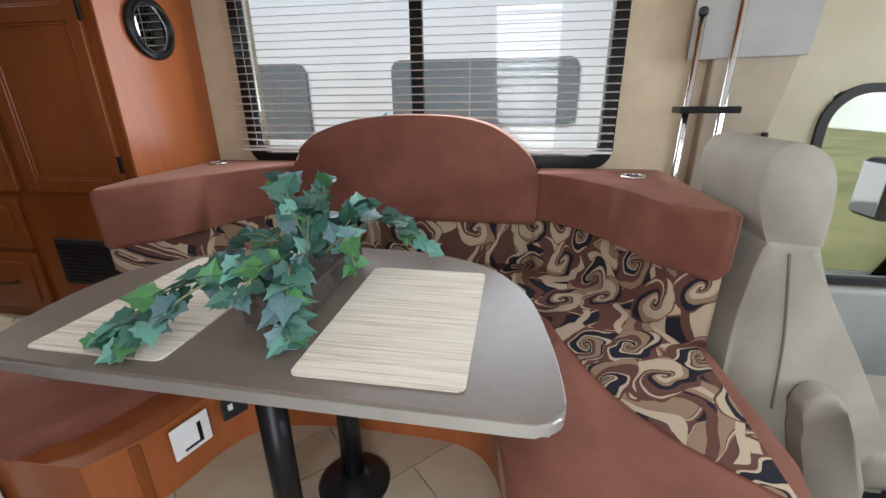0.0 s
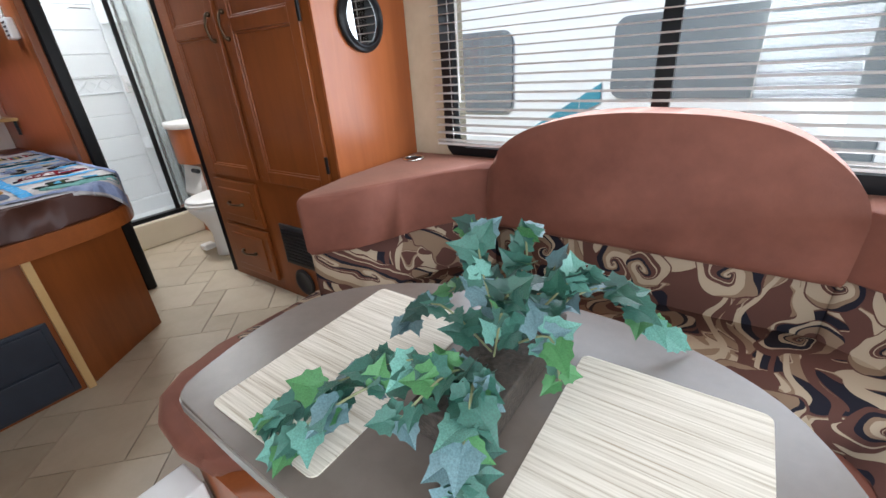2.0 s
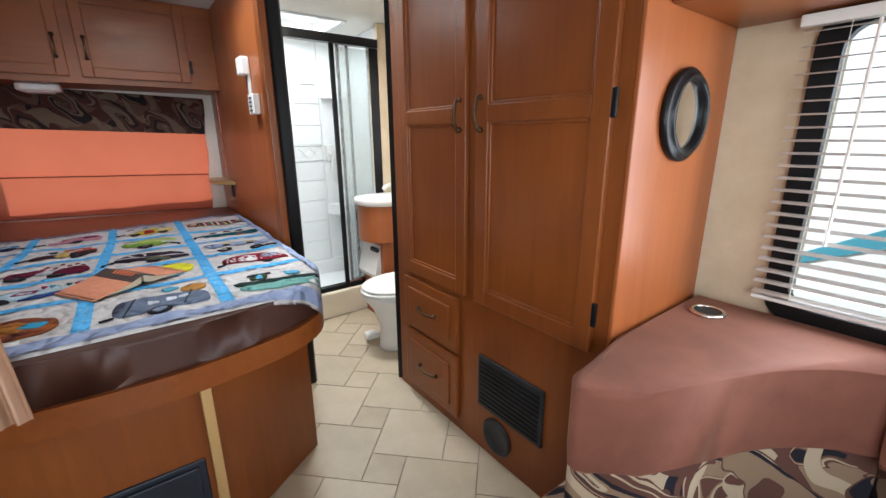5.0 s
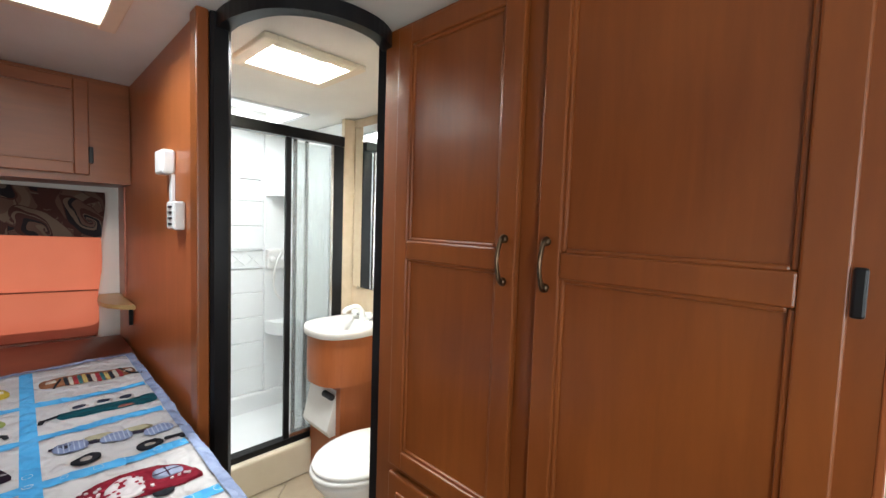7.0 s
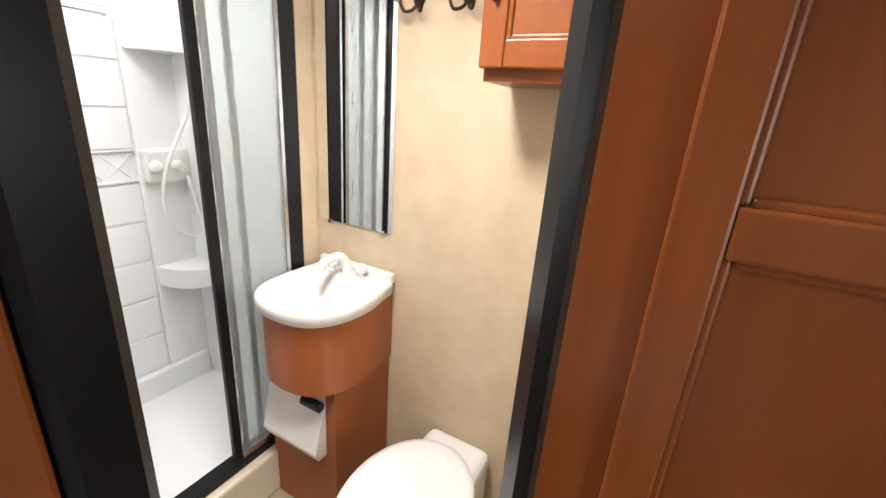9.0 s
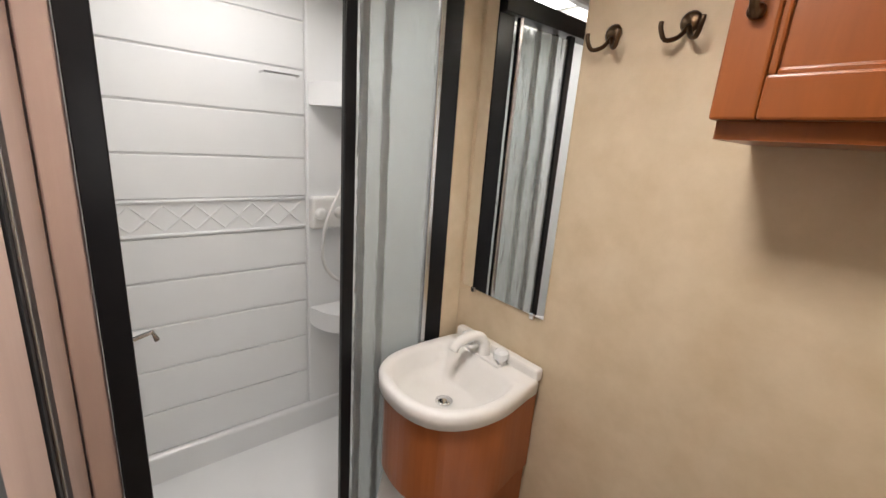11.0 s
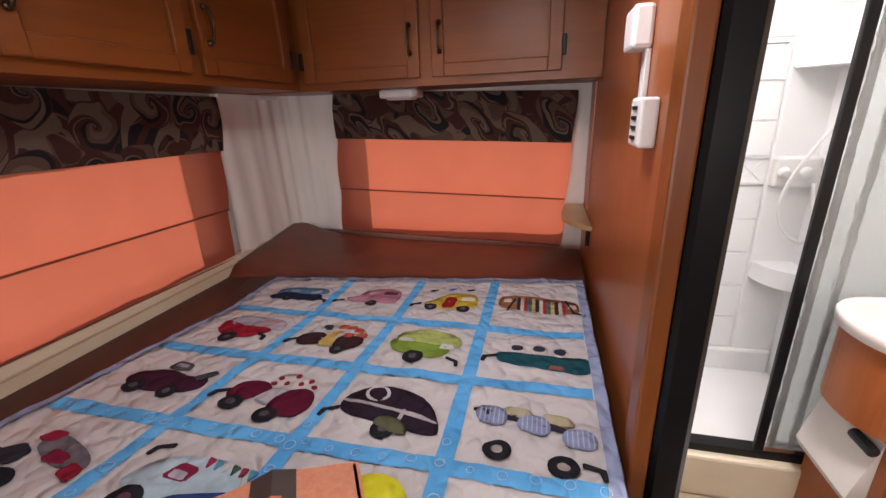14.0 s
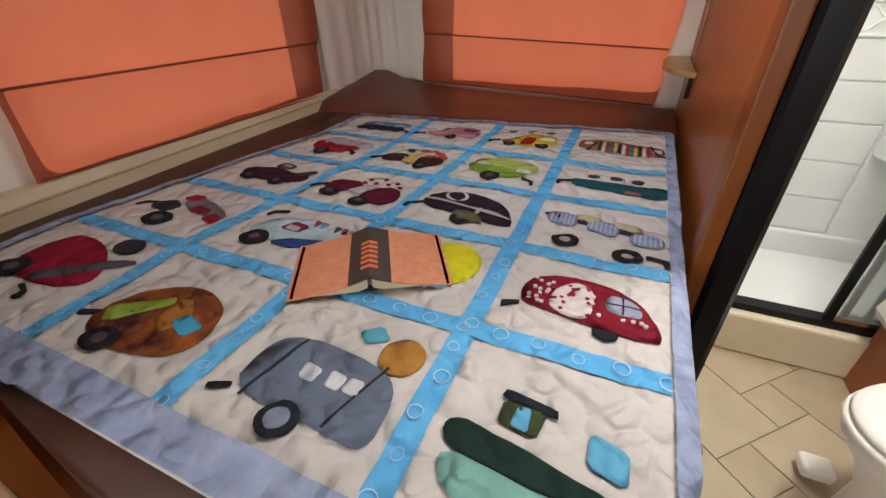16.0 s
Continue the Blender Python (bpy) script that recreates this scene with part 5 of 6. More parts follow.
for y in COLS:
    for k in range(11):
        part("circlet", circlet(-2.02 + k * 0.062 + rnd.uniform(-0.01, 0.01), y + rnd.uniform(-0.006, 0.006), rnd.uniform(0.008, 0.013)), cloth((0.55, 0.66, 0.74)), quilt, "white printed circle")
for k in range(22):
    part("circlet", circlet(-1.693 + rnd.uniform(-0.005, 0.005), 0.22 + k * 0.06, rnd.uniform(0.008, 0.013)), cloth((0.55, 0.66, 0.74)), quilt, "white printed circle")
    part("circlet", circlet(-1.963 + rnd.uniform(-0.005, 0.005), 0.22 + k * 0.06, rnd.uniform(0.007, 0.011)), cloth((0.55, 0.66, 0.74)), quilt, "white printed circle")
for _ in range(70):
    u, w = rnd.uniform(-0.095, 0.105), rnd.uniform(-0.035, 0.048)
    if 0.022 < u < 0.1 and w > -0.018:
        continue
    tone = (0.30, 0.02, 0.04) if -0.056 < u < 0.012 else (0.66, 0.58, 0.58)
    part("dot", patch(arc(-1.825 - w, 1.35 + u, 0.0038, 0.0038, n=14), 0.0075), cloth(tone), quilt)

# ---- open book, face down ----
book = thing("book", (-1.80, 0.88, QZ), "open book lying face down with an orange cover and dark spine", "book")
BK = Matrix.Translation((-1.782, 0.946, QZ + 0.008)) @ pose(0, 0, 0, 0, 0, 122) @ Matrix.Diagonal((0.73, 0.80, 0.95, 1))


def tent(x0, x1, y0, y1, lift, thick):
    """A shallow gable: half of a book that lies open, face down."""
    bm = bmesh.new()
    n = 8
    top = lambda x: 0.036 - abs(x) * 0.19 - 0.012 * math.sin(min(abs(x) / 0.15, 1) * math.pi) * 0.4
    g = []
    for i in range(n + 1):
        x = x0 + (x1 - x0) * i / n
        for y in (y0, y1):
            g.append((bm.verts.new((x, y, top(x) + lift)), bm.verts.new((x, y, max(0.0, top(x) + lift - thick)))))
    for i in range(n):
        a, b, c, d = g[2 * i], g[2 * i + 1], g[2 * i + 2], g[2 * i + 3]
        bm.faces.new((a[0], c[0], d[0], b[0]))
        bm.faces.new((a[1], b[1], d[1], c[1]))
        bm.faces.new((a[0], a[1], c[1], c[0]))
        bm.faces.new((b[0], d[0], d[1], b[1]))
    for a, b in ((g[0], g[1]), (g[-2], g[-1])):
        bm.faces.new((a[0], b[0], b[1], a[1]))
    return move(bm, BK)


ORANGE = noisy("orange_book_cloth", (0.55, 0.19, 0.10), (0.64, 0.27, 0.15), 60.0, 0.7, 90.0, 0.5)
PAGES = noisy("page_edges", (0.50, 0.40, 0.26), (0.62, 0.52, 0.36), 3.0, 0.8, 300.0, 0.4, (1, 1, 40))
DARKBOOK = noisy("dark_book_cloth", (0.035, 0.022, 0.018), (0.055, 0.036, 0.03), 10.0, 0.6)
for a, b in ((-0.205, -0.052), (0.052, 0.205)):
    part("cover", tent(a, b, -0.115, 0.115, 0.0, 0.004), ORANGE, book)
part("spine", tent(-0.053, 0.053, -0.1152, 0.1152, 0.0006, 0.004), DARKBOOK, book, "dark brown spine")
for a, b in ((-0.198, -0.006), (0.006, 0.198)):
    part("page_block", tent(a, b, -0.109, 0.109, -0.0042, 0.022), PAGES, book, "cream page block")
for k in range(6):
    part("spine_bar", tent(-0.022, 0.022, -0.075 + k * 0.021, -0.063 + k * 0.021, 0.0012, 0.001), noisy("title_orange", (0.55, 0.12, 0.04), (0.62, 0.16, 0.06), 9.0, 0.7) if k == 0 else bpy.data.materials["title_orange"], book, "orange title bar")

# ---- roman blinds ----
HEM = noisy("rust_blind_hem", (0.16, 0.04, 0.02), (0.22, 0.06, 0.03), 9.0, 0.85, 200.0, 0.1)


def roman(name, axis, at, u0, u1, z0, z1, label, sign, lean=0.0, flare=(0.0, 0.0)):
    """A pleated cloth blind under a dark valance; it hangs in folds along u."""
    t = thing(name, (at, u0, z0) if axis == "x" else (u0, at, z0), label, "blind", "bedroom blinds")

    def cloth_sheet(za, zb, off, depth, steps=44, rows=12):
        bm = bmesh.new()
        g = []
        for j in range(rows + 1):
            f = j / rows
            z = za + (zb - za) * f
            row = []
            for i in range(steps + 1):
                s = i / steps
                u = u0 + (u1 - u0) * s
                low = (z1 - z) / (z1 - z0)
                u += (flare[0] * (1 - s) + flare[1] * s) * low + 0.004 * math.sin(z * 21 + s * 9)
                d = off + depth * (0.5 + 0.5 * noise.noise(Vector((u * 7, z * 1.6, at)))) + 0.006 * math.sin(f * math.pi)
                p = at + sign * d
                zs = z + lean * (s - 0.5)
                row.append(bm.verts.new((p, u, zs) if axis == "x" else (u, p, zs)))
            g.append(row)
        for a, b in zip(g, g[1:]):
            for i in range(steps):
                bm.faces.new((a[i], a[i + 1], b[i + 1], b[i]))
        return bm

    zm = z0 + (z1 - z0) * 0.34
    zv = z0 + (z1 - z0) * 0.69
    part("fold", cloth_sheet(z0, zm, 0.012, 0.010), BLIND_CLOTH, t, smooth=True)
    part("fold", cloth_sheet(zm - 0.012, zv + 0.03, 0.020, 0.010), BLIND_CLOTH, t, smooth=True)
    
    def hem(z, off):
        low = (z1 - z) / (z1 - z0)
        ends = ((u0 + flare[0] * low + 0.006, z - lean / 2), (u1 + flare[1] * low - 0.006, z + lean / 2))
        return tube([((at + sign * off, u, h) if axis == "x" else (u, at + sign * off, h)) for u, h in ends], 0.0035, 6)

    part("seam", hem(zm - 0.010, 0.028), HEM, t)
    part("hem", hem(z0 + 0.003, 0.020), HEM, t)
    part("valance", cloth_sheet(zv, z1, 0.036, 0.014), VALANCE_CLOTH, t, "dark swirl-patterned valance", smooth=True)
    return t


roman("roman_blind", "x", -3.44, 0.305, 1.485, 0.775, 1.505, "salmon roman blind with a dark valance over the rear window", 1, -0.042, (-0.045, -0.035))
roman("roman_blind", "y", -0.005, -2.90, -1.72, 0.828, 1.512, "salmon roman blind with a dark valance, sunlit from behind", 1, 0.020, (0.045, 0.020))

# ---- draped white corner cloth and padded ledge beside the bed ----
drape = thing("corner_drape", (-3.2, 0.03, 0.80), "white cloth draped in the corner between the bedroom windows", "drape")
path_c = smooth_line([(-2.90, 0.006), (-3.10, 0.010), (-3.26, 0.020), (-3.36, 0.060), (-3.42, 0.14), (-3.435, 0.24), (-3.438, 0.31)], 12)
for first, last in ((0, 44), (42, len(path_c))):
    cd = bmesh.new()
    cols_c = []
    for i in range(first, last):
        x, y = path_c[i]
        w = 0.012 * math.sin(i * 0.35)
        slip = 0.003 if first else 0.0
        cols_c.append([cd.verts.new((x + w * 0.5 + slip, y + abs(w) * 0.5 + slip + 0.006 * math.sin(i * 0.5 + z * 2) ** 2, z)) for z in (0.80, 0.95, 1.1, 1.25, 1.4, 1.515)])
    for p, q in zip(cols_c, cols_c[1:]):
        for k in range(5):
            cd.faces.new((p[k], p[k + 1], q[k + 1], q[k]))
    part("cloth", cd, WHITE_WALL, drape, smooth=True)
part("pelmet", box(-3.43, 0.018, 1.497, -2.91, 0.040, 1.517, 0.003), WHITE_WALL, drape, "white pelmet strip")
ledge = thing("padded_ledge", (-2.4, 0.0, 0.74), "cream padded ledge along the wall beside the bed", "ledge")
part("pad", prism([(-0.018, 0.74), (-0.018, 0.835), (0.012, 0.830), (0.035, 0.80), (0.045, 0.74)], -3.43, -1.40, "x", r=0.004), noisy("cream_padded_vinyl", (0.52, 0.42, 0.28), (0.62, 0.52, 0.37), 3.0, 0.5, 120.0, 0.06), ledge)
part("piping", tube([(-3.43, 0.034, 0.803), (-1.40, 0.034, 0.803)], 0.004, 6), noisy("tan_piping", (0.40, 0.31, 0.20), (0.46, 0.36, 0.24), 9.0, 0.5), ledge, "tan piping")
solo("wall_moulding", box(-3.262, 1.540, 0.98, -3.250, 1.5475, 1.51, 0.002), noisy("salmon_moulding", (0.42, 0.15, 0.09), (0.50, 0.19, 0.12), 9.0, 0.5), "thin salmon moulding on the partition corner", "trim")

# ---- windows behind the blinds ----
w2 = thing("window_2", (-3.5, 0.9, 0.86), "small black-framed rear window", "window", kind="structure")
part("window_frame", ring(round_rect(0.305, 0.835, 1.455, 1.485, 0.06), round_rect(0.335, 0.865, 1.425, 1.455, 0.04), -3.50, -3.462, "x"), BLACK, w2)
part("pane", box(-3.492, 0.335, 0.865, -3.488, 1.425, 1.455), GLASS, w2).visible_shadow = False
w3 = thing("window_3", (-2.2, -0.06, 0.86), "small black-framed side window beside the bed", "window", kind="structure")
part("window_frame", ring(round_rect(-2.83, 0.85, -1.73, 1.49, 0.06), round_rect(-2.795, 0.885, -1.765, 1.455, 0.04), -0.06, -0.018), BLACK, w3)
part("pane", box(-2.795, -0.052, 0.885, -1.765, -0.048, 1.455), GLASS, w3).visible_shadow = False

# ---- bedroom overhead cabinets ----
def cabinet_run(x0, y0, x1, y1, label):
    return thing("overhead_cabinet", ((x0 + x1) / 2, (y0 + y1) / 2, 1.52), label, "cabinet", "bedroom overhead cabinets")


oc = cabinet_run(-3.45, 0.3, -3.1, 1.54, "cherry wood overhead cabinet across the rear wall")
part("body", box(-3.455, -0.015, 1.515, -3.10, 1.545, H - 0.003), CHERRY_Y, oc)
oc2 = cabinet_run(-3.1, 0, -1.4, 0.3, "cherry wood overhead cabinet along the side wall")
part("body", box(-3.096, -0.015, 1.519, -1.35, 0.305, H - 0.003), CHERRY_H, oc2)


def turned_door(axis, plane, u0, u1, z0, z1, parent, handle_u, hinge_u):
    """A framed door that faces +x or +y."""
    def bx(a, b, u_0, u_1, z_0, z_1, r=0.004, bm=None):
        return box(a, u_0, z_0, b, u_1, z_1, r, bm=bm) if axis == "x" else box(u_0, a, z_0, u_1, b, z_1, r, bm=bm)
    rail = 0.05
    d = part("door", bx(plane + 0.001, plane + 0.008, u0 + rail - 0.004, u1 - rail + 0.004, z0 + rail - 0.004, z1 - rail + 0.004, 0), CHERRY_Y if axis == "x" else CHERRY_H, parent)
    fr = bmesh.new()
    bx(plane + 0.0005, plane + 0.022, u0, u0 + rail, z0, z1, bm=fr)
    bx(plane + 0.0005, plane + 0.022, u1 - rail, u1, z0, z1, bm=fr)
    bx(plane + 0.0005, plane + 0.022, u0 + rail, u1 - rail, z0, z0 + rail, bm=fr)
    bx(plane + 0.0005, plane + 0.022, u0 + rail, u1 - rail, z1 - rail, z1, bm=fr)
    part("door_frame", fr, CHERRY_Y if axis == "x" else CHERRY_H, d)
    P = lambda u, z: (plane + 0.022, u, z) if axis == "x" else (u, plane + 0.022, z)
    part("handle", pull(P(handle_u, z0 + 0.09), P(handle_u, z0 + 0.19), (1, 0, 0) if axis == "x" else (0, 1, 0)), BRONZE, d, "dark bronze curved handle")
    part("hinge", bx(plane + 0.018, plane + 0.028, hinge_u - 0.008, hinge_u + 0.008, z0 + 0.05, z0 + 0.12, 0.003), BLACK, d, "black hinge")


turned_door("x", -3.10, 0.345, 0.855, 1.545, 1.945, oc, 0.82, 0.34)
turned_door("x", -3.10, 0.905, 1.40, 1.545, 1.945, oc, 0.94, 1.405)
for a, b in ((-3.02, -2.55), (-2.50, -2.03), (-1.98, -1.45)):
    turned_door("y", 0.305, a, b, 1.549, 1.945, oc2, b - 0.03, a - 0.004)
rl = thing("reading_lamp", (-3.28, 0.75, 1.51), "white reading lamp under the rear overhead cabinet", "lamp")
part("housing", prism(round_rect(-3.34, 0.62, -3.20, 0.80, 0.03, 4), 1.478, 1.514, r=0.010), WHITE, rl, smooth=False)
part("lens", prism(round_rect(-3.32, 0.65, -3.22, 0.77, 0.02, 4), 1.470, 1.479, r=0.003), FROST, rl, "frosted lens")

# ---- partition between bed and bathroom ----
part_wall = wall("wall_partition", "y", 1.548, 1.596, -3.66, -2.10, -0.02, H + 0.01, CHERRY_LT, label="cherry veneer partition between bed and bathroom")
pe = solo("partition_trim", box(-2.10, 1.530, 0.0, -2.036, 1.563, H - 0.002, 0.005), CHERRY, "cherry wood end trim of the partition", "trim", kind="structure")
sh = thing("corner_shelf", (-3.2, 1.5, 0.95), "small rounded wooden corner shelf by the rear window", "shelf")
part("board", prism([(-3.44, 1.546), (-3.44, 1.46), *smooth_line([(-3.30, 1.44), (-3.20, 1.44), (-3.10, 1.47), (-3.02, 1.546)], 4)], 0.945, 0.965, r=0.004), OAK, sh)
part("bracket", box(-3.11, 1.532, 0.86, -3.10, 1.5475, 0.945), BLACK, sh)
ol = thing("wall_outlet", (-2.2, 1.54, 1.38), "white power outlet on the partition", "outlet")
part("plate", box(-2.305, 1.515, 1.338, -2.215, 1.5475, 1.428, 0.006), WHITE, ol)
for k in range(4):
    part("slot", box(-2.280, 1.5125, 1.352 + k * 0.018, -2.240, 1.5160, 1.359 + k * 0.018), BLACK, ol, "dark slot")
tm = thing("thermostat", (-2.4, 1.54, 1.55), "white thermostat box on the partition", "thermostat")
part("case", box(-2.43, 1.508, 1.52, -2.33, 1.5475, 1.60, 0.008), WHITE, tm)
part("cable_cover", box(-2.365, 1.536, 1.42, -2.335, 1.5475, 1.52, 0.002), WHITE, tm)

# ---- bathroom doorway ----
JR = Vector((-1.810, 2.004, 0))
door = thing("door_1", (-1.94, 1.8, 0), "black curved doorway frame of the bathroom", "door", kind="structure")


def upright(p, w, d, z0, z1, turn):
    a, b = Vector((math.cos(radians(turn)), math.sin(radians(turn)), 0)), Vector((-math.sin(radians(turn)), math.cos(radians(turn)), 0))
    return prism([tuple((p + a * i + b * j)[:2]) for i, j in ((-w, -d), (w, -d), (w, d), (-w, d))], z0, z1, r=0.007)


part("jamb", prism([(-2.098, 1.565), (-2.040, 1.565), (-2.031, 1.574), (-2.030, 1.612), (-2.038, 1.622), (-2.098, 1.623)], 0.0, H - 0.003, r=0.003), BLACK, door)
part("jamb", upright(JR, 0.024, 0.012, 0.0, H - 0.003, 128), BLACK, door)
TRACK = smooth_line([(-2.06, 1.600), (-1.95, 1.605), (-1.83, 1.645), (-1.755, 1.72), (-1.725, 1.82), (-1.735, 1.92), (-1.785, 2.00)], 5)
rail_in, rail_out = inset(TRACK, 0.020), inset(TRACK, -0.020)
part("curved_track", prism(rail_in + rail_out[::-1], 1.918, H - 0.002), BLACK, door)
PINK = noisy("pinkish_door_vinyl", (0.42, 0.29, 0.235), (0.50, 0.36, 0.30), 4.0, 0.5, 90.0, 0.05, (3, 3, 0.3))
fd = thing("sliding_door", (-2.4, 1.63, 0), "retracted pinkish-beige tambour door along the partition", "door")
part("end_stile", box(-2.142, 1.600, 0.02, -2.102, 1.638, 1.91, 0.008, 3), BLACK, fd, "black end stile of the tambour door")
for x0, x1 in ((-2.445, -2.145), (-2.775, -2.548)):
    part("leaf", box(x0, 1.600, 0.02, x1, 1.611, 1.90, 0.003), PINK, fd)
part("edge_strip", box(-2.545, 1.598, 0.02, -2.448, 1.6135, 1.90, 0.003), BLACK, fd)
part("edge_strip", box(-2.478, 1.613, 0.02, -2.470, 1.617, 1.90, 0.001), STEEL, fd, "bright steel strip")

# ---- shower ----
SX = -2.79
shower = thing("shower_stall", (-3.2, 2.0, 0), "white moulded shower stall with grooved panels and shelves", "shower")
part("tray", box(-3.64, 1.60, 0.0, SX - 0.012, 2.545, 0.065, 0.006), LINER, shower)
part("threshold", box(SX - 0.01, 1.605, 0.0, SX + 0.055, 2.545, 0.185, 0.012), CREAM, shower, "cream threshold")
edges = (0.19, 0.365, 0.54, 0.712, 0.880, 1.040)
for za, zb in [*zip(edges, edges[1:]), (1.172, 1.325), (1.325, 1.490), (1.490, 1.658), (1.658, 1.83), (1.83, H - 0.006)]:
    part("back_panel", box(-3.66, 1.632, za + 0.003, -3.548, 2.338, zb - 0.003, 0.004), LINER, shower)
part("trim_band", box(-3.66, 1.632, 1.043, -3.552, 2.338, 1.169, 0.004), LINER, shower)
for z in (1.047, 1.166):
    part("band_ridge", tube([(-3.549, 1.634, z), (-3.549, 2.336, z)], 0.007, 8), LINER, shower, smooth=True)
for s in range(7):
    y = 1.65 + s * 0.096
    d = tube([(-3.553, y, 1.062), (-3.550, y + 0.047, 1.107), (-3.553, y + 0.094, 1.152)], 0.004, 5)
    tube([(-3.553, y, 1.152), (-3.550, y + 0.047, 1.107), (-3.553, y + 0.094, 1.062)], 0.004, 5, bm=d)
    part("lattice", d, LINER, shower)
part("groove_backing", box(-3.665, 1.605, 0.14, -3.556, 2.545, H - 0.005), LINER, shower)
part("corner_column", box(-3.66, 2.344, 0.14, -3.545, 2.540, H - 0.006, 0.010, 3), LINER, shower)
part("tray_curb", box(-3.66, 1.630, 0.03, -3.530, 2.525, 0.188, 0.016, 3), LINER, shower)
part("side_panel", box(-3.64, 2.525, 0.06, SX - 0.03, 2.547, H - 0.005, 0.004), LINER, shower)
part("side_panel", box(-3.555, 1.598, 0.06, SX - 0.03, 1.630, H - 0.005, 0.004), LINER, shower)
for z in (0.59, 1.535):
    part("corner_shelf", prism([(-3.56, 2.352), *smooth_line([(-3.535, 2.352), (-3.44, 2.385), (-3.375, 2.45), (-3.35, 2.535)], 5), (-3.56, 2.535)], z, z + 0.085, r=0.012), LINER, shower, smooth=False)
part("mixer_block", box(-3.56, 2.352, 1.035, -3.505, 2.53, 1.172, 0.014, 3), WHITE, shower)
for y in (2.385, 2.47):
    part("mixer_knob", lathe([(0.024, 0.0), (0.026, 0.004), (0.022, 0.022), (0.012, 0.026)], m=Matrix.Translation((-3.506, y, 1.105)) @ pose(0, 0, 0, 0, 90, 0), seg=16), WHITE, shower, "white tap knob", smooth=True)
part("shower_hose", tube(smooth_line([(-3.49, 2.50, 1.06), (-3.46, 2.515, 0.86), (-3.45, 2.49, 0.80), (-3.45, 2.41, 0.845), (-3.45, 2.37, 0.94), (-3.45, 2.39, 1.08), (-3.45, 2.455, 1.22), (-3.44, 2.50, 1.32), (-3.42, 2.515, 1.44)], 6), 0.0075, 8), WHITE, shower, "white hose", smooth=True)
part("hand_shower", tube([(-3.42, 2.515, 1.44), (-3.40, 2.505, 1.53), (-3.375, 2.485, 1.60)], [0.011, 0.014, 0.026], 12), WHITE, shower, "white hand shower", smooth=True)
part("soap_dish", tube([(-3.549, 2.175, 1.63), (-3.515, 2.18, 1.632), (-3.515, 2.305, 1.632), (-3.549, 2.31, 1.63)], 0.004, 8), STEEL, shower, "small metal rail")
part("end_panel", box(SX - 0.028, 2.480, 0.187, SX + 0.003, 2.5485, H - 0.005, 0.002), WALLPAPER, shower, "beige wallpaper end panel")
part("side_filler", box(SX - 0.028, 1.613, 0.19, SX + 0.012, 1.657, 1.80, 0.004), PINK, shower, "pinkish filler strip beside the shower post")
part("drain", lathe([(0.0, 0.0), (0.035, 0.0), (0.035, 0.004), (0.0, 0.004)], (-3.140, 1.783, 0.0645), 24), STEEL, shower, "steel drain")
sd = thing("shower_door", (SX, 2.0, 0.18), "black-framed sliding shower door of patterned glass, half open", "shower door")
part("bottom_track", box(SX - 0.03, 1.61, 0.184, SX + 0.025, 2.47, 0.215, 0.003), BLACK, sd)
part("top_track", box(SX - 0.03, 1.61, 1.800, SX + 0.025, 2.47, 1.853, 0.003), BLACK, sd)
part("side_post", box(SX - 0.026, 2.412, 0.215, SX + 0.004, 2.478, 1.800, 0.003), BLACK, sd)
part("side_post", box(SX - 0.03, 1.66, 0.215, SX + 0.025, 1.705, 1.800, 0.003), BLACK, sd)
for x, y0, y1, w in ((SX + 0.012, 2.131, 2.405, 0.030), (SX - 0.014, 2.187, 2.425, 0.018)):
    leaf = part("glass_leaf", box(x - 0.002, y0 + 0.02, 0.235, x + 0.002, y1 - 0.02, 1.785), RAIN_GLASS, sd)
    part("stile", box(x - 0.009, y0, 0.216, x + 0.009, y0 + w, 1.799, 0.003), BLACK, leaf)
    part("stile", box(x - 0.009, y1 - 0.016, 0.216, x + 0.009, y1, 1.799, 0.003), STEEL, leaf)
    part("rail", box(x - 0.008, y0 + w, 0.217, x + 0.008, y1 - 0.016, 0.238, 0.002), STEEL, leaf)
part("pull_stile", box(SX - 0.030, 2.256, 0.216, SX - 0.018, 2.276, 1.799, 0.003), BLACK, leaf, "black inner pull stile")
part("latch_hook", tube([(SX + 0.020, 1.705, 1.03), (SX + 0.022, 1.735, 1.04), (SX + 0.022, 1.742, 1.02)], 0.005), STEEL, sd, "steel latch")

# ---- wash basin ----
sink = thing("wash_basin", (-2.6, 2.4, 0), "small white corner basin on a curved cherry wood cabinet", "wash basin")
SK = smooth_line([(-2.752, 2.545), (-2.762, 2.40), (-2.75, 2.27), (-2.69, 2.198), (-2.58, 2.178), (-2.48, 2.205), (-2.425, 2.28), (-2.41, 2.38), (-2.425, 2.48), (-2.432, 2.545)], 5)
CB = [(-2.595 + (x + 2.595) * 0.94, 2.548 + (y - 2.548) * 0.955) for x, y in SK]
part("cabinet", ring(CB, [(-2.595 + (x + 2.595) * 0.92, 2.40 + (y - 2.40) * 0.92) for x, y in CB], 0.56, 0.800, "z"), CHERRY_LT, sink, "curved cherry veneer front")
LOW = [(-2.745, 2.545), (-2.745, 2.27), (-2.45, 2.27), (-2.45, 2.545)]
part("cabinet_foot", prism(LOW, 0.0, 0.575), CHERRY_LT, sink)
rim = bmesh.new()
outer = []
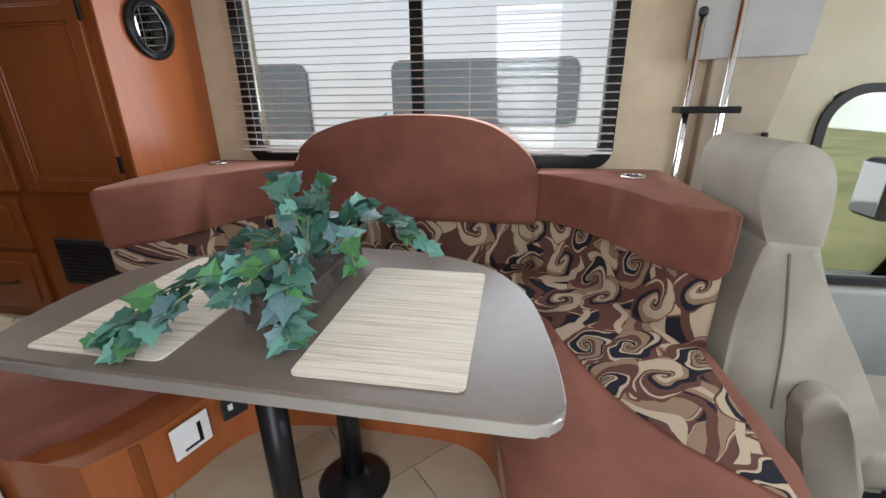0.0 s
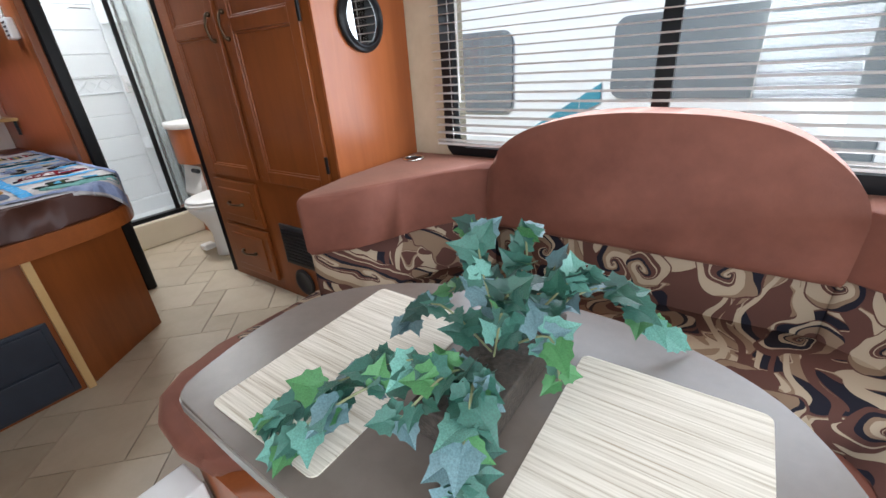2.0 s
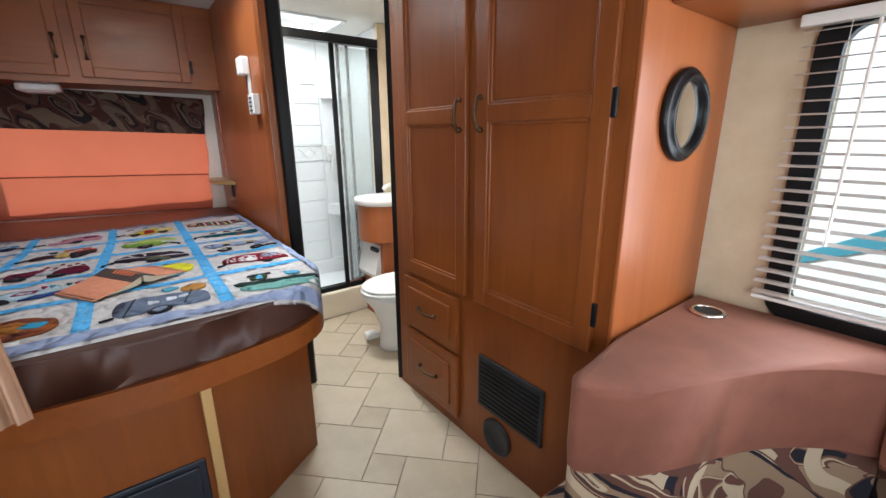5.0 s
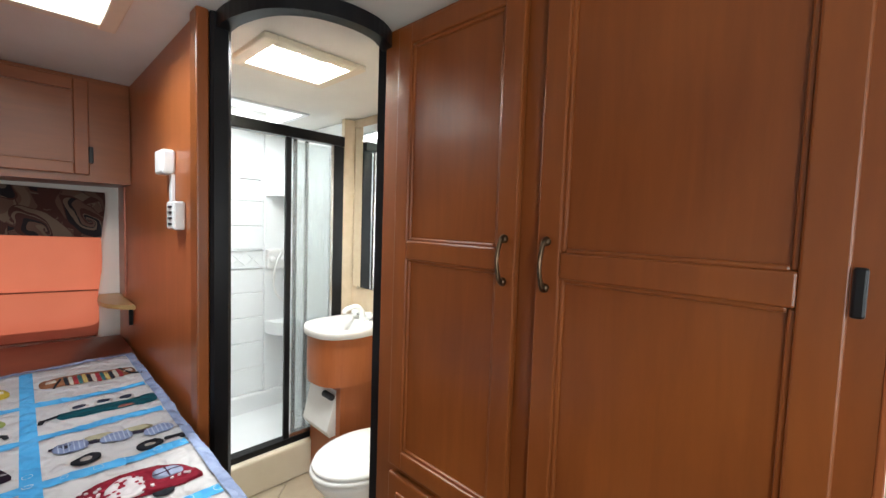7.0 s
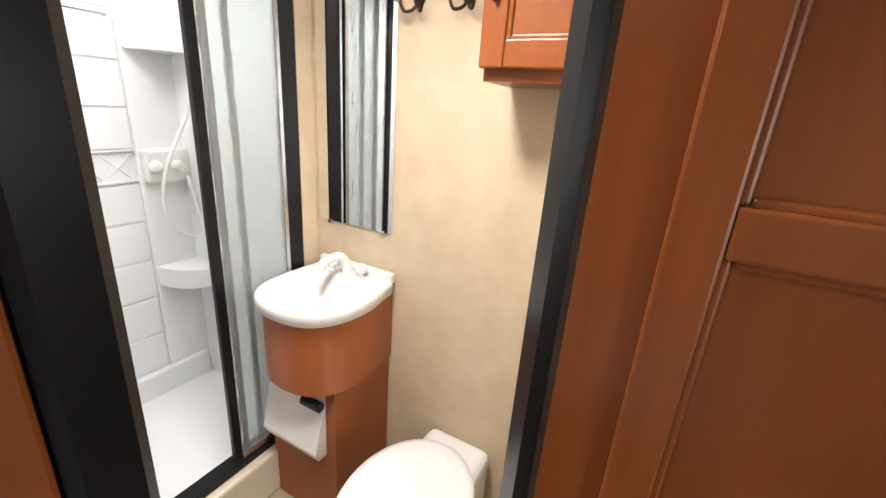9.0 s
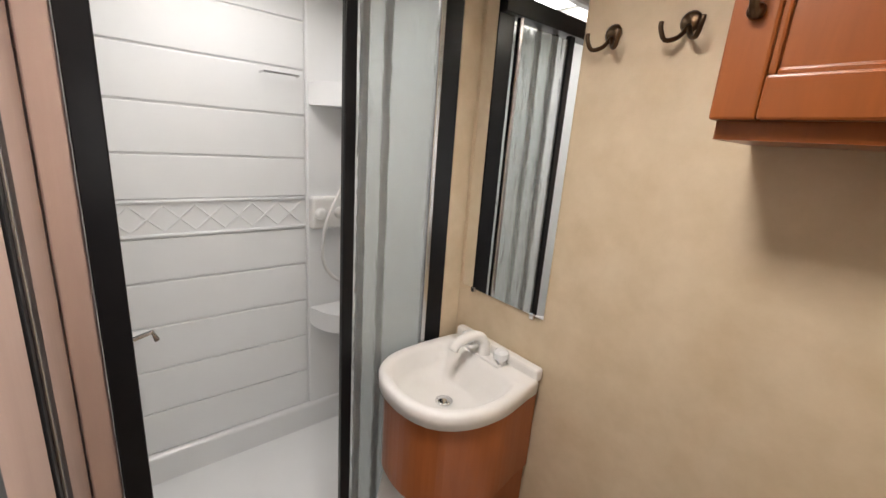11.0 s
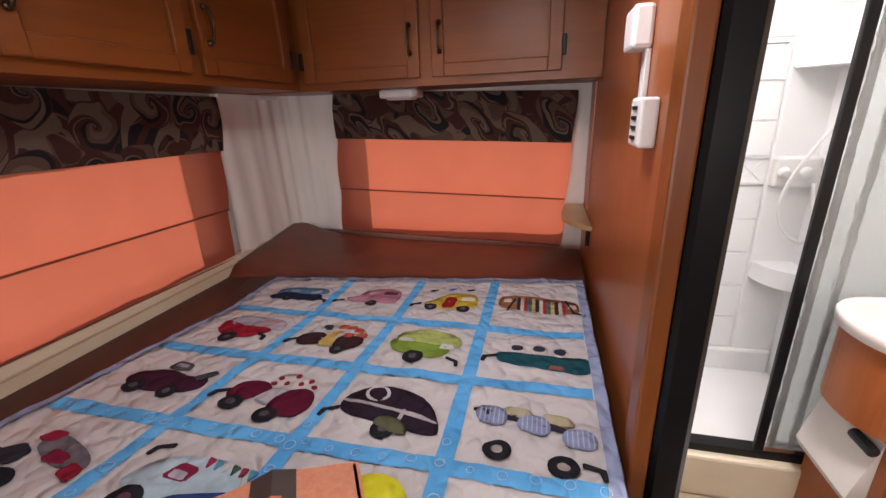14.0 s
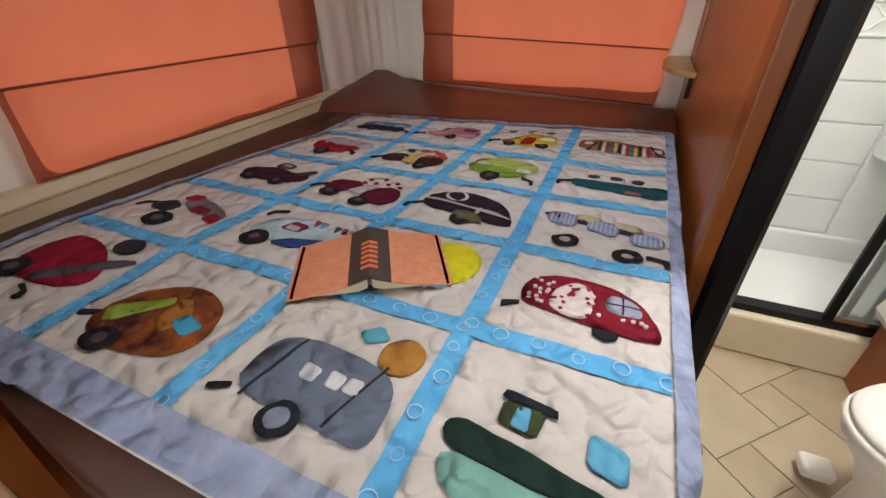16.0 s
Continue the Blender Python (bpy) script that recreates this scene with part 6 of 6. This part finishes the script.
for a in range(40):
    ang = 2 * math.pi * a / 40
    d = Vector((math.cos(ang), math.sin(ang)))
    best = None
    poly = SK
    c = Vector((-2.597, 2.36))
    for i in range(len(poly)):
        p, q = Vector(poly[i]), Vector(poly[(i + 1) % len(poly)])
        e = q - p
        den = d.x * e.y - d.y * e.x
        if abs(den) > 1e-9:
            t = ((p.x - c.x) * e.y - (p.y - c.y) * e.x) / den
            u = ((p.x - c.x) * d.y - (p.y - c.y) * d.x) / den
            if t > 0 and -1e-6 <= u <= 1 + 1e-6 and (best is None or t > best):
                best = t
    outer.append((c, d, best or 0.15))


def basin_ring(f, z, cap=None, back=2.548):
    out = []
    for c, d, t in outer:
        r = t * f
        if cap:
            r = min(r, cap)
        out.append(rim.verts.new((c.x + d.x * r, min(c.y + d.y * r, back), z)))
    return out


rs = [basin_ring(0.93, 0.80), basin_ring(1.0, 0.803), basin_ring(1.01, 0.835), basin_ring(0.98, 0.845), basin_ring(0.88, 0.843, 0.178, 2.468), basin_ring(0.83, 0.832, 0.165, 2.455), basin_ring(0.76, 0.790, 0.145, 2.440), basin_ring(0.62, 0.762, 0.115, 2.425), basin_ring(0.40, 0.752, 0.065), basin_ring(0.1, 0.748, 0.02)]
for a, b in zip(rs, rs[1:]):
    for k in range(40):
        rim.faces.new((a[k], a[(k + 1) % 40], b[(k + 1) % 40], b[k]))
rim.faces.new(rs[-1])
part("basin", rim, WHITE, sink, "white moulded basin", smooth=True)
part("splash_back", box(-2.755, 2.520, 0.835, -2.432, 2.549, 0.872, 0.008), WHITE, sink, "white back ledge")
part("drain", lathe([(0.0, 0.0), (0.022, 0.0), (0.024, 0.003), (0.016, 0.005), (0.008, 0.007), (0.0, 0.007)], (-2.597, 2.35, 0.750), 20), CHROME, sink, "chrome drain", smooth=True)
tap = thing("tap", (-2.6, 2.5, 0.84), "white plastic tap with clear knobs on the basin", "tap")
part("spout", tube(smooth_line([(-2.60, 2.495, 0.842), (-2.60, 2.485, 0.895), (-2.605, 2.45, 0.918), (-2.615, 2.40, 0.905), (-2.617, 2.385, 0.885)], 5), [0.017] * 5 + [0.014] * 16, 10), WHITE, tap, smooth=True)
part("plinth", box(-2.68, 2.475, 0.840, -2.53, 2.517, 0.852, 0.005), WHITE, tap)
for x in (-2.67, -2.54):
    part("knob", lathe([(0.008, 0.0), (0.010, 0.012), (0.021, 0.016), (0.022, 0.034), (0.012, 0.042)], (x, 2.496, 0.850), 10), mat("clear_knob", (0.82, 0.84, 0.85), 0.1), tap, "clear plastic knob")
holder = thing("paper_holder", (-2.6, 2.3, 0.45), "white recessed paper holder in the basin cabinet", "paper holder")
part("tray", prism([(2.272, 0.54), (2.222, 0.33), (2.235, 0.30), (2.272, 0.30)], -2.735, -2.49, "x"), WHITE, holder)
part("roller", tube([(-2.56, 2.245, 0.505), (-2.485, 2.245, 0.505)], 0.016, 12), BLACK_FLAT, holder, "dark roller")

mirror = thing("bath_mirror", (-2.61, 2.54, 1.0), "tall frameless mirror above the basin", "mirror")
part("glass", box(-2.769, 2.5435, 1.003, -2.453, 2.5485, 1.915), MIRROR, mirror)
for x in (-2.72, -2.49):
    part("clip", box(x - 0.008, 2.539, 0.992, x + 0.008, 2.549, 1.008, 0.002), CHROME, mirror, "small chrome clip")


def hook(x):
    h = thing("coat_hook", (x, 2.545, 1.67), "dark bronze double coat hook on the bathroom wall", "hook", "coat hooks")
    part("plate", lathe([(0.0, 0.0), (0.017, 0.0), (0.019, 0.004), (0.013, 0.009)], m=Matrix.Translation((x, 2.5495, 1.675)) @ pose(0, 0, 0, 90, 0, 0), seg=16), BRONZE, h, smooth=True)
    for s in (-1, 1):
        part("prong", tube(smooth_line([(x, 2.542, 1.668), (x + s * 0.010, 2.530, 1.648), (x + s * 0.026, 2.515, 1.642), (x + s * 0.034, 2.508, 1.660), (x + s * 0.035, 2.508, 1.672)], 4), 0.0045, 8), BRONZE, h, smooth=True)


hook(-2.386)
hook(-2.236)
bc = thing("wall_cabinet", (-2.0, 2.45, 1.46), "cherry wood wall cabinet above the toilet", "cabinet")
part("body", box(-2.10, 2.375, 1.465, -1.805, 2.548, 1.93), CHERRY, bc)
panel_door("door", -2.105, -1.82, 1.49, 1.92, 2.375, bc, handle=[(-2.075, 1.62, 1.75)], hinges=[(-1.835, 1.60)])
tr_ = thing("towel_ring", (-1.9, 2.3, 1.4), "black towel bar on the bathroom side wall", "towel bar")
part("bar", tube(smooth_line([(-1.815, 2.33, 1.445), (-1.85, 2.33, 1.445), (-1.858, 2.33, 1.42), (-1.858, 2.33, 1.24), (-1.85, 2.33, 1.225)], 4), 0.008), BLACK, tr_)
part("bracket", box(-1.818, 2.312, 1.42, -1.804, 2.348, 1.47, 0.003), BLACK, tr_)
solo("wall_bath_side", box(-1.803, 2.02, 0.0, -1.778, 2.548, H - 0.002), CREAM, "cream bathroom side wall behind the wardrobe", "wall", kind="structure")

# ---- toilet ----
wc = thing("toilet", (-2.12, 2.2, 0), "white plastic toilet with a closed lid", "toilet")
TC = (-2.135, 2.20)
egg = [(0.178 * math.cos(a), 0.232 * math.sin(a) * (1.0 if math.sin(a) > 0 else 1.05)) for a in (2 * math.pi * k / 36 for k in range(36))]


def egg_loft(levels):
    bm = bmesh.new()
    rr = [[bm.verts.new((TC[0] + x * f, TC[1] + dy + y * g, z)) for x, y in egg] for f, g, dy, z in levels]
    for a, b in zip(rr, rr[1:]):
        for k in range(36):
            bm.faces.new((a[k], a[(k + 1) % 36], b[(k + 1) % 36], b[k]))
    bm.faces.new(rr[0][::-1])
    bm.faces.new(rr[-1])
    return bm


part("bowl", egg_loft([(0.62, 0.72, 0.03, 0.0), (0.60, 0.70, 0.03, 0.04), (0.58, 0.68, 0.03, 0.15), (0.70, 0.78, 0.02, 0.25), (0.92, 0.95, 0.0, 0.335), (0.95, 0.97, 0.0, 0.36)]), WHITE, wc, smooth=True)
part("seat", egg_loft([(0.97, 0.98, 0.0, 0.362), (1.0, 1.0, 0.0, 0.368), (1.0, 1.0, 0.0, 0.378), (0.98, 0.98, 0.0, 0.384)]), WHITE, wc, smooth=True)
part("lid", egg_loft([(0.97, 0.97, 0.005, 0.386), (0.99, 0.99, 0.005, 0.392), (0.97, 0.97, 0.005, 0.402), (0.85, 0.86, 0.01, 0.409), (0.5, 0.5, 0.01, 0.412)]), WHITE, wc, smooth=True)
part("tank_back", box(-2.25, 2.38, 0.0, -2.02, 2.545, 0.345, 0.03, 3), WHITE, wc)
part("pedal", box(-2.30, 2.02, 0.02, -2.23, 2.10, 0.06, 0.012, 3), WHITE, wc)

# ---- privacy curtain and cabinet on the aisle side ----
ct = thing("curtain", (-1.235, 0.655, 0.665), "pleated beige privacy curtain gathered beside the bed", "curtain")
CURT = noisy("beige_curtain_cloth", (0.40, 0.235, 0.15), (0.52, 0.32, 0.215), 5.0, 0.9, 200.0, 0.2, (1, 1, 0.4), spec=0.1)
cb = bmesh.new()
rows_c = []
for j in range(19):
    f = j / 18
    z = 0.665 + (1.955 - 0.665) * f
    half = 0.115 * (1 - 0.45 * f)
    row = []
    for i in range(65):
        s = i / 64
        a = s * math.pi * 16
        y = 0.655 - 0.03 * f + (s - 0.5) * 2 * half
        x = -1.235 + (0.016 + 0.006 * math.sin(3 * s + 4 * f)) * math.sin(a + 0.6 * f) * (1 - 0.3 * f)
        row.append(cb.verts.new((x, y, z + 0.006 * math.sin(a))))
    rows_c.append(row)
for a, b in zip(rows_c, rows_c[1:]):
    for i in range(64):
        cb.faces.new((a[i], a[i + 1], b[i + 1], b[i]))
part("cloth", cb, CURT, ct, smooth=True)
kc = thing("galley_cabinet", (-0.9, 0.25, 0), "cherry wood galley cabinet along the aisle", "cabinet")
part("body", box(-1.34, -0.015, 0.0, -0.10, 0.50, 0.84, 0.004), CHERRY, kc)
part("worktop", box(-1.35, -0.015, 0.84, -0.08, 0.52, 0.87, 0.006), GREYTOP, kc, "grey-brown laminate worktop")
part("handle", tube(smooth_line([(-1.20, 0.502, 0.50), (-1.20, 0.535, 0.49), (-1.20, 0.54, 0.42), (-1.20, 0.502, 0.41)], 4), 0.006), BLACK, kc, "black handle")

# ---- cab ----
cs = thing("cab_seat", (1.75, 1.85, 0), "grey cloth cab seat with a headrest", "seat")
BACK = [*smooth_line([(1.535, 0.64), (1.515, 0.54), (1.503, 0.343), (1.512, 0.10), (1.53, -0.20)], 3), *smooth_line([(2.06, -0.20), (1.98, 0.05), (1.869, 0.251), (1.792, 0.374), (1.718, 0.49), (1.678, 0.57), (1.655, 0.63)], 3)]
part("backrest", prism(BACK, 1.70, 2.13, "y", r=0.035, seg=4), CAB_GREY, cs, smooth=True)
HEAD = smooth_line([(1.545, 0.60), (1.500, 0.70), (1.480, 0.80), (1.495, 0.862), (1.545, 0.888), (1.605, 0.866), (1.642, 0.82), (1.660, 0.754), (1.667, 0.634), (1.66, 0.60)], 4)
part("headrest", prism(HEAD, 1.705, 2.08, "y", r=0.05, seg=5), CAB_GREY, cs, smooth=True)
part("cushion", box(1.95, 1.68, -0.18, 2.46, 2.15, -0.02, 0.05, 4), CAB_GREY, cs, smooth=True)
part("armrest", prism(smooth_line([(1.705, 0.10), (1.690, 0.17), (1.715, 0.215), (1.770, 0.212), (1.80, 0.16), (1.875, 0.0), (1.93, -0.16), (1.86, -0.20), (1.79, -0.17), (1.72, 0.02), (1.705, 0.10)], 4)[:-1], 1.615, 1.692, "y", r=0.016), CAB_GREY, cs, "armrest folded up beside the backrest", smooth=True)
part("seam", tube([(x, 1.698, z) for x, z in smooth_line([(1.59, 0.60), (1.62, 0.45), (1.645, 0.30), (1.665, 0.10)], 4)], 0.004, 6), noisy("grey_seat_piping", (0.16, 0.145, 0.12), (0.20, 0.18, 0.15), 5.0, 0.85), cs, "dark grey piping")
part("pedestal", box(1.70, 1.72, -0.341, 2.30, 2.10, -0.17, 0.005), BLACK_FLAT, cs)
wall("wall_cab_north", "y", 2.50, 2.60, 1.78, 3.60, -0.4, H + 0.1, CAB_TRIM, [(2.09, 0.225, 2.95, 1.01)], "beige moulded cab wall with a door window")
pil = solo("pillar_trim", prism([(1.60, 0.0), (1.60, 1.30), (1.70, 1.55), (1.98, 1.55), (1.85, 0.85), (1.82, 0.0)], 2.44, 2.498, "y", r=0.01), noisy("beige_pillar_vinyl", (0.33, 0.27, 0.20), (0.40, 0.33, 0.25), 5.0, 0.6, 160.0, 0.05), "beige moulded pillar trim behind the cab door", "trim", kind="structure")
wf = thing("window_4", (2.5, 2.5, 0.3), "cab door window with rounded corners and dark seal", "window", kind="structure")
part("window_seal", ring(round_rect(2.055, 0.195, 2.99, 1.04, 0.16), round_rect(2.09, 0.228, 2.945, 1.005, 0.13), 2.485, 2.52), RUBBER, wf)
part("pane", box(2.09, 2.53, 0.225, 2.95, 2.534, 1.01), GLASS, wf).visible_shadow = False
part("door_panel", box(2.0, 2.44, -0.35, 3.2, 2.498, 0.19, 0.02, 3), noisy("grey_door_trim", (0.34, 0.36, 0.34), (0.42, 0.44, 0.42), 4.0, 0.6), wf, "grey moulded door panel")
wm = thing("wing_mirror", (2.55, 2.75, 0.5), "black wing mirror outside the cab door", "wing mirror")
part("housing", box(2.52, 2.66, 0.44, 2.60, 2.86, 0.72, 0.03, 3), BLACK_FLAT, wm)
part("glass", box(2.512, 2.68, 0.46, 2.519, 2.84, 0.70, 0.002), MIRROR, wm)
part("arm", box(2.54, 2.58, 0.48, 2.58, 2.67, 0.52), BLACK_FLAT, wm)
wall("wall_windscreen", "x", 3.52, 3.60, -0.1, 2.60, -0.4, H + 0.1, CAB_TRIM, [(0.25, 0.75, 2.15, 1.55)], "beige surround of the windscreen")
solo("grey_panel", prism([(1.50, 1.13), (1.50, 1.36), (1.94, 1.42), (1.92, 1.14)], 2.425, 2.439, "y", r=0.004), noisy("grey_felt", (0.34, 0.33, 0.32), (0.42, 0.41, 0.40), 5.0, 0.8), "grey padded panel at the edge of the overcab bunk", "panel")
lad = thing("bunk_ladder", (1.55, 2.3, 0.6), "two chromed tubes of a bunk ladder strapped upright", "ladder")
for x, z1, y in ((1.495, 1.27, 2.33), (1.60, 1.55, 2.28)):
    part("tube", tube([(x, y, 0.02), (x, y, z1)], 0.014, 14), CHROME, lad, smooth=True)
    part("end_cap", lathe([(0.015, 0.0), (0.016, 0.004), (0.016, 0.02), (0.010, 0.026)], (x, y, z1), 14), BLACK_FLAT, lad)
part("strap", box(1.45, 2.262, 0.938, 1.66, 2.35, 0.962, 0.004), BLACK, lad, "black strap")
bl_ = thing("belt_anchor", (1.72, 2.42, 0.83), "black seat belt anchor on the pillar", "seat belt")
part("anchor", box(1.83, 2.415, 0.80, 1.85, 2.44, 0.86, 0.006), BLACK, bl_)

# ---- outside ----
GRASS = noisy("dry_grass_ground", (0.16, 0.17, 0.05), (0.36, 0.33, 0.13), 0.6, 0.95, 9.0, 0.5)
solo("ground", box(-400, -400, -1.2, 400, 400, -0.95), GRASS, "sunlit dry grass and dirt", "ground", kind="structure")
nb = thing("parked_motorhome", (0, 4.5, -0.95), "white motorhome parked alongside with dark windows and a teal stripe", "motorhome")
BODY = noisy("white_gelcoat", (0.72, 0.73, 0.75), (0.80, 0.81, 0.83), 1.0, 0.3, 20.0, 0.02)
part("body", box(-5.5, 3.95, -0.55, 2.25, 6.2, 2.2, 0.08, 3), BODY, nb)
DARKW = mat("dark_tinted_glass", (0.16, 0.18, 0.20), 0.15)
TEAL = noisy("teal_stripe", (0.05, 0.22, 0.30), (0.07, 0.28, 0.38), 2.0, 0.35)
for x0, z0, x1, z1 in ((-1.36, 0.70, -0.85, 1.28), (-0.13, 0.80, 1.30, 1.285)):
    w = part("window", prism(round_rect(x0, z0, x1, z1, 0.08), 3.935, 3.951, "y"), DARKW, nb)
part("hatch", box(0.40, 3.938, 0.30, 1.24, 3.951, 0.60, 0.01), DARKW, nb)
part("stripe", prism([(-0.95, 0.40), (-0.19, 0.77), (-0.19, 0.90), (-1.15, 0.30)], 3.942, 3.9515, "y"), TEAL, nb)
for x in (-4.0, 1.2):
    w = part("wheel", lathe([(0.0, -0.1), (0.36, -0.1), (0.38, 0.0), (0.36, 0.1), (0.0, 0.1)], m=Matrix.Translation((x, 4.1, -0.57)) @ pose(0, 0, 0, 90, 0, 0), seg=32), RUBBER, nb)

# ---- floor tiles: large and small squares laid on the diagonal ----
floor_ob = bpy.data.objects["floor"]
TA, TB = 0.285, 0.142


def tile_mesh(side):
    bm = box(-side / 2 + 0.0018, -side / 2 + 0.0018, -0.006, side / 2 - 0.0018, side / 2 - 0.0018, 0.0)
    me = bpy.data.meshes.new("tile")
    bm.to_mesh(me)
    bm.free()
    me.materials.append(TILE)
    return me


BIG, SMALL = tile_mesh(TA), tile_mesh(TB)
S2 = math.sqrt(0.5)
for i in range(-24, 25):
    for j in range(-24, 25):
        u, v = i * TA - j * TB, i * TB + j * TA
        for du, dv, me in ((0.0, 0.0, BIG), ((TA + TB) / 2, (TB - TA) / 2, SMALL)):
            x, y = (u + du - v - dv) * S2, (u + du + v + dv) * S2
            if -2.90 < x < 1.5 and 0.4 < y < 2.5:
                o = new("tile", me)
                o.parent = floor_ob
                o.matrix_basis = pose(x, y, 0.0, 0, 0, 45)
